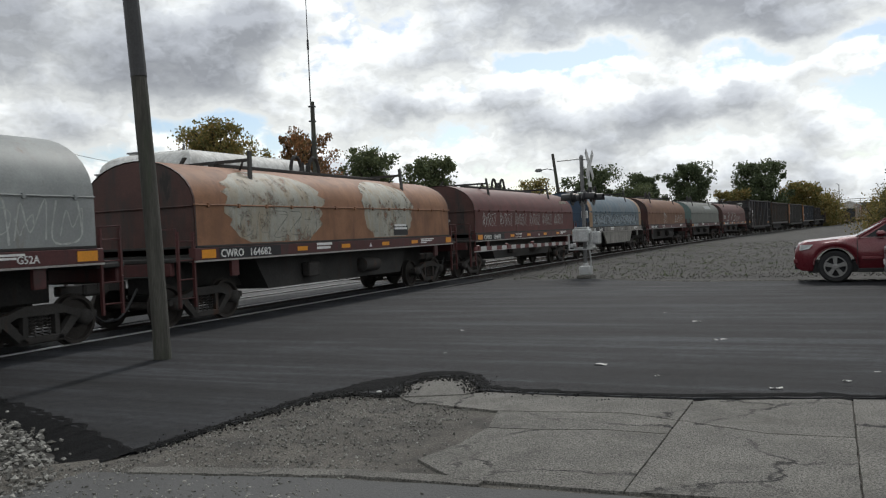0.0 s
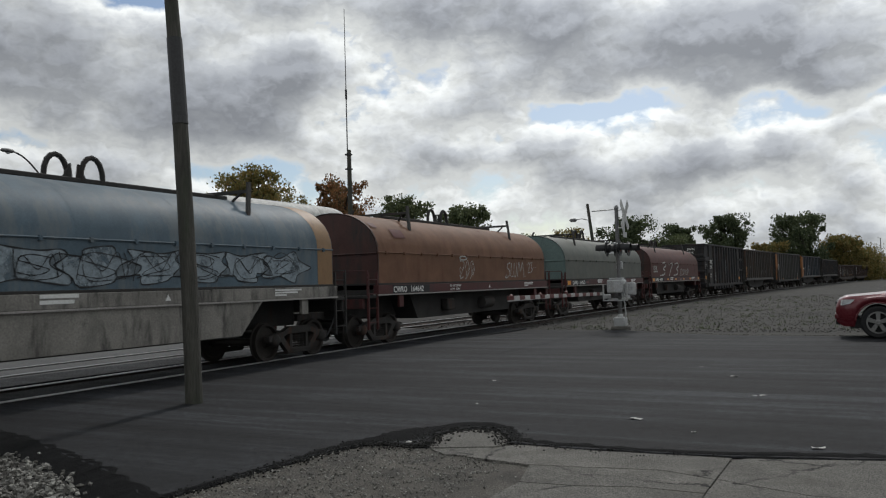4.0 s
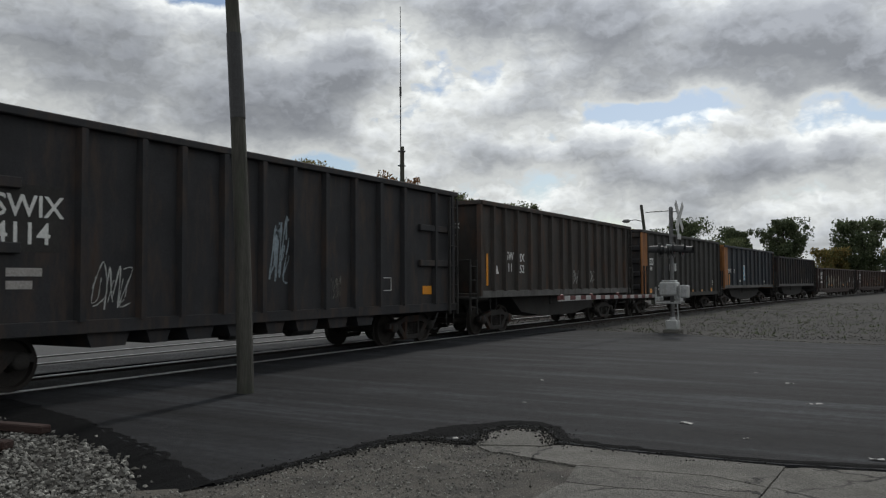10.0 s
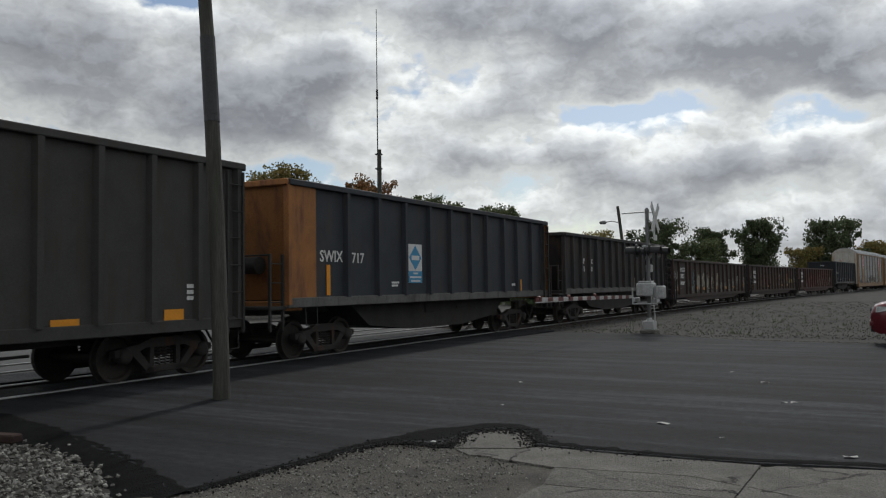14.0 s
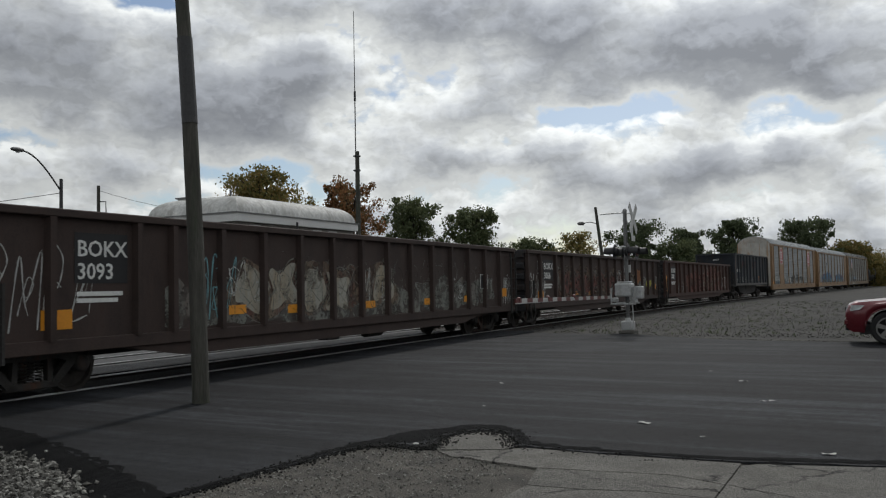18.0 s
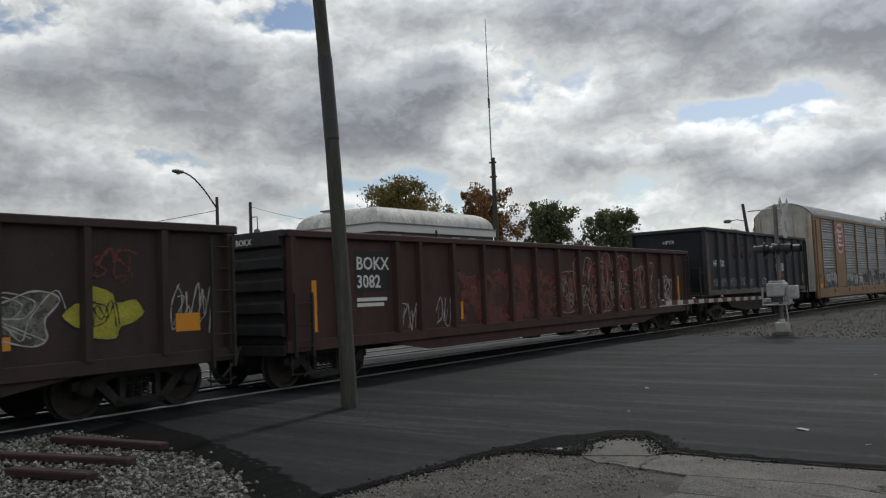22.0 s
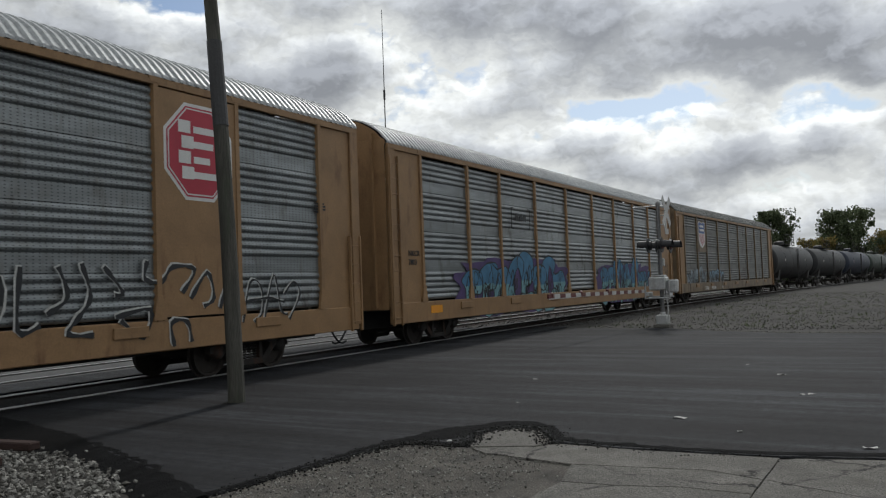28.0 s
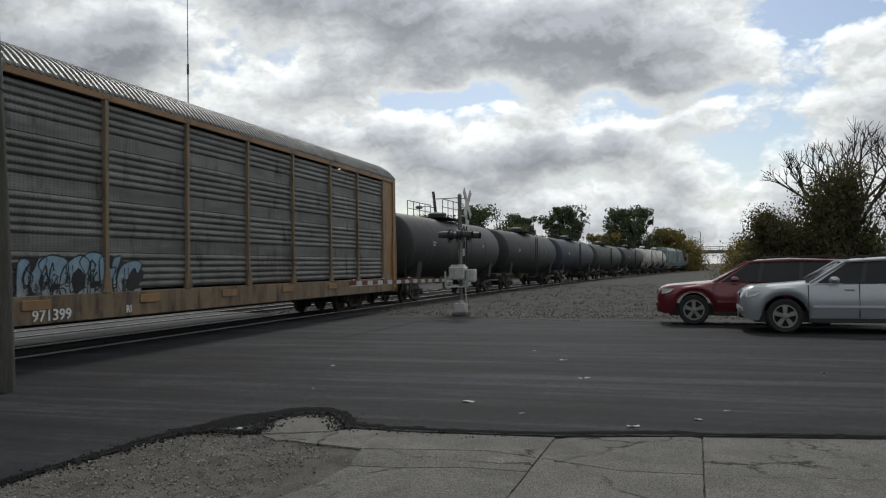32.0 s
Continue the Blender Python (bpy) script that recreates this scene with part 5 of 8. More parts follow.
tree(-44.5, 111, 8.2, 8.5, 1.5, "leaf_green", "low spreading green tree", 5, 0, 2400, 0.4)
tree(-37.3, 109, 8.8, 8.0, 1.5, "leaf_autumn", "thin tree losing its leaves", 6, 0, 1100, 0.36)
tree(-30.8, 116, 10.0, 9.5, 1.5, "leaf_dark", "tall dark green leafy tree", 7, 0, 3200, 0.42)
tree(-26, 120, 7.5, 8, 1.0, "leaf_green", "low spreading green tree", 17, 0, 2200, 0.42)
tree(-32, 157, 11.6, 7.6, 2, "leaf_dark", "dark rounded leafy tree", 8, 0, 2800, 0.5)
tree(-24, 158, 12.8, 10, 2, "leaf_dark", "dark rounded leafy tree", 9, 0, 3600, 0.5)
tree(-12.5, 170, 12.9, 12, 2.5, "leaf_dark", "dark spreading leafy tree", 10, 0, 3400, 0.55)
tree(-5.5, 176, 8.5, 10, 1, "leaf_autumn", "lower tree with brownish leaves", 11, 0, 2600, 0.55)
tree(-17, 165, 7.5, 8, 1, "leaf_autumn", "lower tree with brownish leaves", 15, 0, 2000, 0.5)
tree(-50, 33, 5.2, 2.6, 1.5, "leaf_rust", "small rusty brown autumn tree", 12, 0, 900, 0.25)
tree(7.8, 48.5, 9.6, 9.0, 2.0, "leaf_bush", "bare-branched tree with fine grey twigs", 21, 1)
tree(12.2, 47.5, 8.8, 8.0, 2.0, "leaf_bush", "bare-branched tree with fine grey twigs", 22, 1)


def shrub(x, y, top, width, seed, leaf="leaf_bush", count=5200, label="dense shrub with dark green and yellowing leaves", size=0.2):
    count, size = int(count * 4.2), size * 0.42
    rnd = random.Random(seed)
    t = thing("bush", label, "bush", pose(x, y, 0))
    g = Geo()
    for _ in range(16):
        a, rr = rnd.uniform(0, 6.28), rnd.uniform(0.1, 0.45) * width
        g.tube((rnd.uniform(-0.4, 0.4), rnd.uniform(-0.4, 0.4), -0.1), (math.cos(a) * rr, math.sin(a) * rr, top * rnd.uniform(0.5, 0.95)), 0.05, 0.015, 5)
    part("branchwork", g, "bark", t)
    v, f = [], []
    clumps = [(rnd.uniform(0, 6.28), rnd.random() ** 0.5, rnd.random()) for _ in range(110)]
    for _ in range(count):
        a, rr, h = rnd.choice(clumps)
        R_ = width / 2 * rr * (1 - 0.55 * h * h)
        p = Vector((math.cos(a) * R_, math.sin(a) * R_, 0.2 + h * (top - 0.4))) + Vector([max(-1.8, min(1.8, rnd.gauss(0, 1))) for _ in range(3)]) * 0.075 * width
        p.z = abs(p.z)
        q = Euler((rnd.uniform(0, 6.3), rnd.uniform(0, 6.3), rnd.uniform(0, 6.3))).to_matrix()
        n, z = len(v), size * rnd.uniform(0.6, 1.4)
        if rnd.random() < 0.3:
            p, z = Vector((p.x * 0.7, p.y * 0.7, p.z * 0.88)), z * 2.2
        for e in ((-0.5, -0.15, 0), (0.1, -0.4, 0.08), (0.6, 0, 0), (0.1, 0.4, 0.08)):
            v.append(tuple(p + q @ Vector(e) * z))
        f.append((n, n + 1, n + 2, n + 3))
    me = bpy.data.meshes.new("foliage")
    me.from_pydata(v, [], f)
    part("foliage", me, M[leaf], t)


shrub(3.9, 43, 4.2, 4.2, 31)
shrub(6.4, 42.5, 5.9, 5.2, 32)
shrub(10.2, 42.5, 5.6, 5.4, 33)
shrub(14.0, 42, 5.0, 5.0, 34, "leaf_dark")
shrub(2.6, 46, 2.2, 3.0, 35, "leaf_autumn", 1800)
shrub(4.5, 70, 3.5, 6, 36, "leaf_autumn", 2200, size=0.3)
shrub(12, 75, 4.5, 9, 37, "leaf_dark", 2600, size=0.35)
shrub(-3, 190, 6, 14, 38, "leaf_autumn", 2400, size=0.6)
shrub(16, 150, 7, 14, 39, "leaf_dark", 2600, size=0.6)
shrub(-60, 150, 8, 22, 40, "leaf_dark", 2800, size=0.7)
for k in range(9):
    shrub(track_x(62 + 14 * k) - 13 - 3 * (k % 3), 62 + 14 * k, 2.2 + 0.5 * (k % 4), 9, 50 + k, ("leaf_dark", "leaf_green", "leaf_autumn")[k % 3], 1500, "low roadside shrub of dark green leaves", 0.36)
shrub(-84, 120, 8, 26, 41, "leaf_green", 2800, size=0.7)

ov = thing("overpass", "distant concrete road bridge over the railway with a railing", "bridge", pose(5, 300, 0))
part("deck", Geo().box(-24, 30, -4, 4, 5.0, 6.1, 0.1), "concrete", ov, "pale concrete deck")
part("railing", Geo().box(-24, 30, -4.1, -3.9, 7.2, 7.4).box(-24, 30, -4.1, -3.9, 6.6, 6.7), "frame", ov)
for k in range(19):
    part("railing_post", Geo().box(-24 + 3 * k, -23.8 + 3 * k, -4.1, -3.9, 6.1, 7.4), "frame", ov)
for xx in (-13, 9, 22):
    part("pier", Geo().box(xx - 0.7, xx + 0.7, -3.5, 3.5, -0.1, 5.0, 0.1), "concrete", ov)
fl = thing("street_lamp", "far tall thin lamp post on the bridge", "street lamp", pose(2, 296, 0))
part("post", Geo().tube((0, 0, 0), (0, 0, 12.3), 0.18, 0.12, 8), "metal_pole", fl)
part("arm", Geo().path([(0, 0, 12.2), (-0.8, 0, 12.5)], 0.08), "metal_pole", fl)

# ---- the train: cars are built round their own centre, x across (near side +x), y along, z up from the rail head ----
WHEELSETS = []


def wheel_meshes():
    g = Geo().lathe([(0.05, 0.80), (0.09, 0.80), (0.11, 0.76), (0.13, 0.735), (0.33, 0.725), (0.36, 0.69), (0.455, 0.69), (0.455, 0.715), (0.425, 0.725), (0.42, 0.825), (0.36, 0.825), (0.335, 0.765), (0.14, 0.785), (0.10, 0.83), (0.05, 0.83)], 30, "x")
    mirror = Geo().add([(-x, y, z) for x, y, z in g.v], [tuple(reversed(q)) for q in g.f])
    axle = Geo().lathe([(0.075, -0.98), (0.085, -0.7), (0.085, 0.7), (0.075, 0.98)], 12, "x")
    return g.mesh("wheel", 30), mirror.mesh("wheel", 30), axle.mesh("axle", 30)


WHEEL_A, WHEEL_B, AXLE = wheel_meshes()
for me in (WHEEL_A, WHEEL_B, AXLE):
    me.materials.append(M["wheel"])


def side_frame_mesh():
    g = Geo()
    # cast frame: top chord, diagonal legs, journal boxes, bottom tie
    g.prism([(-1.12, 0.44), (-1.12, 0.56), (-0.62, 0.64), (-0.34, 0.74), (0.34, 0.74), (0.62, 0.64), (1.12, 0.56), (1.12, 0.44), (0.72, 0.47), (0.45, 0.58), (-0.45, 0.58), (-0.72, 0.47)], "x", 0.92, 1.06)
    g.prism([(-0.78, 0.50), (-0.62, 0.56), (-0.26, 0.16), (-0.42, 0.16)], "x", 0.93, 1.05)
    g.prism([(0.78, 0.50), (0.62, 0.56), (0.26, 0.16), (0.42, 0.16)], "x", 0.93, 1.05)
    g.box(-0.0 + 0.93, 1.05, -0.44, 0.44, 0.13, 0.25, 0.02)
    g.prism([(-0.34, 0.58), (-0.26, 0.58), (-0.26, 0.25), (-0.36, 0.25)], "x", 0.94, 1.04)
    g.prism([(0.34, 0.58), (0.26, 0.58), (0.26, 0.25), (0.36, 0.25)], "x", 0.94, 1.04)
    return g


def bogie(parent, y):
    b = part("bogie", Geo().box(-0.95, 0.95, -0.22, 0.22, 0.40, 0.62, 0.03), "steel_dark", parent, "cast steel bogie", at=pose(0, y, 0))
    sf = side_frame_mesh()
    for sx in (1, -1):
        q = Geo().add([(sx * x, yy, z) for x, yy, z in sf.v], sf.f)
        part("side_frame", q if "sf%d" % sx not in CACHE else CACHE["sf%d" % sx], "truck_steel", b)
        if "sf%d" % sx not in CACHE:
            CACHE["sf%d" % sx] = b.children[-1].data if b.children[-1].name.startswith("side") else None
    for sx in (1, -1):
        for k in (-0.14, 0.0, 0.14):
            me = CACHE.get("spring")
            if me is None:
                s = Geo().path([(0.052 * math.cos(0.9 * i), 0.052 * math.sin(0.9 * i), 0.25 + 0.0075 * i) for i in range(42)], 0.012, 4)
                me = CACHE["spring"] = s.mesh("spring", 40)
                me.materials.append(M["truck_steel"])
            part("spring", me, "truck_steel", b, at=pose(sx * 0.99, k, 0))
    for wy in (-0.89, 0.89):
        ws = part("wheelset", AXLE, "wheel", parent, "axle with two wheels", at=pose(0, y + wy, 0.42))
        part("wheel", WHEEL_A, "wheel", ws)
        part("wheel", WHEEL_B, "wheel", ws)
        WHEELSETS.append((ws, parent, y + wy))
        for sx in (1, -1):
            me = CACHE.get("cap")
            if me is None:
                me = CACHE["cap"] = Geo().lathe([(0.13, 0.9), (0.14, 1.06), (0.11, 1.10), (0.06, 1.12)], 16, "x").mesh("bearing_cap", 40)
                me.materials.append(M["truck_steel"])
            part("bearing_cap", me, "truck_steel", b, at=pose(0, wy, 0.46, 0, 0, 0 if sx > 0 else 180))
    return b


CACHE = {}


def coupler(parent, y, sgn, hose=True):
    g = Geo().box(-0.09, 0.09, min(y, y + sgn * 0.75), max(y, y + sgn * 0.75), 0.78, 0.96, 0.02).box(-0.16, 0.16, min(y + sgn * 0.5, y + sgn * 0.82), max(y + sgn * 0.5, y + sgn * 0.82), 0.74, 1.0, 0.04)
    c = part("coupler", g, "truck_steel", parent, "knuckle coupler")
    if hose:
        pts = [(0.45, y + sgn * (0.1 + 0.75 * t), 0.8 - 0.55 * math.sin(t * math.pi * 0.62)) for t in np.linspace(0, 1, 7)]
        part("air_hose", Geo().path(pts, 0.024), "black_paint", c, "hanging black air hose")


def ladder(parent, x, y0, y1, z0, z1, n, mat="steel_dark", depth=0.06, name="ladder"):
    g = Geo().box(x, x + depth, y0 - 0.022, y0 + 0.022, z0, z1).box(x, x + depth, y1 - 0.022, y1 + 0.022, z0, z1)
    for k in range(n):
        z = z0 + (z1 - z0) * (k + 0.5) / n
        g.tube((x + depth / 2, y0, z), (x + depth / 2, y1, z), 0.014, 0.014, 6)
    return part(name, g, mat, parent)


def rails_of(parent, pts, r, mat, name="grab_iron"):
    return part(name, Geo().path(pts, r), mat, parent)


def ribbon(pts, w, x, thick=0.004):
    """A painted stroke on a side at x, through points (y, z)."""
    g, n = Geo(), len(pts)
    L_, R_ = [], []
    for i in range(n):
        a, b = Vector(pts[max(0, i - 1)]), Vector(pts[min(n - 1, i + 1)])
        d = (b - a)
        nr = Vector((-d.y, d.x)).normalized() * w * (0.7 + 0.3 * math.sin(i * 1.7)) if d.length > 1e-6 else Vector((0, w))
        p = Vector(pts[i])
        L_.append((x, p.x + nr.x, p.y + nr.y)), R_.append((x, p.x - nr.x, p.y - nr.y))
    return g.grid([L_, R_])


def smooth_line(ctrl, k=6):
    out = []
    for i in range(len(ctrl) - 1):
        p0, p1, p2, p3 = (Vector(ctrl[max(0, min(len(ctrl) - 1, j))]) for j in (i - 1, i, i + 1, i + 2))
        for s in range(k):
            t = s / k
            out.append(tuple(0.5 * ((2 * p1) + (p2 - p0) * t + (2 * p0 - 5 * p1 + 4 * p2 - p3) * t * t + (3 * p1 - p0 - 3 * p2 + p3) * t ** 3)))
    return out + [tuple(ctrl[-1])]


STROKES = (((0.9, 0.85), (0.4, 1.0), (0.1, 0.75), (0.5, 0.5), (0.85, 0.25), (0.5, 0.0), (0.05, 0.15)), ((0.1, 1.0), (0.15, 0.1), (0.5, 0.0), (0.9, 0.2), (0.85, 0.95)),
           ((0.0, 0.0), (0.15, 0.9), (0.5, 0.3), (0.8, 1.0), (0.95, 0.0)), ((0.5, 1.0), (0.1, 0.6), (0.3, 0.05), (0.8, 0.2), (0.85, 0.75), (0.45, 0.95)),
           ((0.1, 0.0), (0.2, 1.0), (0.75, 0.85), (0.6, 0.5), (0.25, 0.5), (0.9, 0.0)), ((0.05, 0.9), (0.45, 0.05), (0.6, 0.5), (0.95, 1.05), (1.1, 0.6)),
           ((0.1, 0.95), (0.9, 0.9), (0.15, 0.1), (0.95, 0.05)), ((0.0, 0.5), (0.5, 1.1), (1.0, 0.45), (0.55, 0.2), (0.2, 0.0)))


def tag(parent, x, y0, y1, z0, z1, n, seed, mat, w=0.03, name="graffiti", label="sprayed scrawl", lean=0.12):
    """A sprayed tag: n looping strokes in a row with a flourish under it."""
    rnd = random.Random(seed)
    cw = (y1 - y0) / n
    for i in range(n):
        a, st = y0 + i * cw, rnd.choice(STROKES)
        pts = [(a + cw * (0.06 + 0.95 * (u + rnd.uniform(-0.08, 0.08))) + lean * v * (z1 - z0), z0 + (z1 - z0) * min(1.05, max(-0.05, v + rnd.uniform(-0.08, 0.08)))) for u, v in st]
        s = ribbon(smooth_line(pts), w * 0.62 * rnd.uniform(0.8, 1.2), x)
        part(name, s, mat, parent, label)
        u0, sc = rnd.uniform(0.0, 0.4), rnd.uniform(0.4, 0.75)
        st = rnd.choice(STROKES)
        pts = [(a + cw * (u0 + sc * u) + lean * v * (z1 - z0), z0 + (z1 - z0) * (0.15 + sc * v)) for u, v in st]
        part(name, ribbon(smooth_line(pts), w * 0.4, x + 0.001), mat, parent, label)


def piece(parent, x, y0, y1, z0, z1, n, seed, fills, line, w=0.03, label="large sprayed mural lettering"):
    """Bubble forms in a row: filled, outlined and shaded in other colours."""
    rnd = random.Random(seed)
    cw, hz = (y1 - y0) / n, (z1 - z0)
    forms = []
    for i in range(n):
        cy, cz = y0 + (i + 0.5) * cw, z0 + hz * 0.5
        ph, m = rnd.uniform(0, 6), rnd.choice((3, 4, 5))
        rr = [0.78 + 0.22 * math.sin(m * t + ph) + rnd.uniform(-0.1, 0.1) for t in np.linspace(0, 2 * math.pi, 15)[:-1]]
        ctrl = [(cy + cw * 0.72 * r * math.copysign(abs(math.cos(t)) ** 0.7, math.cos(t)), cz + hz * 0.5 * r * math.copysign(abs(math.sin(t)) ** 0.7, math.sin(t))) for r, t in zip(rr, np.linspace(0, 2 * math.pi, 15)[:-1])]
        forms.append((cy, cz, smooth_line(ctrl + ctrl[:2], 3)[:-3]))
    for cy, cz, loop in forms:
        base = None
        for li, mat in enumerate(fills):
            if li and rnd.random() < 0.25:
                continue
            k, dz = (1.0, 0.78, 0.5)[li], 0.0 if li == 0 else rnd.uniform(-0.08, 0.08) * hz
            ring = [(x + 0.0015 * li, cy + (u - cy) * k * (1.12 if li == 0 and len(fills) > 1 else 1.0), cz + dz + (v - cz) * k) for u, v in loop]
            g = Geo().add([(x + 0.0015 * li, cy, cz + dz)] + ring, [(0, j + 1, (j + 1) % len(ring) + 1) for j in range(len(ring))])
            ob = part("graffiti" if base is None else "fill_shape", g, mat, base or parent, label if base is None else "")
            base = base or ob
        part("outline", ribbon(loop + loop[:2], w * 0.8, x + 0.006), line, base)
        for _ in range(3):
            st = rnd.choice(STROKES)
            q, oy = rnd.uniform(0.3, 0.65), rnd.uniform(-0.15, 0.15) * cw
            part("outline", ribbon(smooth_line([(cy + oy + cw * q * (u - 0.5) * 1.5, cz + hz * q * (v - 0.5) * 1.2) for u, v in st]), w * 0.55, x + 0.006), line, base)


LETTERS = (((0, 0), (0.25, 0), (0.3, 0.35), (0.55, 0.3), (0.7, 0), (1, 0.05), (0.85, 0.45), (1.1, 0.7), (0.8, 1), (0.2, 0.95), (-0.1, 1.1), (0.05, 0.6)),
           ((0.05, 0.1), (0.5, -0.05), (1.05, 0.1), (0.95, 0.35), (0.45, 0.3), (0.5, 0.45), (0.95, 0.5), (1, 0.95), (0.4, 1.05), (-0.05, 0.85), (0.15, 0.55)),
           ((0.1, 0), (0.4, 0.05), (0.45, 0.5), (0.8, -0.05), (1.1, 0), (0.75, 0.55), (1.05, 1), (0.7, 1.05), (0.5, 0.75), (0.35, 1), (-0.05, 0.95)),
           ((0.2, -0.05), (0.9, 0), (1.1, 0.3), (0.8, 0.35), (0.55, 0.2), (0.4, 0.5), (0.65, 0.8), (0.9, 0.65), (1.1, 0.9), (0.6, 1.1), (0, 0.8), (-0.1, 0.3)))


def above_line(poly, v0):
    """The part of a polygon over a level line."""
    out = []
    for (u1, v1), (u2, v2) in zip(poly, poly[1:] + poly[:1]):
        if v1 >= v0:
            out.append((u1, v1))
        if (v1 - v0) * (v2 - v0) < 0:
            out.append((u1 + (u2 - u1) * (v0 - v1) / (v2 - v1), v0))
    return out


def wildstyle(parent, x, y0, y1, z0, z1, n, seed, halo, low, high, line, w=0.03, label="interlocked sprayed mural lettering"):
    """Angular letters that overlap: a ragged halo, two-tone fills, dark outlines and inner strokes."""
    rnd = random.Random(seed)
    cw, hz = (y1 - y0) / n, z1 - z0
    if halo:
        rim = []
        for k in range(46):
            t = 2 * math.pi * k / 46
            q = 1.0 + rnd.uniform(-0.07, 0.16)
            rim.append((x - 0.001, (y0 + y1) / 2 + (y1 - y0) * 0.53 * q * math.copysign(abs(math.cos(t)) ** 0.55, math.cos(t)), (z0 + z1) / 2 + hz * 0.50 * q * math.copysign(abs(math.sin(t)) ** 0.6, math.sin(t))))
        g = Geo().add([(x - 0.001, (y0 + y1) / 2, (z0 + z1) / 2)] + rim, [(0, k + 1, (k + 1) % 46 + 1) for k in range(46)])
        part("graffiti", g, halo, parent, "ragged sprayed halo behind the mural")
    for i in range(n):
        s_, lean, grow = rnd.choice(LETTERS), rnd.uniform(-0.1, 0.35), rnd.uniform(0.8, 1.12) * (0.86 + 0.2 * math.sin(math.pi * (i + 0.5) / n))
        loop = [(y0 + cw * (i - 0.12 + 1.2 * u + lean * v * 0.5 + rnd.uniform(-0.05, 0.05)), z0 + hz * grow * (v + rnd.uniform(-0.05, 0.05))) for u, v in s_]
        loop = smooth_line(loop + loop[:1], 3)[:-1]
        d = 0.0012 * (i % 3)
        base = part("graffiti", Geo().add([(x + d, u, v) for u, v in loop], [tuple(range(len(loop)))]), low, parent, label)
        cap = above_line(loop, z0 + hz * rnd.uniform(0.45, 0.62))
        if high and len(cap) > 2:
            part("fill_shape", Geo().add([(x + d + 0.001, u, v) for u, v in cap], [tuple(range(len(cap)))]), high, base)
        part("outline", ribbon(loop + loop[:2], w, x + 0.006), line, base)
        for _ in range(5):
            st, q = rnd.choice(STROKES), rnd.uniform(0.2, 0.45)
            oy, oz = rnd.uniform(0.0, 0.6) * cw, rnd.uniform(0.05, 0.5) * hz
            part("outline", ribbon(smooth_line([(y0 + cw * i + oy + cw * q * u, z0 + oz + hz * q * v) for u, v in st[:5]], 4), w * rnd.uniform(0.6, 1.5), x + 0.006), line, base)


def edged(parent, x, lines, w):
    """Broad black strokes with a thin white edge."""
    for ln in lines:
        pts = smooth_line(ln, 4)
        a = part("graffiti", ribbon([(u - 0.02, v + 0.02) for u, v in pts], w * 1.25, x), "spray_white", parent, "black sprayed stroke edged in white")
        part("stroke", ribbon(pts, w, x + 0.003), "spray_dark", a)


def scrawl(parent, x, y, z, size, lines, mat, w):
    """Hand-sprayed strokes: each line is points (u, v) in letter heights."""
    for ln in lines:
        part("graffiti", ribbon(smooth_line([(y + u * size, z + v * size) for u, v in ln], 5), w, x), mat, parent, "hand-sprayed letter")


def plates(parent, x, items, mat, name="reflector"):
    for y, z, w, h in items:
        part(name, Geo().box(x, x + 0.006, y - w / 2, y + w / 2, z - h / 2, z + h / 2), mat, parent)


def bars(parent, x, y, z, widths, h, mat="decal", gap=1.5):
    """Small print that cannot be read, as plain bars."""
    g = Geo()
    for i, ln in enumerate(widths):
        g.box(x, x + 0.003, y, y + ln, z - i * h * gap, z - i * h * gap + h)
    return part("small_print", g, mat, parent)


def end_steps(c, y, sgn, hw, mat, z1=1.75):
    """Hand rails, corner stirrups and platform at one end of a coil car."""
    part("end_platform", Geo().box(-hw, hw, min(y, y + sgn * 0.62), max(y, y + sgn * 0.62), 1.28, 1.36, 0.015), "steel_dark", c)
    for sx in (1, -1):
        ladder(c, sx * hw - 0.03, y + sgn * 0.08, y + sgn * 0.52, 0.48, 1.95, 4, mat)
        rails_of(c, [(sx * hw, y + sgn * 0.55, 1.36), (sx * hw, y + sgn * 0.55, 2.0), (sx * (hw - 0.7), y + sgn * 0.55, 2.0), (sx * (hw - 0.7), y + sgn * 0.55, 1.36)], 0.018, mat)
    part("end_beam", Geo().box(-hw + 0.1, hw - 0.1, min(y + sgn * 0.5, y + sgn * 0.62), max(y + sgn * 0.5, y + sgn * 0.62), 1.02, 1.28, 0.02), mat, c)
    rails_of(c, [(-1.0, y + sgn * 0.64, 1.0), (0.9, y + sgn * 0.64, 1.02)], 0.02, "steel_dark", "uncoupling_lever")


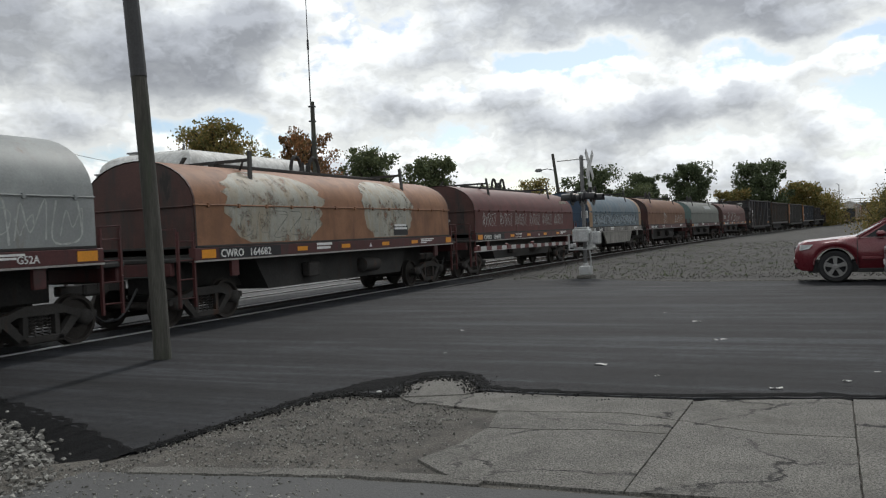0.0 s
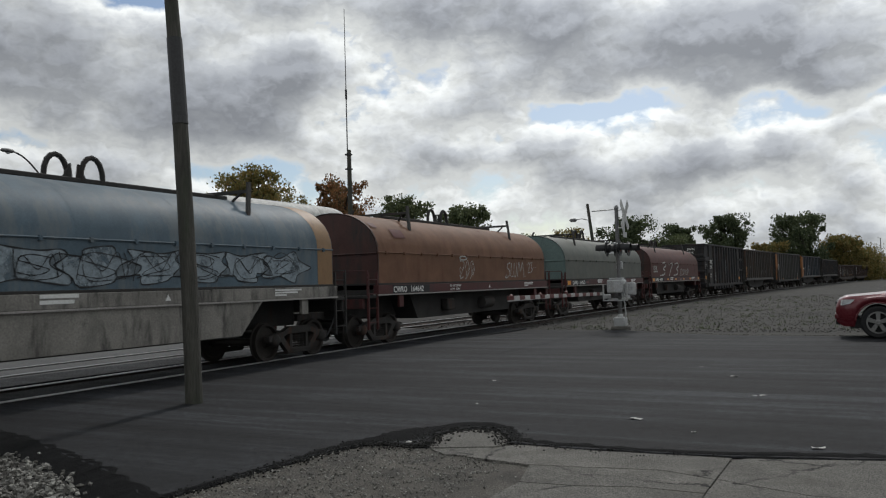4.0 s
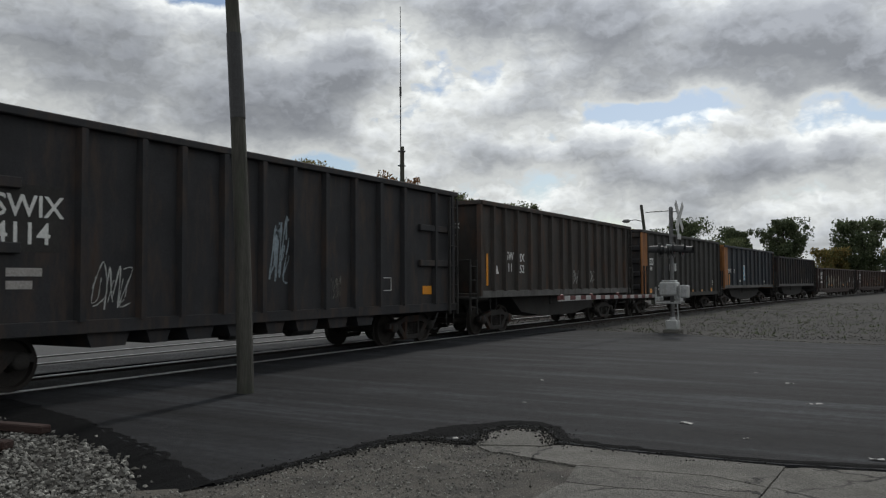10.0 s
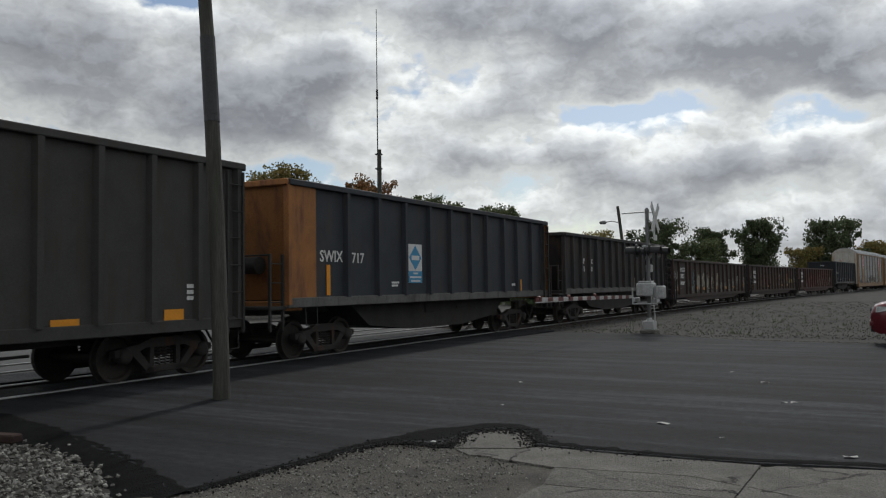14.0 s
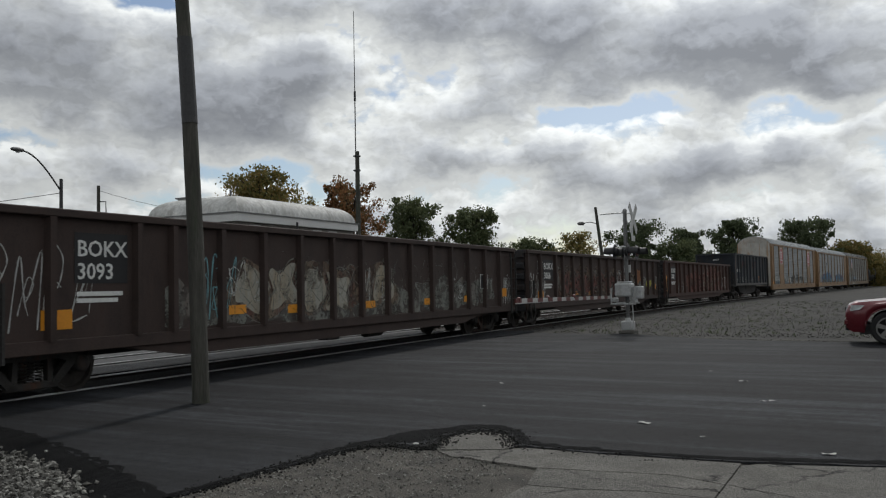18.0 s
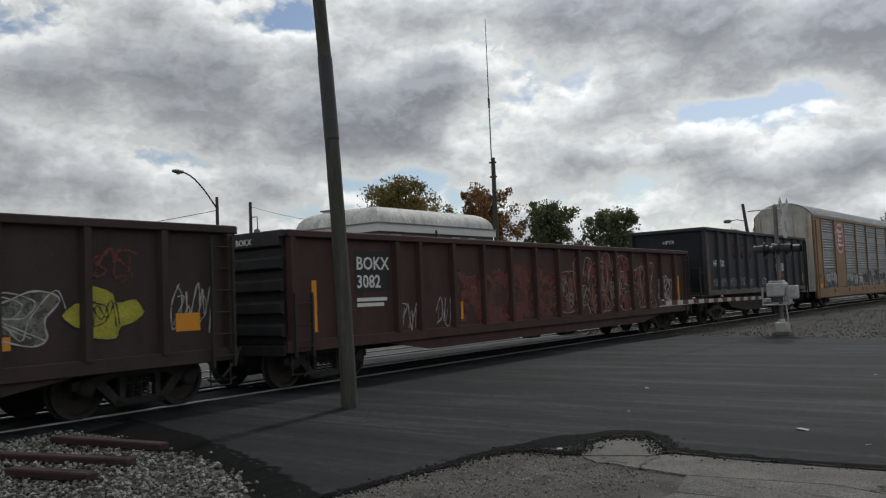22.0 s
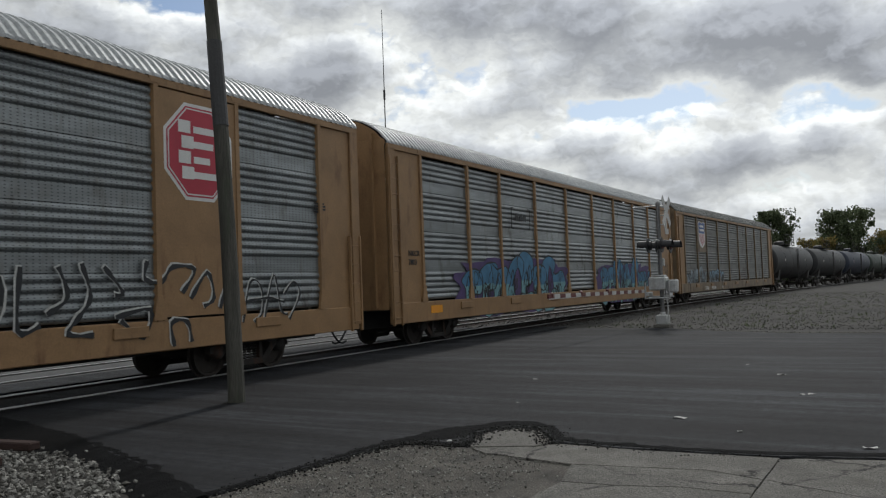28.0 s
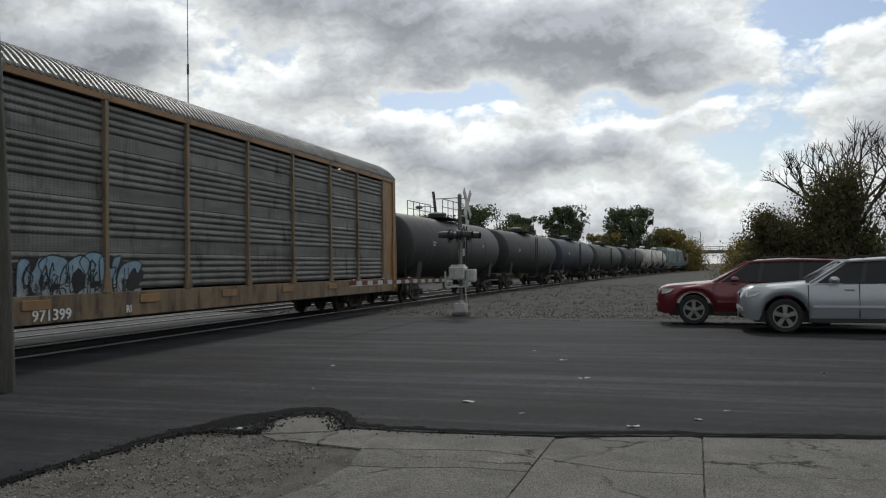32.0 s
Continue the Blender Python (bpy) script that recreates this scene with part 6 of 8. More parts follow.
def coil_car(label, length, hood_mat, end_mat, sill, mark, number, reflect=True, weights=(), seam=2.48, band=None, rise=1.13, drop=0.0):
    c = thing("coil_car", label, "railway wagon", group="train cars")
    h, hw = length / 2, 1.48
    # hood: upright sides that curve into a barrel top
    prof = [(hw, 1.66), (hw, 2.46)]
    for a in np.linspace(0, math.pi, 19):
        prof.append((hw * math.cos(a), 2.46 + rise * math.sin(a) ** 0.92 if math.sin(a) > 0 else 2.46))
    prof += [(-hw, 2.46), (-hw, 1.66)]
    zt = 2.46 + rise
    ys = np.linspace(-h + 0.05, h - 0.05, 9)
    g = Geo()
    rows = [[(x, y, z) for x, z in prof] for y in ys]
    g.grid(rows)
    part("hood", g, hood_mat, c, "rounded sheet steel hood", smooth=25)
    for y, nm in ((-h, 1), (h, -1)):
        e = Geo()
        out = [(x, y, z) for x, z in prof]
        inn = [(x, y + nm * 0.05, z) for x, z in prof]
        e.grid([out, inn]).add([(p[0] * 0.985, y + nm * 0.01, 1.66 + (p[2] - 1.66) * 0.985) for p in out], [tuple(range(len(out)))])
        e.tube((-hw * 0.97, y - nm * 0.01, 2.46), (hw * 0.97, y - nm * 0.01, 2.46), 0.02, 0.02, 6)
        part("hood_end", e, end_mat, c, "flat hood end")
    if band:
        for sy in (-1, 1):
            part("hood_band", Geo().grid([[(x * 1.004, y, 1.66 + (z - 1.66) * 1.003) for x, z in prof] for y in (sy * (h - 0.02), sy * (h - 0.62))]), band, c, "yellow band at the hood end", smooth=25)
    # raised welts across the hood, seam bead with bolts along it
    for y in np.linspace(-h + length * 0.2, h - length * 0.2, 4):
        part("welt", Geo().grid([[(x * 1.002, yy, 1.66 + (z - 1.66) * 1.002) for x, z in prof] for yy in (y - 0.012, y + 0.012)]), hood_mat, c, smooth=25)
    bead = Geo().tube((hw + 0.012, -h, seam), (hw + 0.012, h, seam), 0.018, 0.018, 6)
    for k in range(13):
        bead.box(hw, hw + 0.045, -h + 0.4 + k * (length - 0.8) / 12 - 0.03, -h + 0.4 + k * (length - 0.8) / 12 + 0.03, seam - 0.05, seam + 0.03)
    part("seam_bead", bead, hood_mat, c)
    rub = Geo().box(-hw - 0.03, hw + 0.03, -h, h, 1.62, 1.67, 0.01)
    part("hood_lip", rub, "steel_dark", c)
    part("ridge_beam", Geo().box(-0.10, 0.10, -h * 0.62, h * 0.66, zt + 0.01, zt + 0.1, 0.015), "steel_dark", c, "ridge beam on the hood")
    for s in (-1, 1):
        y = s * h * 0.60
        lift = Geo().box(-0.94, 0.98, y - 0.035, y + 0.035, zt + 0.08, zt + 0.15)
        for sx in (1, -1):
            lift.add([(sx * (0.90 + a), y + b - c, zz) for zz, a, c in ((zt + 0.32, 0.0, -0.08), (zt - 0.43, 0.24, 0.26)) for a, b in ((a, -0.05), (a + 0.06, -0.05), (a + 0.06, 0.05), (a, 0.05))],
                     [(0, 1, 5, 4), (1, 2, 6, 5), (2, 3, 7, 6), (3, 0, 4, 7), (0, 3, 2, 1), (4, 5, 6, 7)])
            lift.tube((sx * 0.8, y, zt + 0.1), (sx * 0.62, y - s * 0.1, zt - 0.1), 0.03, 0.03, 6)
        part("lifting_bracket", lift, "steel_dark", c, "A-shaped lifting bracket")
    for s in (-1, 1):
        arch = [(s * 0.06, 0.34 * s + 0.25 * math.cos(a), zt + 0.04 + 0.46 * math.sin(a) ** 0.8) for a in np.linspace(0, math.pi, 9)]
        part("lifting_loop", Geo().path(arch, 0.05, 8).prism([(s * 0.04, zt), (s * 0.30, zt), (s * 0.09, zt + 0.36)], "x", -0.03, 0.03), "steel_dark", c, "arched lifting loop")
    # frame
    part("side_sill", Geo().box(hw - 0.1, hw + 0.06, -h - 0.1, h + 0.1, 1.38, 1.62, 0.01).box(-hw - 0.06, -hw + 0.1, -h - 0.1, h + 0.1, 1.38, 1.62, 0.01), sill, c)
    part("sill_edge", Geo().box(hw - 0.1, hw + 0.075, -h - 0.1, h + 0.1, 1.345, 1.38).box(-hw - 0.075, -hw + 0.1, -h - 0.1, h + 0.1, 1.345, 1.38), "sill_edge", c, "worn bright lower edge")
    part("floor", Geo().box(-hw + 0.1, hw - 0.1, -h, h, 1.36, 1.5), "steel_dark", c)
    part("underframe", Geo().prism([(-h + 2.4, 1.36), (-h + 2.9, 0.62), (h - 2.9, 0.62), (h - 2.4, 1.36)], "x", -1.05, 1.05).box(-0.35, 0.35, -h, h, 0.72, 1.36, 0.02), "steel_dark", c, "deep dark underframe")
    part("air_tank", Geo().lathe([(0.05, -0.45), (0.2, -0.4), (0.2, 0.4), (0.05, 0.45)], 14, "y", (1.15, 1.2, 0.95)), "truck_steel", c, smooth=40)
    part("brake_valve", Geo().box(1.08, 1.3, -2.0, -1.5, 0.8, 1.15, 0.03), "truck_steel", c)
    for ya in (-h + 1.05, h - 1.28):
        part("routing_board", Geo().box(hw - 0.05, hw + 0.02, ya, ya + 0.23, 1.02, 1.34), sill, c)
    end_steps(c, -h, -1, hw, sill if sill != "sill_grey" else "steel_dark")
    end_steps(c, h, 1, hw, sill if sill != "sill_grey" else "steel_dark")
    for s in (-1, 1):
        bogie(c, s * (h - 0.78))
        coupler(c, s * (h + 0.45), s)
    fx = hw + 0.062
    if mark:
        part("number_panel", Geo().box(fx, fx + 0.003, -h + 0.62, -h + 2.75, 1.39, 1.612), "decal_black", c)
        lettering(mark, 0.225, "decal", c, Matrix.Translation((fx + 0.006, -h + 0.66, 1.418)) @ SIDE, 1.05)
        lettering(number, 0.225, "decal", c, Matrix.Translation((fx + 0.006, -h + 1.6, 1.418)) @ SIDE, 1.15)
        lettering(mark, 0.13, "decal", c, Matrix.Translation((-0.2, -h - 0.632, 1.12)) @ ENDFACE, 1.0)
    if reflect:
        plates(c, fx, [(-h + 0.3, 1.5, 0.42, 0.17), (h - 0.25, 1.5, 0.42, 0.17)] + [(y, 1.5, 0.42, 0.1) for y in (-h * 0.42, -h * 0.1, h * 0.25, h * 0.55)], "reflector")
    for k, line in enumerate(weights):
        lettering(line, 0.095, "decal", c, Matrix.Translation((fx + 0.004, -h * 0.36, 1.515 - 0.105 * k)) @ SIDE, 1.2)
    if not weights:
        bars(c, fx, -h * 0.32, 1.55, (0.7, 0.62), 0.06)
    bars(c, fx, h * 0.62, 1.55, (0.95, 0.8, 0.4), 0.035)
    part("warning_triangle", Geo().prism([(h * 0.1, 1.44), (h * 0.1 + 0.14, 1.44), (h * 0.1 + 0.07, 1.55)], "x", fx, fx + 0.004), "decal", c)
    sink(c, drop)
    return c


def sink(c, d):
    """A body that sits lower on its bogies."""
    for ob in c.children:
        if d and not ob.name.startswith(("bogie", "wheelset", "coupler", "end_platform", "end_beam", "uncoupling")):
            ob.location.z -= d


def gondola(label, length, z0, z1, mat, ribs, hw=1.52, ledge=None, end_panel=None, slope=0.0, ladders=True, sill_deep=False, cross=False, end_mat=None):
    """An open wagon with ribbed sides. slope: how far its end walls lean in towards the floor."""
    c = thing("gondola_car", label, "railway wagon", group="train cars")
    h = length / 2
    lo = h - slope
    t = 0.05
    for sx in (1, -1):
        a, b = sx * hw, sx * (hw - t)
        g = Geo().add([(a, -h, z0), (a, h, z0), (a, h, z1), (a, -h, z1), (b, -h, z0), (b, h, z0), (b, h, z1), (b, -h, z1)],
                      [(0, 1, 2, 3), (4, 7, 6, 5), (0, 4, 5, 1), (3, 2, 6, 7), (0, 3, 7, 4), (1, 5, 6, 2)])
        part("side_wall", g, mat, c)
        part("top_chord", Geo().box(min(a, a + sx * 0.09) - 0.03, max(a, a + sx * 0.09) + 0.03, -h, h, z1 - 0.10, z1 + 0.03, 0.015), mat, c)
        part("side_sill", Geo().box(min(a - sx * 0.06, a + sx * 0.07), max(a - sx * 0.06, a + sx * 0.07), -h - 0.03, h + 0.03, z0 - 0.16, z0 + 0.05, 0.012), mat if not ledge else ledge, c)
    rib = Geo()
    rib.prism([(hw - 0.002, -0.085), (hw + 0.115, -0.055), (hw + 0.115, 0.055), (hw - 0.002, 0.085)], "z", z0 + 0.03, z1 - 0.1)
    rm = rib.mesh("rib")
    rm.materials.append(M[mat])
    for y in ribs if isinstance(ribs, (list, tuple)) else [-lo + 0.12 + (2 * lo - 0.24) * k / (ribs - 1) for k in range(ribs)]:
        part("rib", rm, mat, c, at=pose(0, y, 0))
        part("rib", rm, mat, c, at=pose(0, y, 0, 0, 0, 180))
    for s in (-1, 1):
        g = Geo().add([(-hw, s * lo, z0), (hw, s * lo, z0), (hw, s * h, z1), (-hw, s * h, z1), (-hw, s * (lo - t), z0), (hw, s * (lo - t), z0), (hw, s * (h - t), z1), (-hw, s * (h - t), z1)],
                      [(0, 1, 2, 3), (4, 7, 6, 5), (0, 4, 5, 1), (3, 2, 6, 7), (0, 3, 7, 4), (1, 5, 6, 2)])
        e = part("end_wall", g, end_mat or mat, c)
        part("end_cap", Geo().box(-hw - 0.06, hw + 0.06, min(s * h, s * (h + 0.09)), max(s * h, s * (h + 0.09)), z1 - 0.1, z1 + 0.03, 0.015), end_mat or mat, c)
        n = 5 if not slope else 0
        for k in range(n):
            z = z0 + (z1 - z0) * (k + 0.6) / n
            part("end_rib", Geo().prism([(s * lo, z - 0.13), (s * (lo + 0.09), z - 0.08), (s * (lo + 0.09), z + 0.08), (s * lo, z + 0.13)], "x", -hw + 0.03, hw - 0.03), end_mat or mat, e)
        part("end_sill", Geo().box(-hw, hw, min(s * lo, s * (h + 0.05)), max(s * lo, s * (h + 0.05)), z0 - 0.22, z0 - 0.02, 0.02), end_mat or mat, c)
        if slope:
            for sx in (1, -1):
                part("corner_post", Geo().box(min(sx * (hw - 0.06), sx * (hw + 0.09)), max(sx * (hw - 0.06), sx * (hw + 0.09)), min(s * (h - 0.06), s * (h + 0.05)), max(s * (h - 0.06), s * (h + 0.05)), z0 - 0.1, z1 - 0.1, 0.012), end_panel or mat, c)
                ladder(c, sx * hw - (0.06 if sx > 0 else 0), s * (h + 0.12), s * (h + 0.52), z0 - 0.62, z0 + 0.95, 4, "steel_dark")
                rails_of(c, [(sx * (hw - 0.04), s * (h + 0.5), z0 + 0.93), (sx * 0.6, s * (h + 0.5), z0 + 0.93), (sx * 0.6, s * (h + 0.5), z0)], 0.022, "steel_dark")
            part("end_platform", Geo().box(-hw, hw, min(s * (h - 0.3), s * (h + 0.55)), max(s * (h - 0.3), s * (h + 0.55)), z0 - 0.2, z0 - 0.12, 0.015), "steel_dark", c)
            part("brake_cylinder", Geo().lathe([(0.04, -0.45), (0.19, -0.4), (0.19, 0.4), (0.04, 0.45)], 14, "x").moved(Matrix.Translation((0.3, s * (h - slope * 0.2), z0 + 0.75))), "steel_dark", c, smooth=40)
        if ladders:
            for sx in (1, -1):
                if slope == 0 or s > 0:
                    ladder(c, sx * (hw + 0.1) - (0.06 if sx < 0 else 0), s * (h - 0.1), s * (h - 0.52), z0 - 0.25, z1 - (0.15 if s > 0 else (z1 - z0) * 0.55), 6 if s > 0 else 3)
        part("stirrup", Geo().path([(hw, s * (lo - 0.1), z0 - 0.15), (hw + 0.02, s * (lo - 0.1), z0 - 0.55), (hw + 0.02, s * (lo - 0.5), z0 - 0.55), (hw, s * (lo - 0.5), z0 - 0.15)], 0.016), "steel_dark", c)
        bogie(c, s * (lo - 1.45))
        coupler(c, s * (h + (0.42 if slope else 0.05)), s)
    if end_panel:
        for s in (-1,):
            part("corner_panel", Geo().box(hw + 0.002, hw + 0.06, -h, -h + 0.92, z0 + 0.02, z1 - 0.09, 0.01), end_panel, c, "rusty orange corner panel")
    part("floor", Geo().box(-hw + t, hw - t, -lo + t, lo - t, z0 - 0.05, z0 + 0.06), "steel_dark", c)
    if sill_deep:
        part("centre_sill", Geo().prism([(-lo + 2.2, z0 - 0.05), (-lo + 3.2, 0.62), (-1.4, 0.42), (1.4, 0.42), (lo - 3.2, 0.62), (lo - 2.2, z0 - 0.05)], "x", -1.1, 1.1), "steel_dark", c, "belly of the body between the bogies")
    part("underframe", Geo().box(-0.3, 0.3, -lo, lo, z0 - 0.35, z0 - 0.05, 0.02), "steel_dark", c)
    rig = Geo().path([(0.9, -2.2, z0 - 0.4), (0.95, 0.6, z0 - 0.42), (0.95, 3.2, z0 - 0.4)], 0.025)
    rig.box(0.85, 1.15, -0.9, -0.4, z0 - 0.48, z0 - 0.16, 0.02).lathe([(0.03, -0.4), (0.17, -0.35), (0.17, 0.35), (0.03, 0.4)], 12, "y", (0.95, 1.4, z0 - 0.36))
    part("brake_rigging", rig, "steel_dark", c)
    if cross:
        for s in (-1, 1):
            for z in (z0 + (z1 - z0) * 0.36, z0 + (z1 - z0) * 0.66):
                part("side_girt", Geo().box(hw + 0.002, hw + 0.09, min(s * lo, s * (lo - 1.95)), max(s * lo, s * (lo - 1.95)), z - 0.08, z + 0.08, 0.015), mat, c)
    return c


def autorack(label, mat_post, end_mat, screen, posts, door_mat="rack_tan", last=12.0, roof_mat="galv_roof", z1=5.14, sill="rack_tan"):
    c = thing("autorack_car", label, "railway wagon", group="train cars")
    length, hw, z0 = 26.9, 1.56, 1.16
    h = length / 2
    # roof: ribbed sheets over an arch
    half = [(hw + 0.03, z1), (hw + 0.02, z1 + 0.06), (1.46, z1 + 0.17), (1.32, z1 + 0.32), (1.12, z1 + 0.46), (0.85, z1 + 0.60), (0.52, z1 + 0.70), (0.2, z1 + 0.745), (0.0, z1 + 0.75)]
    prof = half + [(-x, z) for x, z in half[-2::-1]]
    rows, y, k = [], -h, 0
    while y < h + 0.01:
        o = 0.035 if k % 4 in (1, 2) else 0.0
        rows.append([(x * (1 + o * 0.7), y, z + (o * 0.8 if 1 < i < len(prof) - 2 else 0)) for i, (x, z) in enumerate(prof)])
        y += (0.03, 0.06, 0.03, 0.07)[k % 4]
        k += 1
    part("roof", Geo().grid(rows), roof_mat, c, "ribbed galvanised roof sheets", smooth=20)
    part("roof_rail", Geo().box(hw - 0.04, hw + 0.05, -h, h, z1 - 0.14, z1, 0.01).box(-hw - 0.05, -hw + 0.04, -h, h, z1 - 0.14, z1, 0.01), door_mat, c)
    # corrugated side screens, one per bay
    edges = [-11.9] + list(posts) + [last]
    step = 0.15
    for i, (a, b) in enumerate(zip(edges, edges[1:])):
        rows, z = [], z0 + 0.05
        pr = []
        k = 0
        while z < z1 - 0.2:
            flat = k % 7 > 4
            for dz, dx in ((0.0, -0.035), (0.03, -0.008), (0.065, 0.0), (0.10, -0.008), (0.14, -0.035)) if not flat else ((0.0, -0.022), (0.14, -0.022)):
                pr.append((hw - 0.004 + dx, min(z + dz, z1 - 0.16)))
            z += step
            k += 1
        for sx in (1, -1):
            part("side_screen", Geo().grid([[(sx * x, yy, zz) for x, zz in pr] for yy in (a + 0.05, b - 0.05)]), screen, c)
    pg = Geo().prism([(hw - 0.06, -0.07), (hw + 0.05, -0.05), (hw + 0.05, 0.05), (hw - 0.06, 0.07)], "z", z0 - 0.02, z1 - 0.1).prism([(-0.12, z1 - 0.1), (0.12, z1 - 0.1), (0.16, z1 + 0.0), (-0.16, z1 + 0.0)], "x", hw, hw + 0.055)
    pg.prism([(-0.14, z0), (0.14, z0), (0.06, z0 + 0.42), (-0.06, z0 + 0.42)], "x", hw + 0.0, hw + 0.06)
    pm = pg.mesh("post")
    pm.materials.append(M[mat_post])
    for y in edges:
        part("post", pm, mat_post, c, at=pose(0, y, 0))
        part("post", pm, mat_post, c, at=pose(0, y, 0, 0, 0, 180))
    # ends: closed doors
    for s in (-1, 1):
        y0, y1 = (-h, -11.93) if s < 0 else (last + 0.03, h)
        for sx in (1, -1):
            part("end_panel", Geo().box(min(sx * (hw - 0.05), sx * hw), max(sx * (hw - 0.05), sx * hw), y0, y1, z0 - 0.1, z1 - 0.12).box(min(sx * hw, sx * (hw + 0.05)), max(sx * hw, sx * (hw + 0.05)), (-h if s < 0 else h - 0.3), (-h + 0.3 if s < 0 else h), z0 - 0.4, z1 - 0.1, 0.01), door_mat, c, "tan steel end panel")
        d = Geo()
        rows = [[(x * 0.985, s * (h + 0.002 + 0.16 * math.cos(x / hw * 1.3)), z) for x in np.linspace(-hw, hw, 11)] for z in (z0 - 0.15, z1 + 0.1)]
        d.grid(rows)
        top = [(x * 0.985, s * (h + 0.002 + 0.16 * math.cos(x / hw * 1.3)), z - 0.02) for x, z in prof]
        d.add(top, [tuple(range(len(top)))])
        dr = part("end_door", d, end_mat, c, "folding end door")
        for k in range(5):
            xx = -1.2 + 0.6 * k
            part("door_rib", Geo().box(xx - 0.03, xx + 0.03, s * (h + 0.1) - 0.06, s * (h + 0.1) + 0.1, z0 - 0.1, z1 + 0.25), end_mat, dr)
        for sx in (1, -1):
            ladder(c, sx * (hw + 0.02) - (0.06 if sx < 0 else 0), s * (h - 0.04), s * (h - 0.42), z0 - 0.55, z1 - 0.3 if s < 0 else z0 + 1.6, 11 if s < 0 else 5, door_mat)
    # deck and sills
    part("side_sill", Geo().box(hw - 0.12, hw + 0.03, -h + 0.1, h - 0.1, 0.64, z0, 0.015).box(-hw - 0.03, -hw + 0.12, -h + 0.1, h - 0.1, 0.64, z0, 0.015), sill, c, "tan flatcar side sill")
    part("deck", Geo().box(-hw + 0.12, hw - 0.12, -h, h, 0.98, 1.1), "steel_dark", c)
    part("centre_sill", Geo().box(-0.5, 0.5, -h + 0.3, h - 0.3, 0.5, 0.98, 0.03), "steel_dark", c)
    for k in range(7):
        y = -h + 3.5 + k * 3.3
        part("lashing_box", Geo().box(hw + 0.03, hw + 0.07, y, y + 0.7, 0.9, 1.08, 0.01), door_mat, c)
    for s in (-1, 1):
        bogie(c, s * 10.3)
        coupler(c, s * (h + 0.1), s)
    return c


def tank_car(label, length, r, mat, mark_bars=True, seed=0):
    c = thing("tank_car", label, "railway wagon", group="train cars")
    h, zc = length / 2, 1.05 + r
    prof = [(0.02, -h)] + [(r * math.sin(a), -h + 0.55 - 0.55 * math.cos(a)) for a in np.linspace(0.15, math.pi / 2, 8)]
    prof += [(-0.0 + p[0], -p[1]) for p in reversed(prof)]
    part("tank", Geo().lathe(prof, 40, "y", (0, 0, zc)), mat, c, "long cylindrical tank", smooth=40)
    for y in (-h * 0.55, -h * 0.18, h * 0.18, h * 0.55):
        part("weld_band", Geo().lathe([(r + 0.006, y - 0.05), (r + 0.006, y + 0.05)], 40, "y", (0, 0, zc)), mat, c, smooth=40)
    part("manway", Geo().lathe([(0.45, zc + r - 0.1), (0.45, zc + r + 0.3), (0.38, zc + r + 0.36), (0.1, zc + r + 0.42)], 20), mat, c, smooth=40)
    part("valve_housing", Geo().lathe([(0.28, zc + r - 0.1), (0.28, zc + r + 0.38), (0.2, zc + r + 0.44)], 16).moved(Matrix.Translation((0, 0.9, 0))), mat, c, smooth=40)
    wk = Geo().box(-0.95, 0.95, -1.9, 1.9, zc + r + 0.02, zc + r + 0.07)
    plat = part("walkway", wk, "steel_dark", c, "grated top platform")
    rr = Geo()
    for sx in (-0.95, 0.95):
        for y in (-1.9, -0.95, 0, 0.95, 1.9):
            rr.tube((sx, y, zc + r + 0.07), (sx, y, zc + r + 0.95), 0.022, 0.022, 6)
        rr.tube((sx, -1.9, zc + r + 0.95), (sx, 1.9, zc + r + 0.95), 0.022, 0.022, 6).tube((sx, -1.9, zc + r + 0.55), (sx, 1.9, zc + r + 0.55), 0.018, 0.018, 6)
    part("handrail", rr, "steel_dark", plat, "pipe handrail")
    ladder(c, r + 0.05, -0.25, 0.25, 0.7, zc + r * 0.75, 8)
    for s in (-1, 1):
        part("saddle", Geo().prism([(-1.2, 0.95), (1.2, 0.95), (1.35, zc - 0.55), (0.6, zc - r * 0.86), (-0.6, zc - r * 0.86), (-1.35, zc - 0.55)], "y", s * (h - 1.9) - 0.3, s * (h - 1.9) + 0.3), "steel_dark", c)
        part("end_frame", Geo().box(-1.45, 1.45, min(s * (h - 1.2), s * (h + 0.35)), max(s * (h - 1.2), s * (h + 0.35)), 0.95, 1.12, 0.02).box(-0.3, 0.3, min(s * (h - 3.2), s * (h + 0.2)), max(s * (h - 3.2), s * (h + 0.2)), 0.7, 0.98), "steel_dark", c)
        rails_of(c, [(1.4, s * (h + 0.3), 1.1), (1.4, s * (h + 0.3), 1.95), (-1.4, s * (h + 0.3), 1.95), (-1.4, s * (h + 0.3), 1.1)], 0.022, "steel_dark", "end_rail")
        ladder(c, 1.4, s * (h + 0.3), s * (h - 0.1), 0.45, 1.1, 2)
        bogie(c, s * (h - 1.9))
        coupler(c, s * (h + 0.2), s)
    part("bottom_valve", Geo().lathe([(0.16, 0.7), (0.16, 1.0), (0.22, 1.1)], 12), "steel_dark", c)
    if mark_bars:
        bars(c, r + 0.004, -h * 0.62, zc + 0.12, (0.5, 0.4), 0.08, "sill_edge")
        bars(c, r + 0.004, h * 0.45, zc + 0.2, (0.3, 0.4, 0.3), 0.04, "sill_edge")
    return c


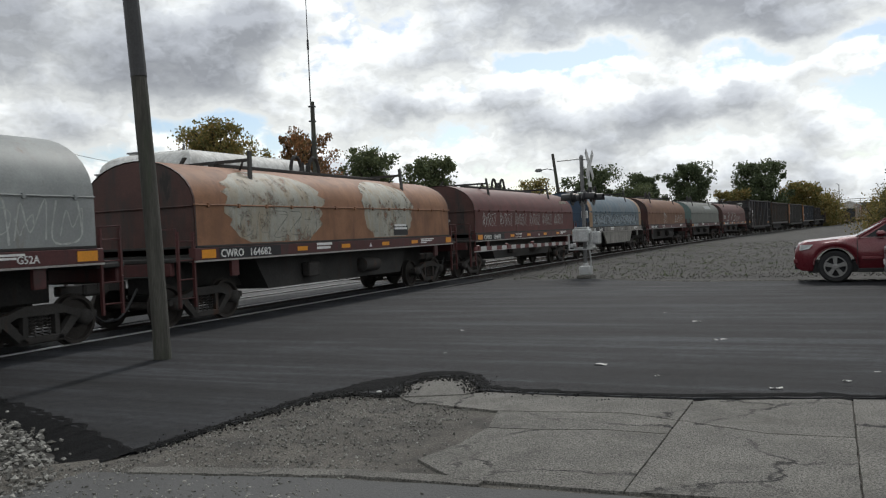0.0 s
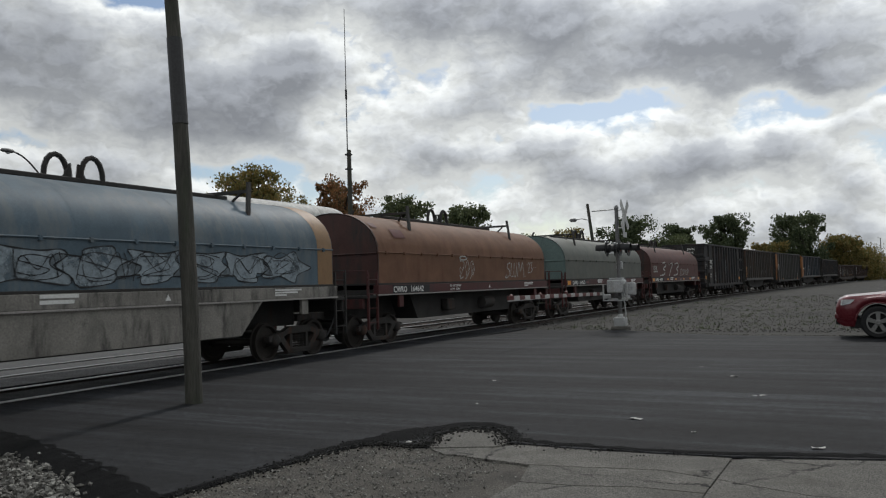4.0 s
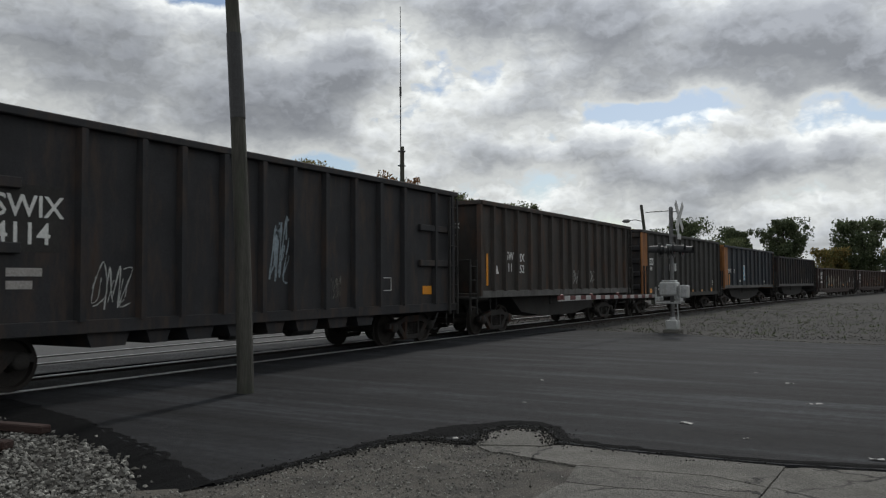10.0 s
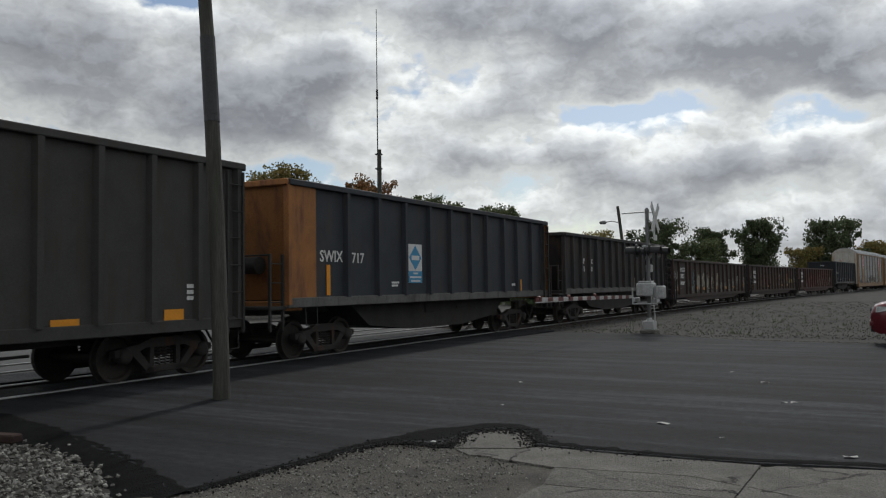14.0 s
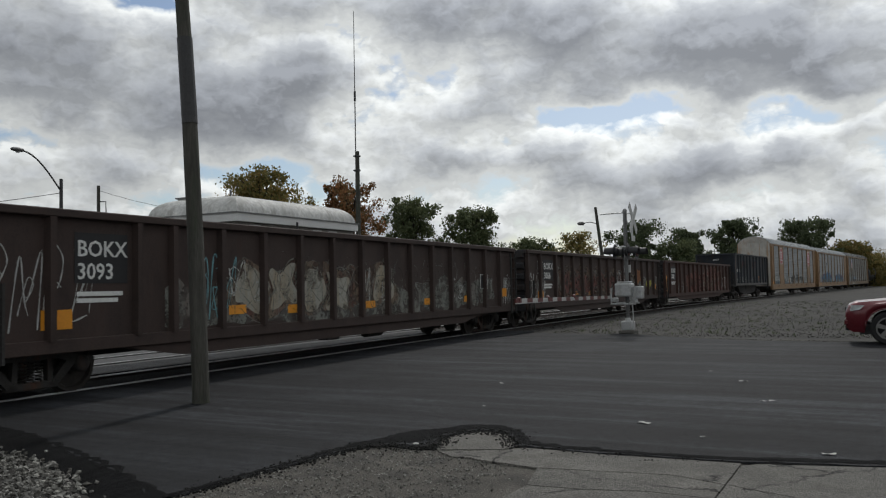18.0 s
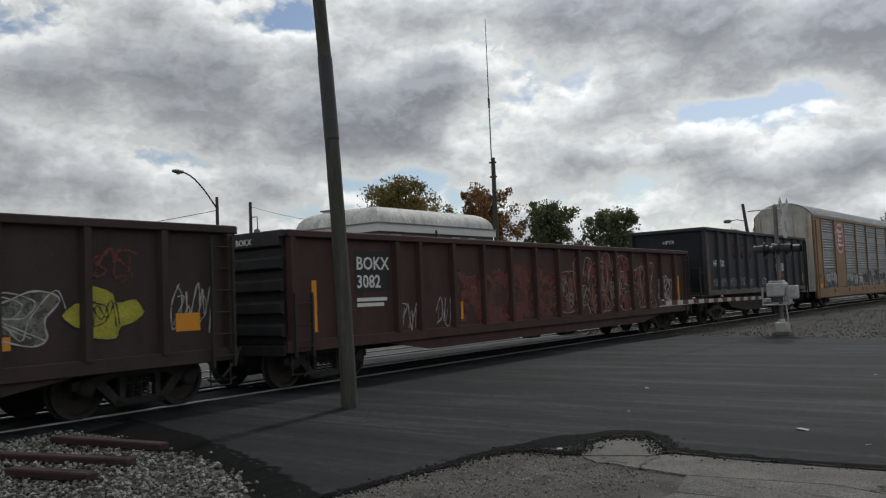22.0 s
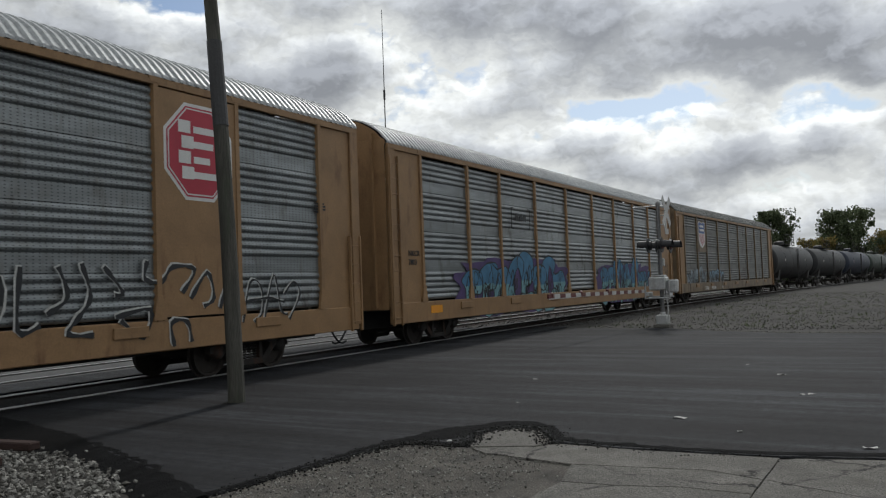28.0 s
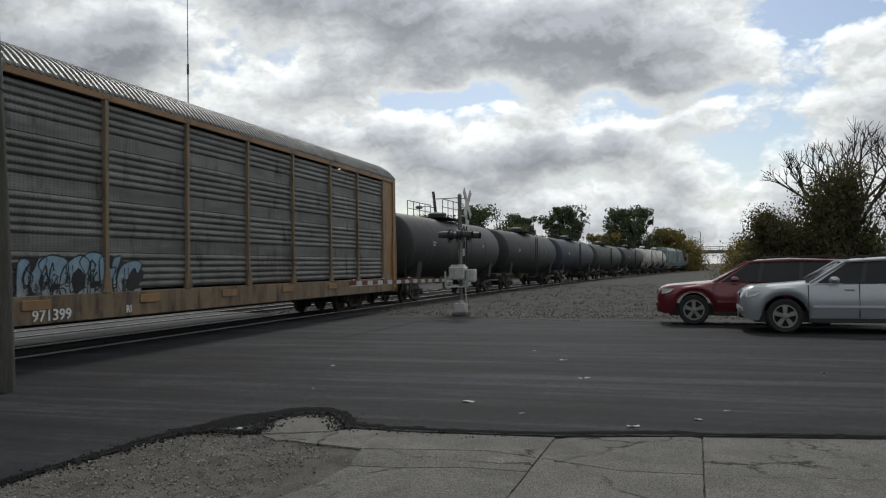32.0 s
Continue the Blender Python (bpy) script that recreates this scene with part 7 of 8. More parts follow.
def hopper_car(label, length, mat):
    c = thing("hopper_car", label, "railway wagon", group="train cars")
    h = length / 2
    prof = [(0.5, 0.7), (1.5, 1.75), (1.55, 3.9), (1.1, 4.45), (0.3, 4.6), (-0.3, 4.6), (-1.1, 4.45), (-1.55, 3.9), (-1.5, 1.75), (-0.5, 0.7)]
    part("body", Geo().prism(prof, "y", -h + 1.2, h - 1.2), mat, c, "covered hopper body")
    for s in (-1, 1):
        part("slope_sheet", Geo().prism([(s * (h - 1.2), 4.0), (s * (h - 0.2), 4.0), (s * (h - 1.2), 2.0)], "x", -1.4, 1.4), mat, c)
        part("end_frame", Geo().box(-1.5, 1.5, min(s * h, s * (h - 2)), max(s * h, s * (h - 2)), 0.95, 1.15), "steel_dark", c)
        bogie(c, s * (h - 1.7))
        coupler(c, s * h, s)
    for k in range(8):
        y = -h + 1.5 + k * (length - 3.0) / 7
        part("rib", Geo().box(1.5, 1.62, y - 0.05, y + 0.05, 1.7, 3.95).box(-1.62, -1.5, y - 0.05, y + 0.05, 1.7, 3.95), mat, c)
    part("running_board", Geo().box(-0.35, 0.35, -h + 1, h - 1, 4.62, 4.68), "steel_dark", c)
    return c

# ---- the cars in running order: where each stands at the start, along the line ----
TRAIN = []


def place(car, a, b):
    TRAIN.append((car, (a + b) / 2, (b - a)))
    return car


X1 = 1.486      # just proud of a coil hood's side
# coil cars
c = place(coil_car("coil car with a dull grey rounded hood and maroon frame", 12.6, "coil_grey", "coil_grey", "sill_maroon", "", ""), -2.65, 9.95)
tag(c, X1, 2.6, 6.0, 1.75, 2.4, 5, 70, "spray_white", 0.03)
lettering("G52A", 0.17, "decal", c, Matrix.Translation((1.55, 4.7, 1.43)) @ SIDE)

c = place(coil_car("coil car with a faded orange hood painted over in cream patches", 12.5, "coil_orange", "end_maroon", "sill_maroon", "CWRO", "164682", rise=0.98, drop=0.08), 12.45, 24.95)
for y, w, sd in ((-3.4, 3.8, 1), (2.0, 3.0, 2)):
    rnd, rows = random.Random(sd), []
    for k in range(17):
        u = k / 16
        a = max(0.0, (u - 0.38) / 0.62) * 0.98
        px, pz = (1.485, 1.69 + 0.77 * u / 0.38) if u <= 0.38 else (1.488 * math.cos(a), 2.462 + 0.984 * math.sin(a) ** 0.92)
        lo_, hi_ = [w / 2 * (1 - abs(2 * u - 0.9) ** 3.2 * 0.55) * rnd.uniform(0.9, 1.06) for _ in range(2)]
        rows.append([(px, y - lo_ + (lo_ + hi_) * j / 6, pz) for j in range(7)])
    part("paint_patch", Geo().grid(rows), "spray_cream", c, "cream painted patch", smooth=40, at=pose(0, 0, 0))
tag(c, X1 + 0.004, -5.0, -1.9, 1.8, 2.4, 5, 3, "spray_grey", 0.02)
part("stencil_block", Geo().box(X1 + 0.002, X1 + 0.007, 2.2, 3.1, 1.72, 2.0), "decal_black", c)
bars(c, X1 + 0.008, 2.25, 1.9, (0.75, 0.8), 0.06)
for ob in c.children:
    if ob.name.startswith(("paint_patch", "stencil_block", "graffiti")) or ob == c.children[-1]:
        ob.location.z -= 0.08

c = place(coil_car("coil car with dark oxide red hood and small white tags", 12.6, "coil_red", "end_maroon", "sill_maroon", "CWRO", "164692", weights=("LD LMT 234100", "LT WT  51900"), rise=1.0, drop=0.06), 27.28, 39.88)
for k in range(6):
    tag(c, X1, -5.6 + k * 1.75, -4.2 + k * 1.75, 1.85, 2.3, 5, 30, "spray_white", 0.022)
part("paint_patch", Geo().box(X1 - 0.14, X1 - 0.135, 4.5, 5.6, 2.6, 2.95).moved(pose(0, 0, 0)), "spray_cream", c, "pale painted patch")
lettering("DO NOT HUMP", 0.15, "decal", c, Matrix.Translation((-0.55, -6.316, 2.02)) @ ENDFACE)

c = place(coil_car("coil car with weathered blue hood, yellow bands and grey frame", 12.1, "coil_blue", "coil_blue_end", "sill_grey", "NS", "164438", False, band="rack_tan"), 42.9, 55.0)
piece(c, X1, -5.2, 4.8, 1.72, 2.4, 8, 51, ("spray_pale",), "spray_dark", 0.02)
part("side_skirt", Geo().prism([(-3.4, 1.36), (-2.7, 0.68), (2.7, 0.68), (3.4, 1.36)], "x", 1.42, 1.5), "sill_grey", c, "deep grey frame skirt")

c = place(coil_car("coil car with a rusty tan hood and white scrawls", 12.8, "coil_tan", "end_maroon", "sill_maroon", "CWRO", "164642", reflect=False, weights=("LD LMT 233300", "LT WT  52700")), 57.15, 69.95)
tag(c, X1, -1.55, -0.4, 1.75, 2.3, 3, 41, "spray_white", 0.028)
scrawl(c, X1 + 0.003, 2.35, 1.78, 0.54, (((0.75, 0.95), (0.3, 0.85), (0.25, 0.6), (0.6, 0.45), (0.5, 0.1), (-0.15, -0.05), (0.1, 0.15)), ((1.0, 0.95), (0.8, 0.1), (1.25, 0.08)),
                                     ((1.5, 0.95), (1.35, 0.15), (1.7, 0.1), (1.95, 0.95)), ((2.0, 0.0), (2.35, 1.0), (2.6, 0.4), (3.0, 1.0), (3.25, 0.0)), ((3.45, 0.02), (3.52, 0.05))), "spray_white", 0.026)
scrawl(c, X1 + 0.003, 4.5, 1.92, 0.42, (((0.0, 0.75), (0.35, 0.95), (0.5, 0.7), (0.1, 0.05), (0.6, 0.1)), ((0.75, 0.9), (1.15, 0.95), (0.9, 0.55), (1.2, 0.35), (0.75, 0.05)), ((1.5, 0.5), (1.62, 0.52)), ((1.85, 0.52), (1.97, 0.54)), ((2.2, 0.54), (2.3, 0.56))), "spray_white", 0.022)
for a0, a1, ya, yb in ((0.36, 0.62, -5.4, -4.75), (0.62, 0.78, -6.25, -5.95)):
    part("paint_patch", Geo().grid([[(1.492 * math.cos(a) * 1.002, y, 2.464 + 1.136 * math.sin(a) ** 0.92) for y in (ya, yb)] for a in np.linspace(a0, a1, 8)]), "coil_red", c, "oxide red touch-up patch")
part("halo", Geo().path([(X1, -1.2 + 0.26 * math.cos(t), 2.4 + 0.06 * math.sin(t)) for t in np.linspace(0, 6.28, 16)], 0.022, 5), "spray_white", c)

c = place(coil_car("coil car with a pale grey-green hood", 12.65, "coil_green", "end_green", "sill_maroon", "CWRO", "164552", reflect=False), 72.58, 85.23)
plates(c, 1.542, [(-6.1, 1.5, 0.36, 0.17)], "reflector")
plates(c, 1.542, [(y, 1.5, 0.4, 0.1) for y in (-3.6, -1.2, 0.9, 3.2)], "gate_red", "dull_reflector")
part("faded_panel", Geo().grid([[(1.49 * math.cos(a) * 1.002, y, 2.462 + 1.135 * math.sin(a) ** 0.92) for y in (0.2, 3.0)] for a in (0.35, 0.5, 0.65)]), "coil_grey", c, "faded painted-out lettering")

c = place(coil_car("coil car with a dark maroon hood and large sprayed numerals", 12.85, "coil_maroon", "end_maroon", "sill_maroon", "CWRO", "164487"), 87.5, 100.35)
three, seven = ((0.35, 0.72), (1.1, 0.8), (1.45, 0.62), (0.75, 0.42), (1.15, 0.3), (1.0, 0.08), (0.0, 0.0)), ((0.25, 0.7), (0.85, 0.76), (1.25, 0.74), (0.7, 0.35), (0.3, 0.0))
for ln, y in ((three, -4.35), (seven, -2.4), (three, -0.95)):
    scrawl(c, X1 + 0.003, y, 1.74, 1.0, (ln,), "spray_white", 0.055)
tag(c, X1 + 0.004, 0.75, 3.3, 1.74, 2.15, 6, 44, "spray_white", 0.03)
lettering("URK", 0.4, "spray_white", c, Matrix.Translation((X1 + 0.003, -5.9, 2.05)) @ SIDE, 1.1, "graffiti")
part("underline", Geo().box(X1, X1 + 0.004, -5.9, -4.9, 1.95, 2.0), "spray_white", c)

# high gondolas
c = place(gondola("tall black scrap gondola with heavy ribs and girts", 14.75, 1.0, 4.04, "gon_black", [-6.1, -4.44, -3.31, -2.47, -1.47, -0.44, 0.46, 1.53, 2.59, 3.61, 4.66, 6.2, 7.1], cross=True), 102.46, 117.21)
part("number_panel", Geo().box(1.522, 1.526, -5.95, -4.75, 2.05, 3.0), "steel_dark", c, "repainted patch behind the number")
for y, z, tx in ((-5.8, 2.55, "SWIX"), (-5.8, 2.16, "4114")):
    lettering(tx, 0.44, "decal", c, Matrix.Translation((1.53, y, z)) @ SIDE)
part("end_patch", Geo().box(0.15, 1.1, -7.475, -7.47, 3.3, 3.85), "steel_dark", c, "repainted patch")
lettering("SWIX", 0.24, "decal", c, Matrix.Translation((0.3, -7.482, 3.6)) @ ENDFACE)
lettering("4114", 0.24, "decal", c, Matrix.Translation((0.3, -7.482, 3.34)) @ ENDFACE)
for k, tx in enumerate(("NEW", "INTERIOR", "END PLATE", "APPLIED")):
    lettering(tx, 0.12, "sill_edge", c, Matrix.Translation((1.53, -7.1, 2.6 - 0.15 * k)) @ SIDE)
# girts that wrap round the near end, a doubler plate and a sill across it
for z, hgt in ((2.86, 0.2), (1.98, 0.18), (1.05, 0.16)):
    part("end_girt", Geo().box(-1.6, 1.6, -7.52, -7.385, z - hgt / 2, z + hgt / 2, 0.02), "gon_black", c)
    part("side_girt", Geo().box(1.525, 1.62, -7.4, -6.18, z - hgt / 2, z + hgt / 2, 0.02), "gon_black", c)
part("doubler_plate", Geo().box(-0.75, -0.1, -7.55, -7.52, 1.3, 3.95, 0.01), "gon_black", c, "heavy plate welded down the end")
bars(c, 1.53, -5.6, 1.7, (0.55, 0.4), 0.12, "sill_edge")
plates(c, 1.53, [(-6.95, 1.53, 0.5, 0.24), (5.85, 1.4, 0.45, 0.22)], "reflector")
for a, b in zip((-4.34, -3.21, -2.37, -1.37, -0.34, 0.56, 1.63, 2.69), (-3.41, -2.57, -1.57, -0.54, 0.36, 1.43, 2.49, 3.51)):
    part("belly_bay", Geo().prism([(a, 0.98), (a + 0.15, 0.62), (b - 0.15, 0.62), (b, 0.98)], "x", -1.4, 1.5), "gon_black", c, "dark sagging floor bay")
part("stencil_border", Geo().path([(1.534, 3.75, 1.41), (1.534, 4.14, 1.41), (1.534, 4.14, 1.71), (1.534, 3.75, 1.71), (1.534, 3.75, 1.41)], 0.014, 4), "decal", c)
tag(c, 1.53, -4.25, -3.5, 1.2, 1.9, 3, 61, "spray_white", 0.022)
tag(c, 1.53, -0.2, 0.35, 1.6, 2.9, 3, 62, "spray_pale", 0.05)
tag(c, 1.53, 1.7, 2.1, 1.2, 1.8, 2, 66, "spray_grey", 0.03)

c = place(gondola("dusty brown-black high gondola with outward leaning ends", 14.0, 1.3, 3.97, "gon_brown", [-6.2, -5.43, -4.55, -3.55, -2.72, -1.79, -0.81, 0.01, 0.96, 1.76, 2.65, 3.54, 4.31, 5.17, 6.19], ledge="gon_ledge", slope=0.55, sill_deep=True), 118.73, 132.73)
for tx, y, z in (("SW", -5.25, 2.29), ("IX", -4.26, 2.26), ("11", -5.15, 1.93), ("52", -4.28, 1.9)):
    lettering(tx, 0.36, "decal", c, Matrix.Translation((1.53, y, z)) @ SIDE)
lettering("SWIX", 0.22, "decal", c, Matrix.Translation((0.3, -6.96, 3.2)) @ ENDFACE)
lettering("1152", 0.22, "decal", c, Matrix.Translation((0.35, -6.96, 2.98)) @ ENDFACE)
plates(c, 1.53, [(-6.53, 1.97, 0.12, 0.95), (-2.58, 1.55, 0.11, 0.48), (0.14, 1.53, 0.1, 0.48), (2.78, 1.53, 0.1, 0.45)], "reflector")
part("warning_triangle", Geo().prism([(-6.06, 1.85), (-5.76, 1.85), (-5.9, 2.12)], "x", 1.53, 1.535), "decal", c)
for k, y in enumerate((0.24, 1.98)):
    tag(c, 1.53, y, y + 0.6, 1.55, 2.0, 2, 63 + k, "spray_white", 0.03)

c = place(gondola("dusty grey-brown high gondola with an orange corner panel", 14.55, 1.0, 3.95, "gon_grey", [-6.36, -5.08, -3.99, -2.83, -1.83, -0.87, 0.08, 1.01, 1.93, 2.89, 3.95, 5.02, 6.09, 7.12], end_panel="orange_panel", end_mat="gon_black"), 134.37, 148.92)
part("number_panel", Geo().box(1.53, 1.534, -6.1, -5.42, 2.38, 2.7), "decal", c)
lettering("HPTX", 0.28, "decal_black", c, Matrix.Translation((1.537, -6.07, 2.43)) @ SIDE, 0.82)
lettering("305", 0.25, "decal", c, Matrix.Translation((1.533, -5.92, 2.13)) @ SIDE, 0.95)
for tx, y, z in (("LD LMT", -4.85, 1.36), ("LT WT", -4.85, 1.2), ("201700", -3.82, 1.36), ("61300", -3.7, 1.2)):
    lettering(tx, 0.12, "decal", c, Matrix.Translation((1.533, y, z)) @ SIDE)
plates(c, 1.53, [(-5.91, 1.17, 0.5, 0.21), (-3.5, 1.115, 0.49, 0.11), (-1.48, 1.1, 0.5, 0.11), (1.45, 1.11, 0.47, 0.1), (3.38, 1.1, 0.5, 0.1), (5.55, 1.13, 0.45, 0.21)], "reflector")
part("dark_patch", Geo().box(1.53, 1.533, -4.95, -4.1, 1.67, 2.28), "decal_black", c, "painted-out dark patch")
part("dark_patch", Geo().box(1.53, 1.533, -3.86, -2.98, 1.62, 2.4), "decal_black", c, "painted-out dark patch")
bars(c, 1.534, 5.85, 1.6, (0.35, 0.35, 0.35), 0.07)

c = place(gondola("dark navy high gondola with orange-brown leaning end posts", 14.75, 1.32, 3.83, "gon_navy", [-5.28, -3.96, -2.69, -1.4, -0.18, 1.1, 2.2, 3.51, 4.58, 5.83, 6.91], ledge="gon_ledge", end_panel="orange_panel", slope=0.5, sill_deep=True, end_mat="orange_panel"), 150.35, 165.1)
lettering("SWIX", 0.36, "decal", c, Matrix.Translation((1.53, -6.27, 2.15)) @ SIDE, 0.98)
lettering("717", 0.34, "decal", c, Matrix.Translation((1.53, -5.04, 2.14)) @ SIDE)
sg = part("logo_panel", Geo().box(1.53, 1.538, -2.47, -1.77, 1.66, 2.68), "sign_white", c, "white and blue logo panel")
part("diamond", Geo().prism([(-2.44, 2.32), (-2.12, 2.0), (-1.8, 2.32), (-2.12, 2.65)], "x", 1.539, 1.543), "sign_sky", sg)
part("logo_bar", Geo().box(1.544, 1.547, -2.32, -1.92, 2.26, 2.38), "sign_white", sg)
part("blue_band", Geo().box(1.539, 1.543, -2.47, -1.77, 1.66, 1.97), "sign_sky", sg)
for w, z in ((0.12, 1.89), (0.29, 1.79), (0.24, 1.69)):
    part("logo_bar", Geo().box(1.544, 1.547, -2.12 - w, -2.12 + w, z, z + 0.045), "sign_white", sg)
plates(c, 1.53, [(-5.96, 1.74, 0.14, 0.68), (-2.6, 1.55, 0.1, 0.48), (-0.1, 1.55, 0.1, 0.48), (2.3, 1.55, 0.1, 0.45), (5.0, 1.55, 0.1, 0.4)], "reflector")
bars(c, 1.534, 4.2, 1.55, (0.5,), 0.07), bars(c, 1.534, -3.3, 1.65, (0.35, 0.3), 0.05)

c = place(gondola("black open hopper with outward leaning ends", 14.95, 1.35, 3.55, "gon_black", 15, ledge="gon_ledge", slope=0.75, sill_deep=True), 166.95, 181.9)
for tx, y, z in (("HP", -5.5, 2.4), ("TX", -4.55, 2.4), ("11", -5.4, 2.08), ("30", -4.5, 2.08)):
    lettering(tx, 0.3, "decal", c, Matrix.Translation((1.53, y, z)) @ SIDE)
plates(c, 1.53, [(y, 1.62, 0.08, 0.4) for y in (0.2, 1.8, 3.4, 4.6)], "sill_edge", "faded_plate")

# low mill gondolas
for i, (a, b, mat, num) in enumerate(((183.4, 203.6, "gon_oxide", "3093"), (204.8, 225.0, "gon_oxide", "3066"), (226.2, 246.2, "gon_red", "3082"))):
    n = b - a
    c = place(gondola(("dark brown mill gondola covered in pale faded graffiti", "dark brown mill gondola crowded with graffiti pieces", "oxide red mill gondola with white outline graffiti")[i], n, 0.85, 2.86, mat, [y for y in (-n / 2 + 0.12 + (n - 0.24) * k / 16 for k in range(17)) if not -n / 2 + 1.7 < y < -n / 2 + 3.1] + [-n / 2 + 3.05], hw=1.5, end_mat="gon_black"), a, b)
    h = n / 2
    for sx in (1.44, -1.5):
        part("side_plate", Geo().prism([(-h + 2.4, 0.74), (-h + 4.2, 0.46), (h - 4.2, 0.46), (h - 2.4, 0.74)], "x", sx, sx + 0.06), mat, c, "deeper middle of the side")
    part("number_panel", Geo().box(1.505, 1.509, -h + 1.82, -h + 2.86, 1.75, 2.55), "decal_black", c)
    lettering("BOKX", 0.36, "decal", c, Matrix.Translation((1.512, -h + 1.86, 2.18)) @ SIDE)
    lettering(num, 0.36, "decal", c, Matrix.Translation((1.512, -h + 1.86, 1.82)) @ SIDE)
    lettering("BOKX", 0.16, "decal", c, Matrix.Translation((0.3, -h - 0.095, 2.66)) @ ENDFACE)
    bars(c, 1.51, -h + 1.86, 1.55, (0.9, 0.8), 0.07)
    pl = [(-h + 1.5, 1.2, 0.55, 0.3), (-h + 5.6, 1.22, 0.5, 0.18), (-2.6, 1.18, 0.6, 0.18), (0.4, 1.18, 0.55, 0.18), (3.6, 1.18, 0.55, 0.18), (6.2, 1.2, 0.5, 0.18), (h - 0.9, 1.35, 0.45, 0.28)]
    if i == 2:
        pl = [(-9.3, 1.5, 0.12, 0.95), (-4.6, 1.25, 0.1, 0.4), (9.12, 1.5, 0.12, 0.95)]
    plates(c, 1.505, pl, "reflector")
    if i == 0:
        tag(c, 1.507, -h + 0.2, -h + 2.1, 1.1, 2.3, 4, 80, "spray_white", 0.022)
        tag(c, 1.507, -h + 4.4, -h + 5.4, 1.05, 2.2, 3, 81, "spray_teal", 0.03)
        piece(c, 1.507, -4.6, 1.6, 0.92, 2.3, 6, 82, ("spray_dust", "spray_cream"), "spray_grey", 0.022)
        rnd = random.Random(183)
        for ya, yb, za, zb in ((-6.4, -2.2, 0.9, 1.75), (-2.6, 1.8, 0.86, 1.6), (1.4, 5.2, 0.88, 1.5), (4.9, 6.8, 0.95, 1.4)):
            rim = [(ya + (yb - ya) * k / 14, zb + rnd.uniform(-0.14, 0.2)) for k in range(15)] + [(yb - (yb - ya) * k / 14, za + rnd.uniform(-0.03, 0.1)) for k in range(15)]
            part("graffiti", Geo().add([(1.5065, u, v) for u, v in rim], [tuple(range(30))]), "spray_grey", c, "worn pale paint over older graffiti")
        for k in range(16):
            yy, zz = rnd.uniform(-6.2, 6.2), rnd.uniform(1.0, 1.5)
            tag(c, 1.5085, yy, yy + rnd.uniform(0.3, 0.6), zz, zz + rnd.uniform(0.4, 0.9), 1, 300 + k, "spray_grey" if k % 3 else "spray_white", 0.03)
        tag(c, 1.508, 9.1, 9.8, 1.0, 1.95, 3, 180, "spray_white", 0.03)
        piece(c, 1.507, 3.0, 8.2, 0.98, 1.9, 5, 83, ("spray_grey",), "spray_grey", 0.016)
        tag(c, 1.508, -3.4, 7.6, 1.1, 2.3, 14, 84, "spray_grey", 0.018)
    if i == 1:
        tag(c, 1.507, -h + 0.2, -h + 2.0, 1.05, 2.0, 4, 85, "spray_white", 0.035)
        tag(c, 1.507, -h + 1.1, -h + 2.1, 2.0, 2.5, 3, 86, "spray_white", 0.02)
        piece(c, 1.507, -h + 3.3, 4.7, 0.92, 2.45, 11, 87, ("spray_dust", "spray_grey"), "spray_grey", 0.02)
        piece(c, 1.510, -h + 3.9, 4.2, 1.05, 2.2, 9, 187, ("spray_dust", "spray_red"), "spray_dark", 0.02)
        tag(c, 1.519, 1.2, 3.0, 1.1, 2.2, 4, 88, "spray_white", 0.03)
        piece(c, 1.507, 4.9, 7.0, 1.1, 1.95, 2, 89, ("spray_grey",), "spray_white", 0.02)
        piece(c, 1.507, 7.3, 8.2, 1.12, 1.95, 1, 97, ("spray_yellow",), "spray_dark", 0.02)
        tag(c, 1.508, 7.4, 8.3, 2.0, 2.45, 2, 98, "spray_red", 0.05)
        tag(c, 1.509, 8.8, 9.6, 1.18, 1.95, 3, 90, "spray_white", 0.025)
        tag(c, 1.518, -h + 3.4, 4.8, 1.0, 2.3, 26, 91, "spray_dust", 0.03)
        piece(c, 1.516, 5.2, 6.0, 1.5, 2.4, 1, 291, ("orange_panel",), "spray_red", 0.025)
    if i == 2:
        tag(c, 1.507, -7.0, -6.3, 0.85, 1.5, 2, 92, "spray_white", 0.022)
        tag(c, 1.507, -5.66, -5.05, 0.95, 1.55, 2, 93, "spray_white", 0.02)
        wildstyle(c, 1.507, -4.6, 0.2, 0.95, 2.3, 5, 194, None, "spray_red", None, "spray_dust", 0.02)
        wildstyle(c, 1.507, 0.2, 6.8, 0.98, 2.4, 7, 94, None, "spray_red", None, "spray_cream", 0.018)
        tag(c, 1.516, 0.4, 6.6, 1.05, 2.3, 6, 95, "spray_dust", 0.03)
        piece(c, 1.507, 7.2, 8.4, 1.0, 2.0, 2, 96, ("spray_red",), "spray_white", 0.03)
        tag(c, 1.507, 8.62, 9.05, 1.05, 1.9, 2, 99, "spray_white", 0.02)
    if i:
        continue
    ph = Geo().box(1.505, 1.52, h - 2.9, h - 2.35, 1.5, 1.95)
    part("consolidated_stencil", ph, "decal_black", c)
    part("stencil_border", Geo().path([(1.522, h - 2.9, 1.5), (1.522, h - 2.35, 1.5), (1.522, h - 2.35, 1.95), (1.522, h - 2.9, 1.95), (1.522, h - 2.9, 1.5)], 0.012, 4), "decal", c)

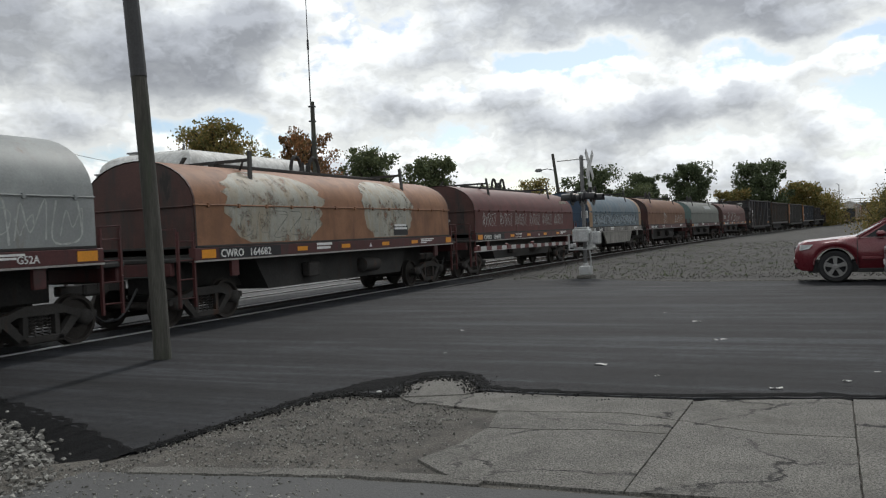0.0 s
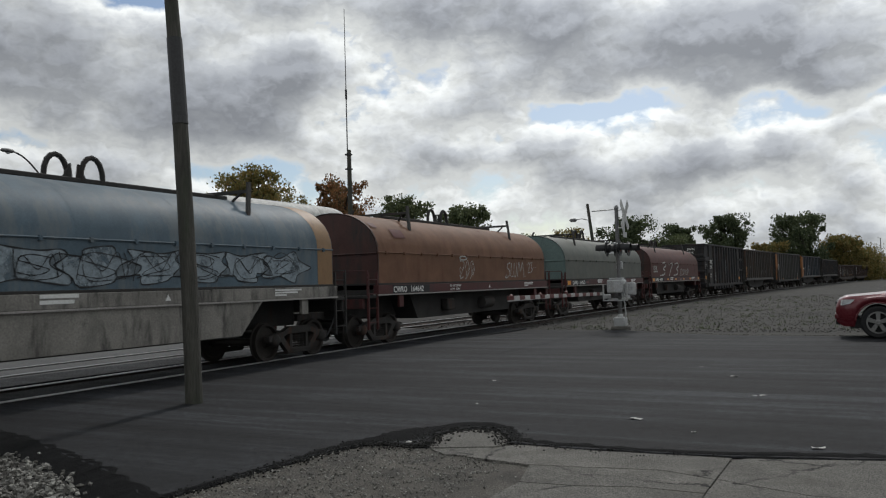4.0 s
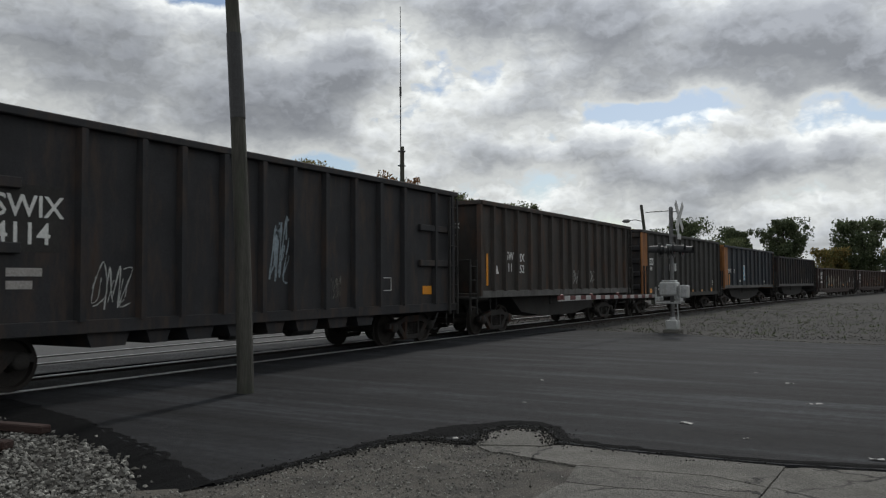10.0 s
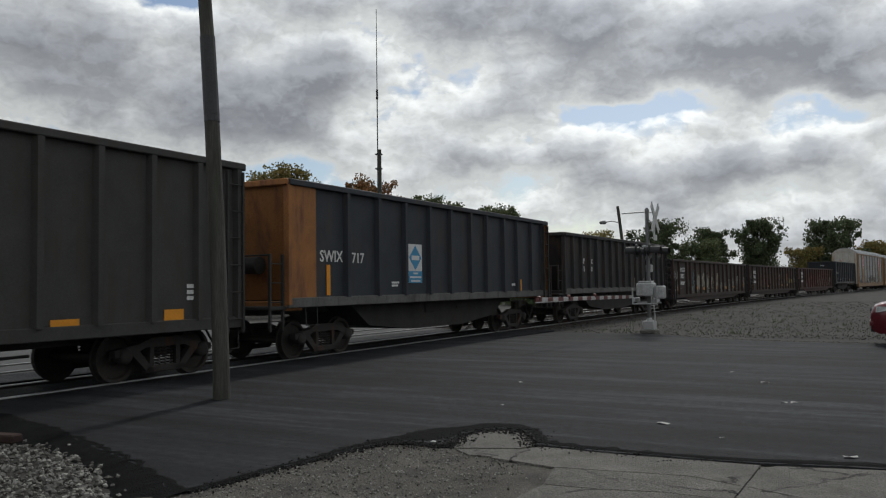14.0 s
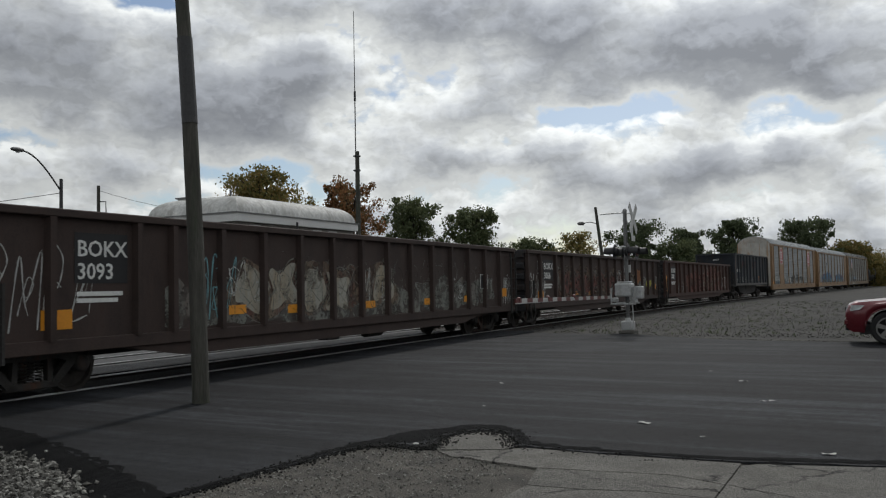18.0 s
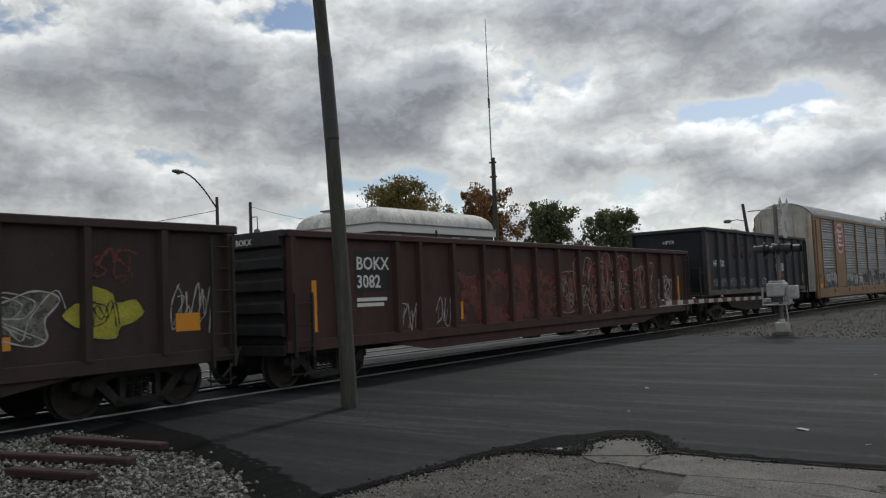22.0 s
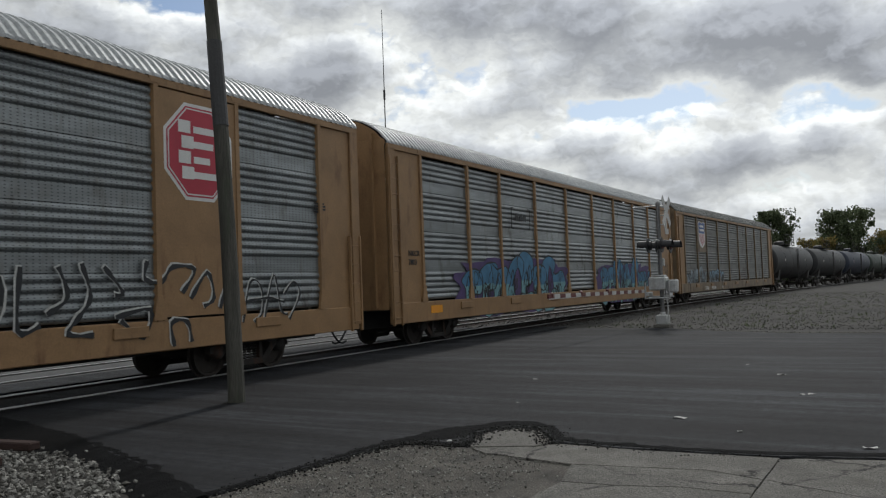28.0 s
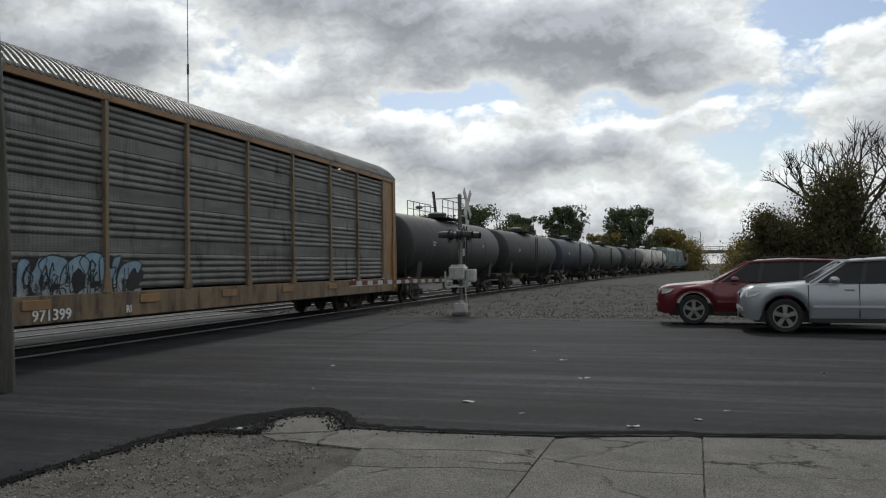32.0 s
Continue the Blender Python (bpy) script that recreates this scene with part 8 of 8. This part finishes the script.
c = place(gondola("black high gondola with leaning ends and a grey lower ledge", 14.6, 1.34, 3.85, "gon_navy", [-5.93, -4.84, -3.58, -2.3, -0.97, 0.55, 1.94, 3.56, 5.0, 6.2], ledge="gon_ledge", slope=0.8, sill_deep=True), 248.2, 262.8)
part("corner_panel", Geo().box(1.522, 1.58, -7.28, -6.93, 1.36, 3.68, 0.01), "rust_pale", c, "pale rusted corner strip")
lettering("HP", 0.36, "decal", c, Matrix.Translation((1.53, -6.4, 2.33)) @ SIDE)
lettering("TX", 0.36, "decal", c, Matrix.Translation((1.53, -5.62, 2.33)) @ SIDE)
lettering("HPTX", 0.2, "decal", c, Matrix.Translation((-0.2, -7.25, 3.3)) @ ENDFACE)
for k, y in enumerate((-6.5, -5.6, -4.5, -3.35, -2.2, -0.25, 0.65, 3.7, 5.2)):
    tag(c, 1.53, y, y + 0.75, 1.5, 1.85, 3, 100 + k, "spray_white" if k < 6 else "spray_grey", 0.02)
for k, ch in enumerate("RESULTS"):
    if k < 6:
        lettering(ch, 0.86, "faded_red", c, Matrix.Translation((1.53, -4.05 + k * 1.05, 2.72)) @ SIDE, 0.8, "faded_letter", "faded red letter")
plates(c, 1.53, [(3.1, 1.75, 0.09, 0.55), (6.7, 1.8, 0.09, 0.5)], "reflector")

# covered autoracks
bays = [-9.27, -7.14, -4.38, -1.5, 1.36, 4.07, 6.87, 9.3]
c = place(autorack("covered autorack with tan end, red octagonal sign and graffiti", "rack_tan", "rack_white", "galv", [-9.13, -7.05, -4.2, -1.4, 1.5, 4.5, 7.5, 9.45], "rack_tan", z1=5.26), 264.87, 291.77)
XA = 1.572
for yc, hy in ((-8.09, 0.98), (8.48, 0.92)):
    part("sign_bay", Geo().box(1.55, XA + 0.02, yc - hy, yc + hy, 1.2, 5.1), "rack_tan", c, "tan steel bay behind the sign")
    zc = 4.08
    for r, m, o in ((0.86, "sign_white", 0.024), (0.8, "sign_red", 0.029), (0.77, "sign_white", 0.033), (0.745, "sign_red", 0.037)):
        octo = [(yc + r * math.cos(a) * 1.03, zc + r * math.sin(a) * 1.08) for a in np.linspace(math.pi / 8, 2 * math.pi + math.pi / 8, 9)[:-1]]
        sgn = part("sign", Geo().prism(octo, "x", XA + o - 0.004, XA + o), m, c, "red octagonal emblem with white rim" if r > 0.85 else "")
    for k in range(4):
        part("emblem_bar", Geo().box(XA + 0.038, XA + 0.042, yc - 0.5 + 0.07 * (k % 2), yc - 0.22 + 0.07 * (k % 2), zc + 0.32 - k * 0.27, zc + 0.54 - k * 0.27).box(XA + 0.038, XA + 0.042, yc - 0.15, yc + 0.42 - 0.09 * (k % 3), zc + 0.34 - k * 0.27, zc + 0.46 - k * 0.27), "sign_white", c)
wildstyle(c, XA, -11.3, -3.2, 0.8, 2.0, 9, 120, None, "spray_pale", "spray_white", "spray_dark", 0.035)
wildstyle(c, XA, -2.8, 4.6, 0.66, 2.05, 7, 121, None, "spray_grey", "spray_dark", "spray_white", 0.022)
edged(c, XA + 0.03, (((5.0, 2.05), (4.95, 1.15), (5.3, 1.2)), ((5.4, 1.35), (5.75, 1.6), (5.6, 2.05)), ((6.0, 2.1), (6.15, 1.6), (5.95, 1.3), (5.75, 1.05), (6.2, 1.0)), ((6.4, 2.05), (6.75, 1.65), (6.6, 1.6)),
                     ((6.6, 1.25), (7.3, 1.35), (7.15, 0.9), (6.7, 1.2)), ((7.25, 2.15), (7.2, 1.85), (7.55, 1.8), (7.8, 2.05), (8.3, 2.0), (8.0, 1.6)), ((8.2, 1.5), (8.6, 1.95), (8.75, 1.5), (8.5, 1.35)),
                     ((7.8, 0.7), (7.75, 1.1), (8.1, 1.1), (8.2, 0.75)), ((8.9, 1.3), (9.2, 1.9), (9.4, 1.3), (9.1, 1.2))), 0.05)
edged(c, XA + 0.03, (((9.5, 1.0), (9.7, 1.75), (10.0, 1.7), (10.05, 1.2), (9.8, 1.0)), ((10.1, 1.05), (10.4, 1.9), (10.6, 1.2), (10.8, 1.1)), ((10.7, 1.5), (11.0, 1.75), (11.2, 1.5), (10.85, 1.0)), ((9.6, 1.4), (10.2, 1.45), (10.7, 1.35))), 0.03)
bars(c, XA, -12.7, 1.9, (0.3, 0.35, 0.3), 0.05, "decal_black"), bars(c, XA, 11.8, 3.4, (0.35, 0.4, 0.4, 0.3), 0.04, "spray_dark")
part("label_plate", Geo().box(XA, XA + 0.008, -12.6, -12.2, 1.2, 1.42), "reflector", c)

c = place(autorack("covered autorack with tan posts and a blue and purple mural", "rack_tan", "rack_tan", "galv", bays, "rack_tan", 11.1), 293.2, 320.1)
em = Geo()
for sy in (-1, 1):
    em.box(XA, XA + 0.004, -5.6 + sy * 0.72 - 0.03, -5.6 + sy * 0.72 + 0.03, 3.3, 4.0)
    for z in (3.3, 3.96):
        em.box(XA, XA + 0.004, min(-5.6 + sy * 0.72, -5.6 + sy * 0.55), max(-5.6 + sy * 0.72, -5.6 + sy * 0.55), z, z + 0.04)
for k in range(3):
    em.box(XA, XA + 0.004, -6.02 + k * 0.3, -5.79 + k * 0.3, 3.58, 3.78)
part("emblem", em, "spray_dark", c, "black bracketed emblem")
wildstyle(c, XA, -9.6, -2.0, 0.66, 2.3, 8, 130, "spray_purple", "spray_teal", "spray_blue", "spray_dark", 0.03)
wildstyle(c, XA, 2.1, 9.0, 0.62, 2.15, 8, 132, "spray_purple", "spray_teal", "spray_blue", "spray_dark", 0.03)
tag(c, XA + 0.01, 11.7, 12.5, 1.4, 2.3, 2, 134, "spray_dark", 0.035)
lettering("NKCR", 0.2, "decal_black", c, Matrix.Translation((XA, -12.6, 2.35)) @ SIDE), lettering("7803", 0.2, "decal_black", c, Matrix.Translation((XA, -12.6, 2.12)) @ SIDE)
part("label_plate", Geo().box(XA + 0.02, XA + 0.028, -11.6, -11.0, 0.84, 1.04), "reflector", c)

c = place(autorack("covered autorack with tan ends and a blue striped shield", "rack_tan_dirty", "rack_tan_dirty", "galv_dirty", bays, "rack_tan", roof_mat="galv_dirty", sill="rack_tan_dirty"), 321.3, 348.2)
yc, zc = -8.2, 4.05
part("sign_bay", Geo().box(XA - 0.02, XA + 0.01, yc - 1.02, yc + 1.0, 2.97, 4.8), "rack_tan_dirty", c, "tan sign board")
shield = [(-0.75, 0.62), (-0.45, 0.74), (0, 0.62), (0.45, 0.74), (0.75, 0.62), (0.66, 0.2), (0.72, -0.35), (0.5, -0.66), (0, -0.86), (-0.5, -0.66), (-0.72, -0.35), (-0.66, 0.2)]
sh = part("shield", Geo().prism([(yc + u, zc + v) for u, v in shield], "x", XA + 0.012, XA + 0.018), "sign_white", c, "white and blue shield emblem")
part("shield_field", Geo().prism([(yc + u * 0.93, zc + v * 0.95) for u, v in shield[:6]] + [(yc + 0.6, zc + 0.02), (yc - 0.6, zc + 0.02), (yc - 0.61, zc + 0.19)], "x", XA + 0.02, XA + 0.024), "sign_blue", sh)
for k in range(5):
    u = -0.46 + k * 0.23
    part("shield_stripe", Geo().box(XA + 0.02, XA + 0.024, yc + u - 0.05, yc + u + 0.05, zc - 0.72 + abs(u) * 0.45, zc - 0.02), "sign_red", sh)
part("emblem_bar", Geo().box(XA + 0.025, XA + 0.028, yc - 0.42, yc + 0.42, zc + 0.38, zc + 0.5).box(XA + 0.025, XA + 0.028, yc - 0.46, yc + 0.46, zc + 0.15, zc + 0.28), "sign_white", sh)
wildstyle(c, XA, -11.7, -7.6, 1.0, 1.95, 5, 140, None, "spray_pale", None, "spray_dark", 0.022)
wildstyle(c, XA, -6.7, -3.4, 0.98, 1.85, 6, 142, "spray_dark", "spray_pale", "spray_sky", "spray_dark", 0.02)
tag(c, XA + 0.01, 1.9, 4.6, 1.0, 1.98, 5, 143, "spray_red", 0.022)
lettering("971399", 0.29, "decal", c, Matrix.Translation((XA + 0.03, -6.4, 0.7)) @ SIDE, 1.15)
lettering("TTGX", 0.29, "decal", c, Matrix.Translation((XA + 0.03, -8.0, 0.7)) @ SIDE, 1.15)
lettering("RI", 0.22, "decal", c, Matrix.Translation((XA + 0.03, -3.8, 0.72)) @ SIDE)

# tank cars and hoppers behind
s = 349.6
for i, (ln, r, mat, label) in enumerate(((17.0, 1.52, "tank_black", "glossy black tank car with a railed top platform"), (17.0, 1.5, "tank_black", "dusty black tank car with a railed top platform"), (16.6, 1.48, "tank_navy", "dark navy tank car with a railed top platform"),
                                         (16.4, 1.42, "tank_green", "dark green tank car with a railed top platform"), (16.2, 1.4, "tank_black", "black tank car with a railed top platform"), (11.0, 1.45, "tank_white", "dirty white tank car"), (11.2, 1.45, "tank_white", "dirty white tank car"))):
    place(tank_car(label, ln, r, mat, i < 6), s + 0.6, s + 0.6 + ln)
    s += ln + 1.75
for i in range(3):
    place(hopper_car("pale grey covered hopper wagon", 14.5, "hopper_grey"), s, s + 14.5)
    s += 15.6

# ---- waiting cars ----
def suv(name, label, at, paint, L_=4.85, Wd=1.93, Ht=1.76, hood=1.08, wheel_r=0.385, wheel_x=(0.93, 3.85), roof=(1.72, 3.1, 4.55), rail=True, seed=0):
    """A sport utility vehicle; x runs back from its nose, y to its right side, z up."""
    c = thing(name, label, "car", at)
    n = 64
    xs = np.linspace(0, L_, n)
    hw = Wd / 2

    def top(x):          # shoulder line: hood, belt, tail
        return float(np.interp(x, [0, 0.05, 0.25, 0.9, 1.55, L_ - 0.6, L_ - 0.05, L_], [0.78, 0.92, hood - 0.05, hood, hood + 0.05, hood + 0.08, hood + 0.06, 0.9]))

    def bottom(x):
        z = float(np.interp(x, [0, 0.12, 0.5, L_ - 0.5, L_], [0.42, 0.3, 0.28, 0.3, 0.42]))
        for wx in wheel_x:
            d = abs(x - wx)
            R_ = wheel_r + 0.09
            if d < R_:
                z = max(z, wheel_r + math.sqrt(R_ * R_ - d * d) * 0.98)
        return z

    def wid(x):
        return hw * float(np.interp(x, [0, 0.15, 0.6, 2.2, L_ - 0.5, L_], [0.74, 0.88, 0.97, 1.0, 0.97, 0.86]))

    rows = []
    for x in xs:
        b, t, w = bottom(x), top(x), wid(x)
        m = (b + t) / 2
        half = [(w * 0.93, b), (w * 0.985, b + (t - b) * 0.25), (w, m), (w * 0.99, b + (t - b) * 0.75), (w * 0.95, t - 0.04), (w * 0.88, t + 0.015), (w * 0.5, t + 0.045), (0.0, t + 0.055)]
        rows.append([(x, -y, z) for y, z in half] + [(x, y, z) for y, z in half[-2::-1]])
    g = Geo().grid(rows)
    g.add(rows[0], [tuple(range(len(rows[0])))]).add(rows[-1], [tuple(range(len(rows[-1])))])
    part("body", g, paint, c, "painted body shell", smooth=35)
    # cabin
    r0, r1, r2 = roof
    zt, zb = Ht - 0.04, hood + 0.06
    cab = []
    for x, z in ((1.40, zb - 0.02), (r0, zt - 0.10), (r0 + 0.25, zt - 0.03), (r1, zt), (r2, zt - 0.06), (r2 + 0.12, zt - 0.16), (L_ - 0.12, zb)):
        k = (z - zb) / (zt - zb)
        w = hw * (0.94 - 0.20 * max(0, k))
        cab.append([(x, -w, z - 0.03), (x, -w * 0.93, z), (x, 0, z + 0.03), (x, w * 0.93, z), (x, w, z - 0.03)])
    roofg = Geo().grid(cab[1:6])
    part("roof", roofg, paint, c, "painted roof", smooth=40)
    W0, W1 = hw * 0.95, hw * 0.755
    for sy in (-1, 1):
        zl, zh = zb - 0.01, zt - 0.09
        pil = [(1.55, zl), (r0 + 0.0, zh), (r2 + 0.05, zh - 0.02), (L_ - 0.2, zl)]
        gl = Geo().add([(x, sy * (W0 - (W0 - W1) * (z - zl) / (zh - zl)), z) for x, z in pil], [(0, 1, 2, 3)])
        part("side_glass", gl, "pane", c, "dark tinted side windows")
        o = 0.008

        def pillar(xa, za, xb, zb_, w, tone):
            ya, yb = sy * (W0 - (W0 - W1) * (za - zl) / (zh - zl) + o), sy * (W0 - (W0 - W1) * (zb_ - zl) / (zh - zl) + o)
            part("pillar", Geo().add([(xa - w, ya, za), (xa + w, ya, za), (xb + w, yb, zb_), (xb - w, yb, zb_)], [(0, 1, 2, 3)]), tone, c)

        pillar(1.55, zl, r0, zh, 0.05, paint)
        pillar(2.52, zl, 2.62, zh, 0.045, "trim_black")
        pillar(3.5, zl, 3.55, zh, 0.045, "trim_black")
        pillar(L_ - 0.42, zl, r2 - 0.12, zh, 0.14, paint)
        part("roof_side", Geo().path([(1.45, sy * (W0 + 0.005), zl), (r0, sy * (W1 + 0.02), zh + 0.02), (r0 + 0.5, sy * (W1 + 0.015), zt - 0.045), (r1, sy * (W1 + 0.012), zt - 0.03), (r2, sy * (W1 + 0.01), zt - 0.08), (L_ - 0.2, sy * W0, zl)], 0.032, 6), paint, c, smooth=40)
        if rail:
            part("roof_rail", Geo().path([(r0 + 0.35, sy * W1 * 0.92, zt), (r0 + 0.5, sy * W1 * 0.92, zt + 0.06), (r2 - 0.2, sy * W1 * 0.92, zt + 0.04), (r2, sy * W1 * 0.92, zt - 0.04)], 0.018), "trim_black", c)
        part("mirror", Geo().lathe([(0.03, -0.02), (0.085, 0.02), (0.095, 0.12), (0.05, 0.18)], 12, "x").moved(Matrix.Translation((1.85, sy * (hw + 0.1), zb + 0.06)) @ Matrix.Diagonal((1, 1.25, 0.85, 1))), paint, c, "wing mirror", smooth=40)
        for dx in (2.25, 3.3):
            part("door_handle", Geo().box(dx - 0.1, dx + 0.1, min(sy * (hw - 0.01), sy * (hw + 0.03)), max(sy * (hw - 0.01), sy * (hw + 0.03)), zb - 0.17, zb - 0.13, 0.01), paint, c)
        for dx in (1.42, 2.45, 3.42):
            part("door_gap", Geo().box(dx - 0.006, dx + 0.006, min(sy * (hw - 0.04), sy * (hw + 0.003)), max(sy * (hw - 0.04), sy * (hw + 0.003)), 0.36, zb - 0.04), "trim_black", c)
        part("side_moulding", Geo().box(1.5, 3.4, min(sy * hw * 0.98, sy * (hw + 0.015)), max(sy * hw * 0.98, sy * (hw + 0.015)), 0.56, 0.62, 0.006), paint, c)
        part("rocker", Geo().box(1.42, 3.38, min(sy * hw * 0.9, sy * hw * 0.97), max(sy * hw * 0.9, sy * hw * 0.97), 0.24, 0.34, 0.01), "trim_black", c)
        hl = Geo().add([(0.06, sy * hw * 0.40, 0.80), (0.03, sy * hw * 0.42, 0.92), (0.20, sy * hw * 0.9, 0.95), (0.46, sy * (hw * 0.965), 0.95), (0.36, sy * (hw * 0.965), 0.85), (0.16, sy * hw * 0.9, 0.81)], [(0, 1, 2, 3, 4, 5)])
        part("headlight", hl.moved(Matrix.Translation((-0.025, sy * 0.018, 0))), "lens", c, "clear headlamp")
        part("fog_lamp", Geo().lathe([(0.06, -0.02), (0.05, 0.03)], 12, "x", (0.03, sy * hw * 0.62, 0.5)), "lens", c)
        part("tail_lamp", Geo().box(L_ - 0.1, L_ + 0.01, min(sy * hw * 0.7, sy * hw * 0.9), max(sy * hw * 0.7, sy * hw * 0.9), 0.85, 1.1, 0.02), "gate_red", c)
        for wx in wheel_x:
            part("arch_trim", Geo().path([(wx + (wheel_r + 0.1) * math.cos(a), sy * (hw * 0.985), wheel_r + (wheel_r + 0.1) * 0.98 * math.sin(a)) for a in np.linspace(0.1, math.pi - 0.1, 12)], 0.016, 6), paint if seed else "trim_black", c, smooth=40)
            w = part("wheel", Geo().lathe([(0.02, -0.09), (0.1, -0.08), (0.1, 0.08)], 12, "y"), "trim_black", c, at=pose(wx, sy * (hw - 0.13), wheel_r, 0, 0, 0 if sy > 0 else 180))
            part("tyre", Geo().lathe([(wheel_r * 0.64, 0.02), (wheel_r * 0.68, 0.115), (wheel_r * 0.9, 0.125), (wheel_r, 0.08), (wheel_r, -0.1), (wheel_r * 0.66, -0.11)], 36, "y"), "tyre", w, smooth=40)
            rim = Geo().grid([[(q * math.cos(a), d, q * math.sin(a)) for q, d in ((wheel_r * 0.69, 0.06), (wheel_r * 0.69, 0.112), (wheel_r * 0.61, 0.112), (wheel_r * 0.59, 0.05))] for a in np.linspace(0, 2 * math.pi, 33)])
            for k in range(5):
                sp = Geo().prism([(-0.035, 0.02), (0.035, 0.02), (0.055, wheel_r * 0.63), (-0.055, wheel_r * 0.63)], "y", 0.06, 0.105).moved(pose(0, 0, 0, 0, 72 * k, 0))
                rim.add(sp.v, sp.f)
            rim.lathe([(0.075, 0.05), (0.075, 0.115), (0.04, 0.125)], 16, "y")
            part("rim", rim, "rim", w, "five-spoke alloy rim")
    part("windscreen", Geo().add([(1.38, -W0 * 0.9, zb), (1.38, W0 * 0.9, zb), (r0 + 0.02, W1 * 0.93, zt - 0.08), (r0 + 0.02, -W1 * 0.93, zt - 0.08)], [(0, 1, 2, 3)]), "pane", c, "dark windscreen")
    part("rear_glass", Geo().add([(L_ - 0.1, -W0 * 0.88, zb), (L_ - 0.1, W0 * 0.88, zb), (r2 + 0.14, W1 * 0.9, zt - 0.14), (r2 + 0.14, -W1 * 0.9, zt - 0.14)], [(0, 1, 2, 3)]), "pane", c)
    gr = part("grille", Geo().box(-0.015, 0.05, -hw * 0.42, hw * 0.42, 0.72, 0.90, 0.02), "trim_black", c, "dark grille")
    for k in range(7):
        part("slot", Geo().box(-0.022, 0.0, -0.36 + k * 0.11, -0.30 + k * 0.11, 0.74, 0.88, 0.005), "chrome", gr)
    part("bumper", Geo().box(-0.03, 0.16, -hw * 0.78, hw * 0.78, 0.44, 0.62, 0.05), paint, c)
    part("lower_grille", Geo().box(-0.02, 0.1, -hw * 0.5, hw * 0.5, 0.32, 0.44, 0.02), "trim_black", c)
    part("underbody", Geo().box(0.3, L_ - 0.3, -hw * 0.8, hw * 0.8, 0.24, 0.5), "trim_black", c)
    part("plate", Geo().box(-0.04, -0.03, -0.15, 0.15, 0.5, 0.6), "sign_white", c)
    return c


# both face the railway (towards -x)
suv("car", "dark red sport utility vehicle waiting at the lowered gate", pose(-0.9, 23.35, 0, 0, 0, 0), "car_red", 5.1, 1.92, 1.72, 1.05, 0.39, (0.92, 3.95), (2.3, 3.3, 4.75), True, 1)
suv("car", "silver sport utility vehicle waiting at the lowered gate", pose(1.05, 20.9, 0, 0, 0, 0), "car_silver", 4.82, 1.94, 1.70, 1.07, 0.385, (0.93, 3.85), (2.2, 3.1, 4.4), True, 0)

# ---- what moves ----
SPEED, SAG = 9.8926, -0.005687


def gone(t):
    """How far the train has run by t seconds."""
    return SPEED * t + SAG * t * (32.0 - t)


def on_track(s, half):
    a, b = s - half, s + half
    xa, xb = track_x(a), track_x(b)
    return pose((xa + xb) / 2, s, 0.018, 0, 0, -math.degrees(math.atan2(xb - xa, b - a)))


def motions():
    for car, s0, ln in TRAIN:
        walk(car, [(t, on_track(s0 - gone(t), ln * 0.36)) for t in (0, 1, 2, 4, 6, 8, 10, 12, 14, 16, 18, 20, 22, 24, 26, 28, 30, 31, 32)])
    cars = {car: (s0, ln) for car, s0, ln in TRAIN}
    for ws, car, y in WHEELSETS:
        s0, ln = cars[car]
        # the wheels turn while they roll past; far off nothing shows of it
        ta, tb = max(0.0, (s0 + y - 55.0) / 9.8), min(32.0, (s0 + y + 9.0) / 9.8)
        if tb <= 0.1 or ta >= 31.9:
            continue
        n = max(2, int((tb - ta) / 0.06) + 1)
        rows = [(0.0, pose(0, y, 0.42))] if ta > 0 else []
        for k in range(n + 1):
            t = ta + (tb - ta) * k / n
            rows.append((t, pose(0, y, 0.42, math.degrees((gone(t) - gone(ta)) / 0.42) % 360, 0, 0)))
        if tb < 32:
            rows.append((32.0, rows[-1][1]))
        walk(ws, rows)


motions()
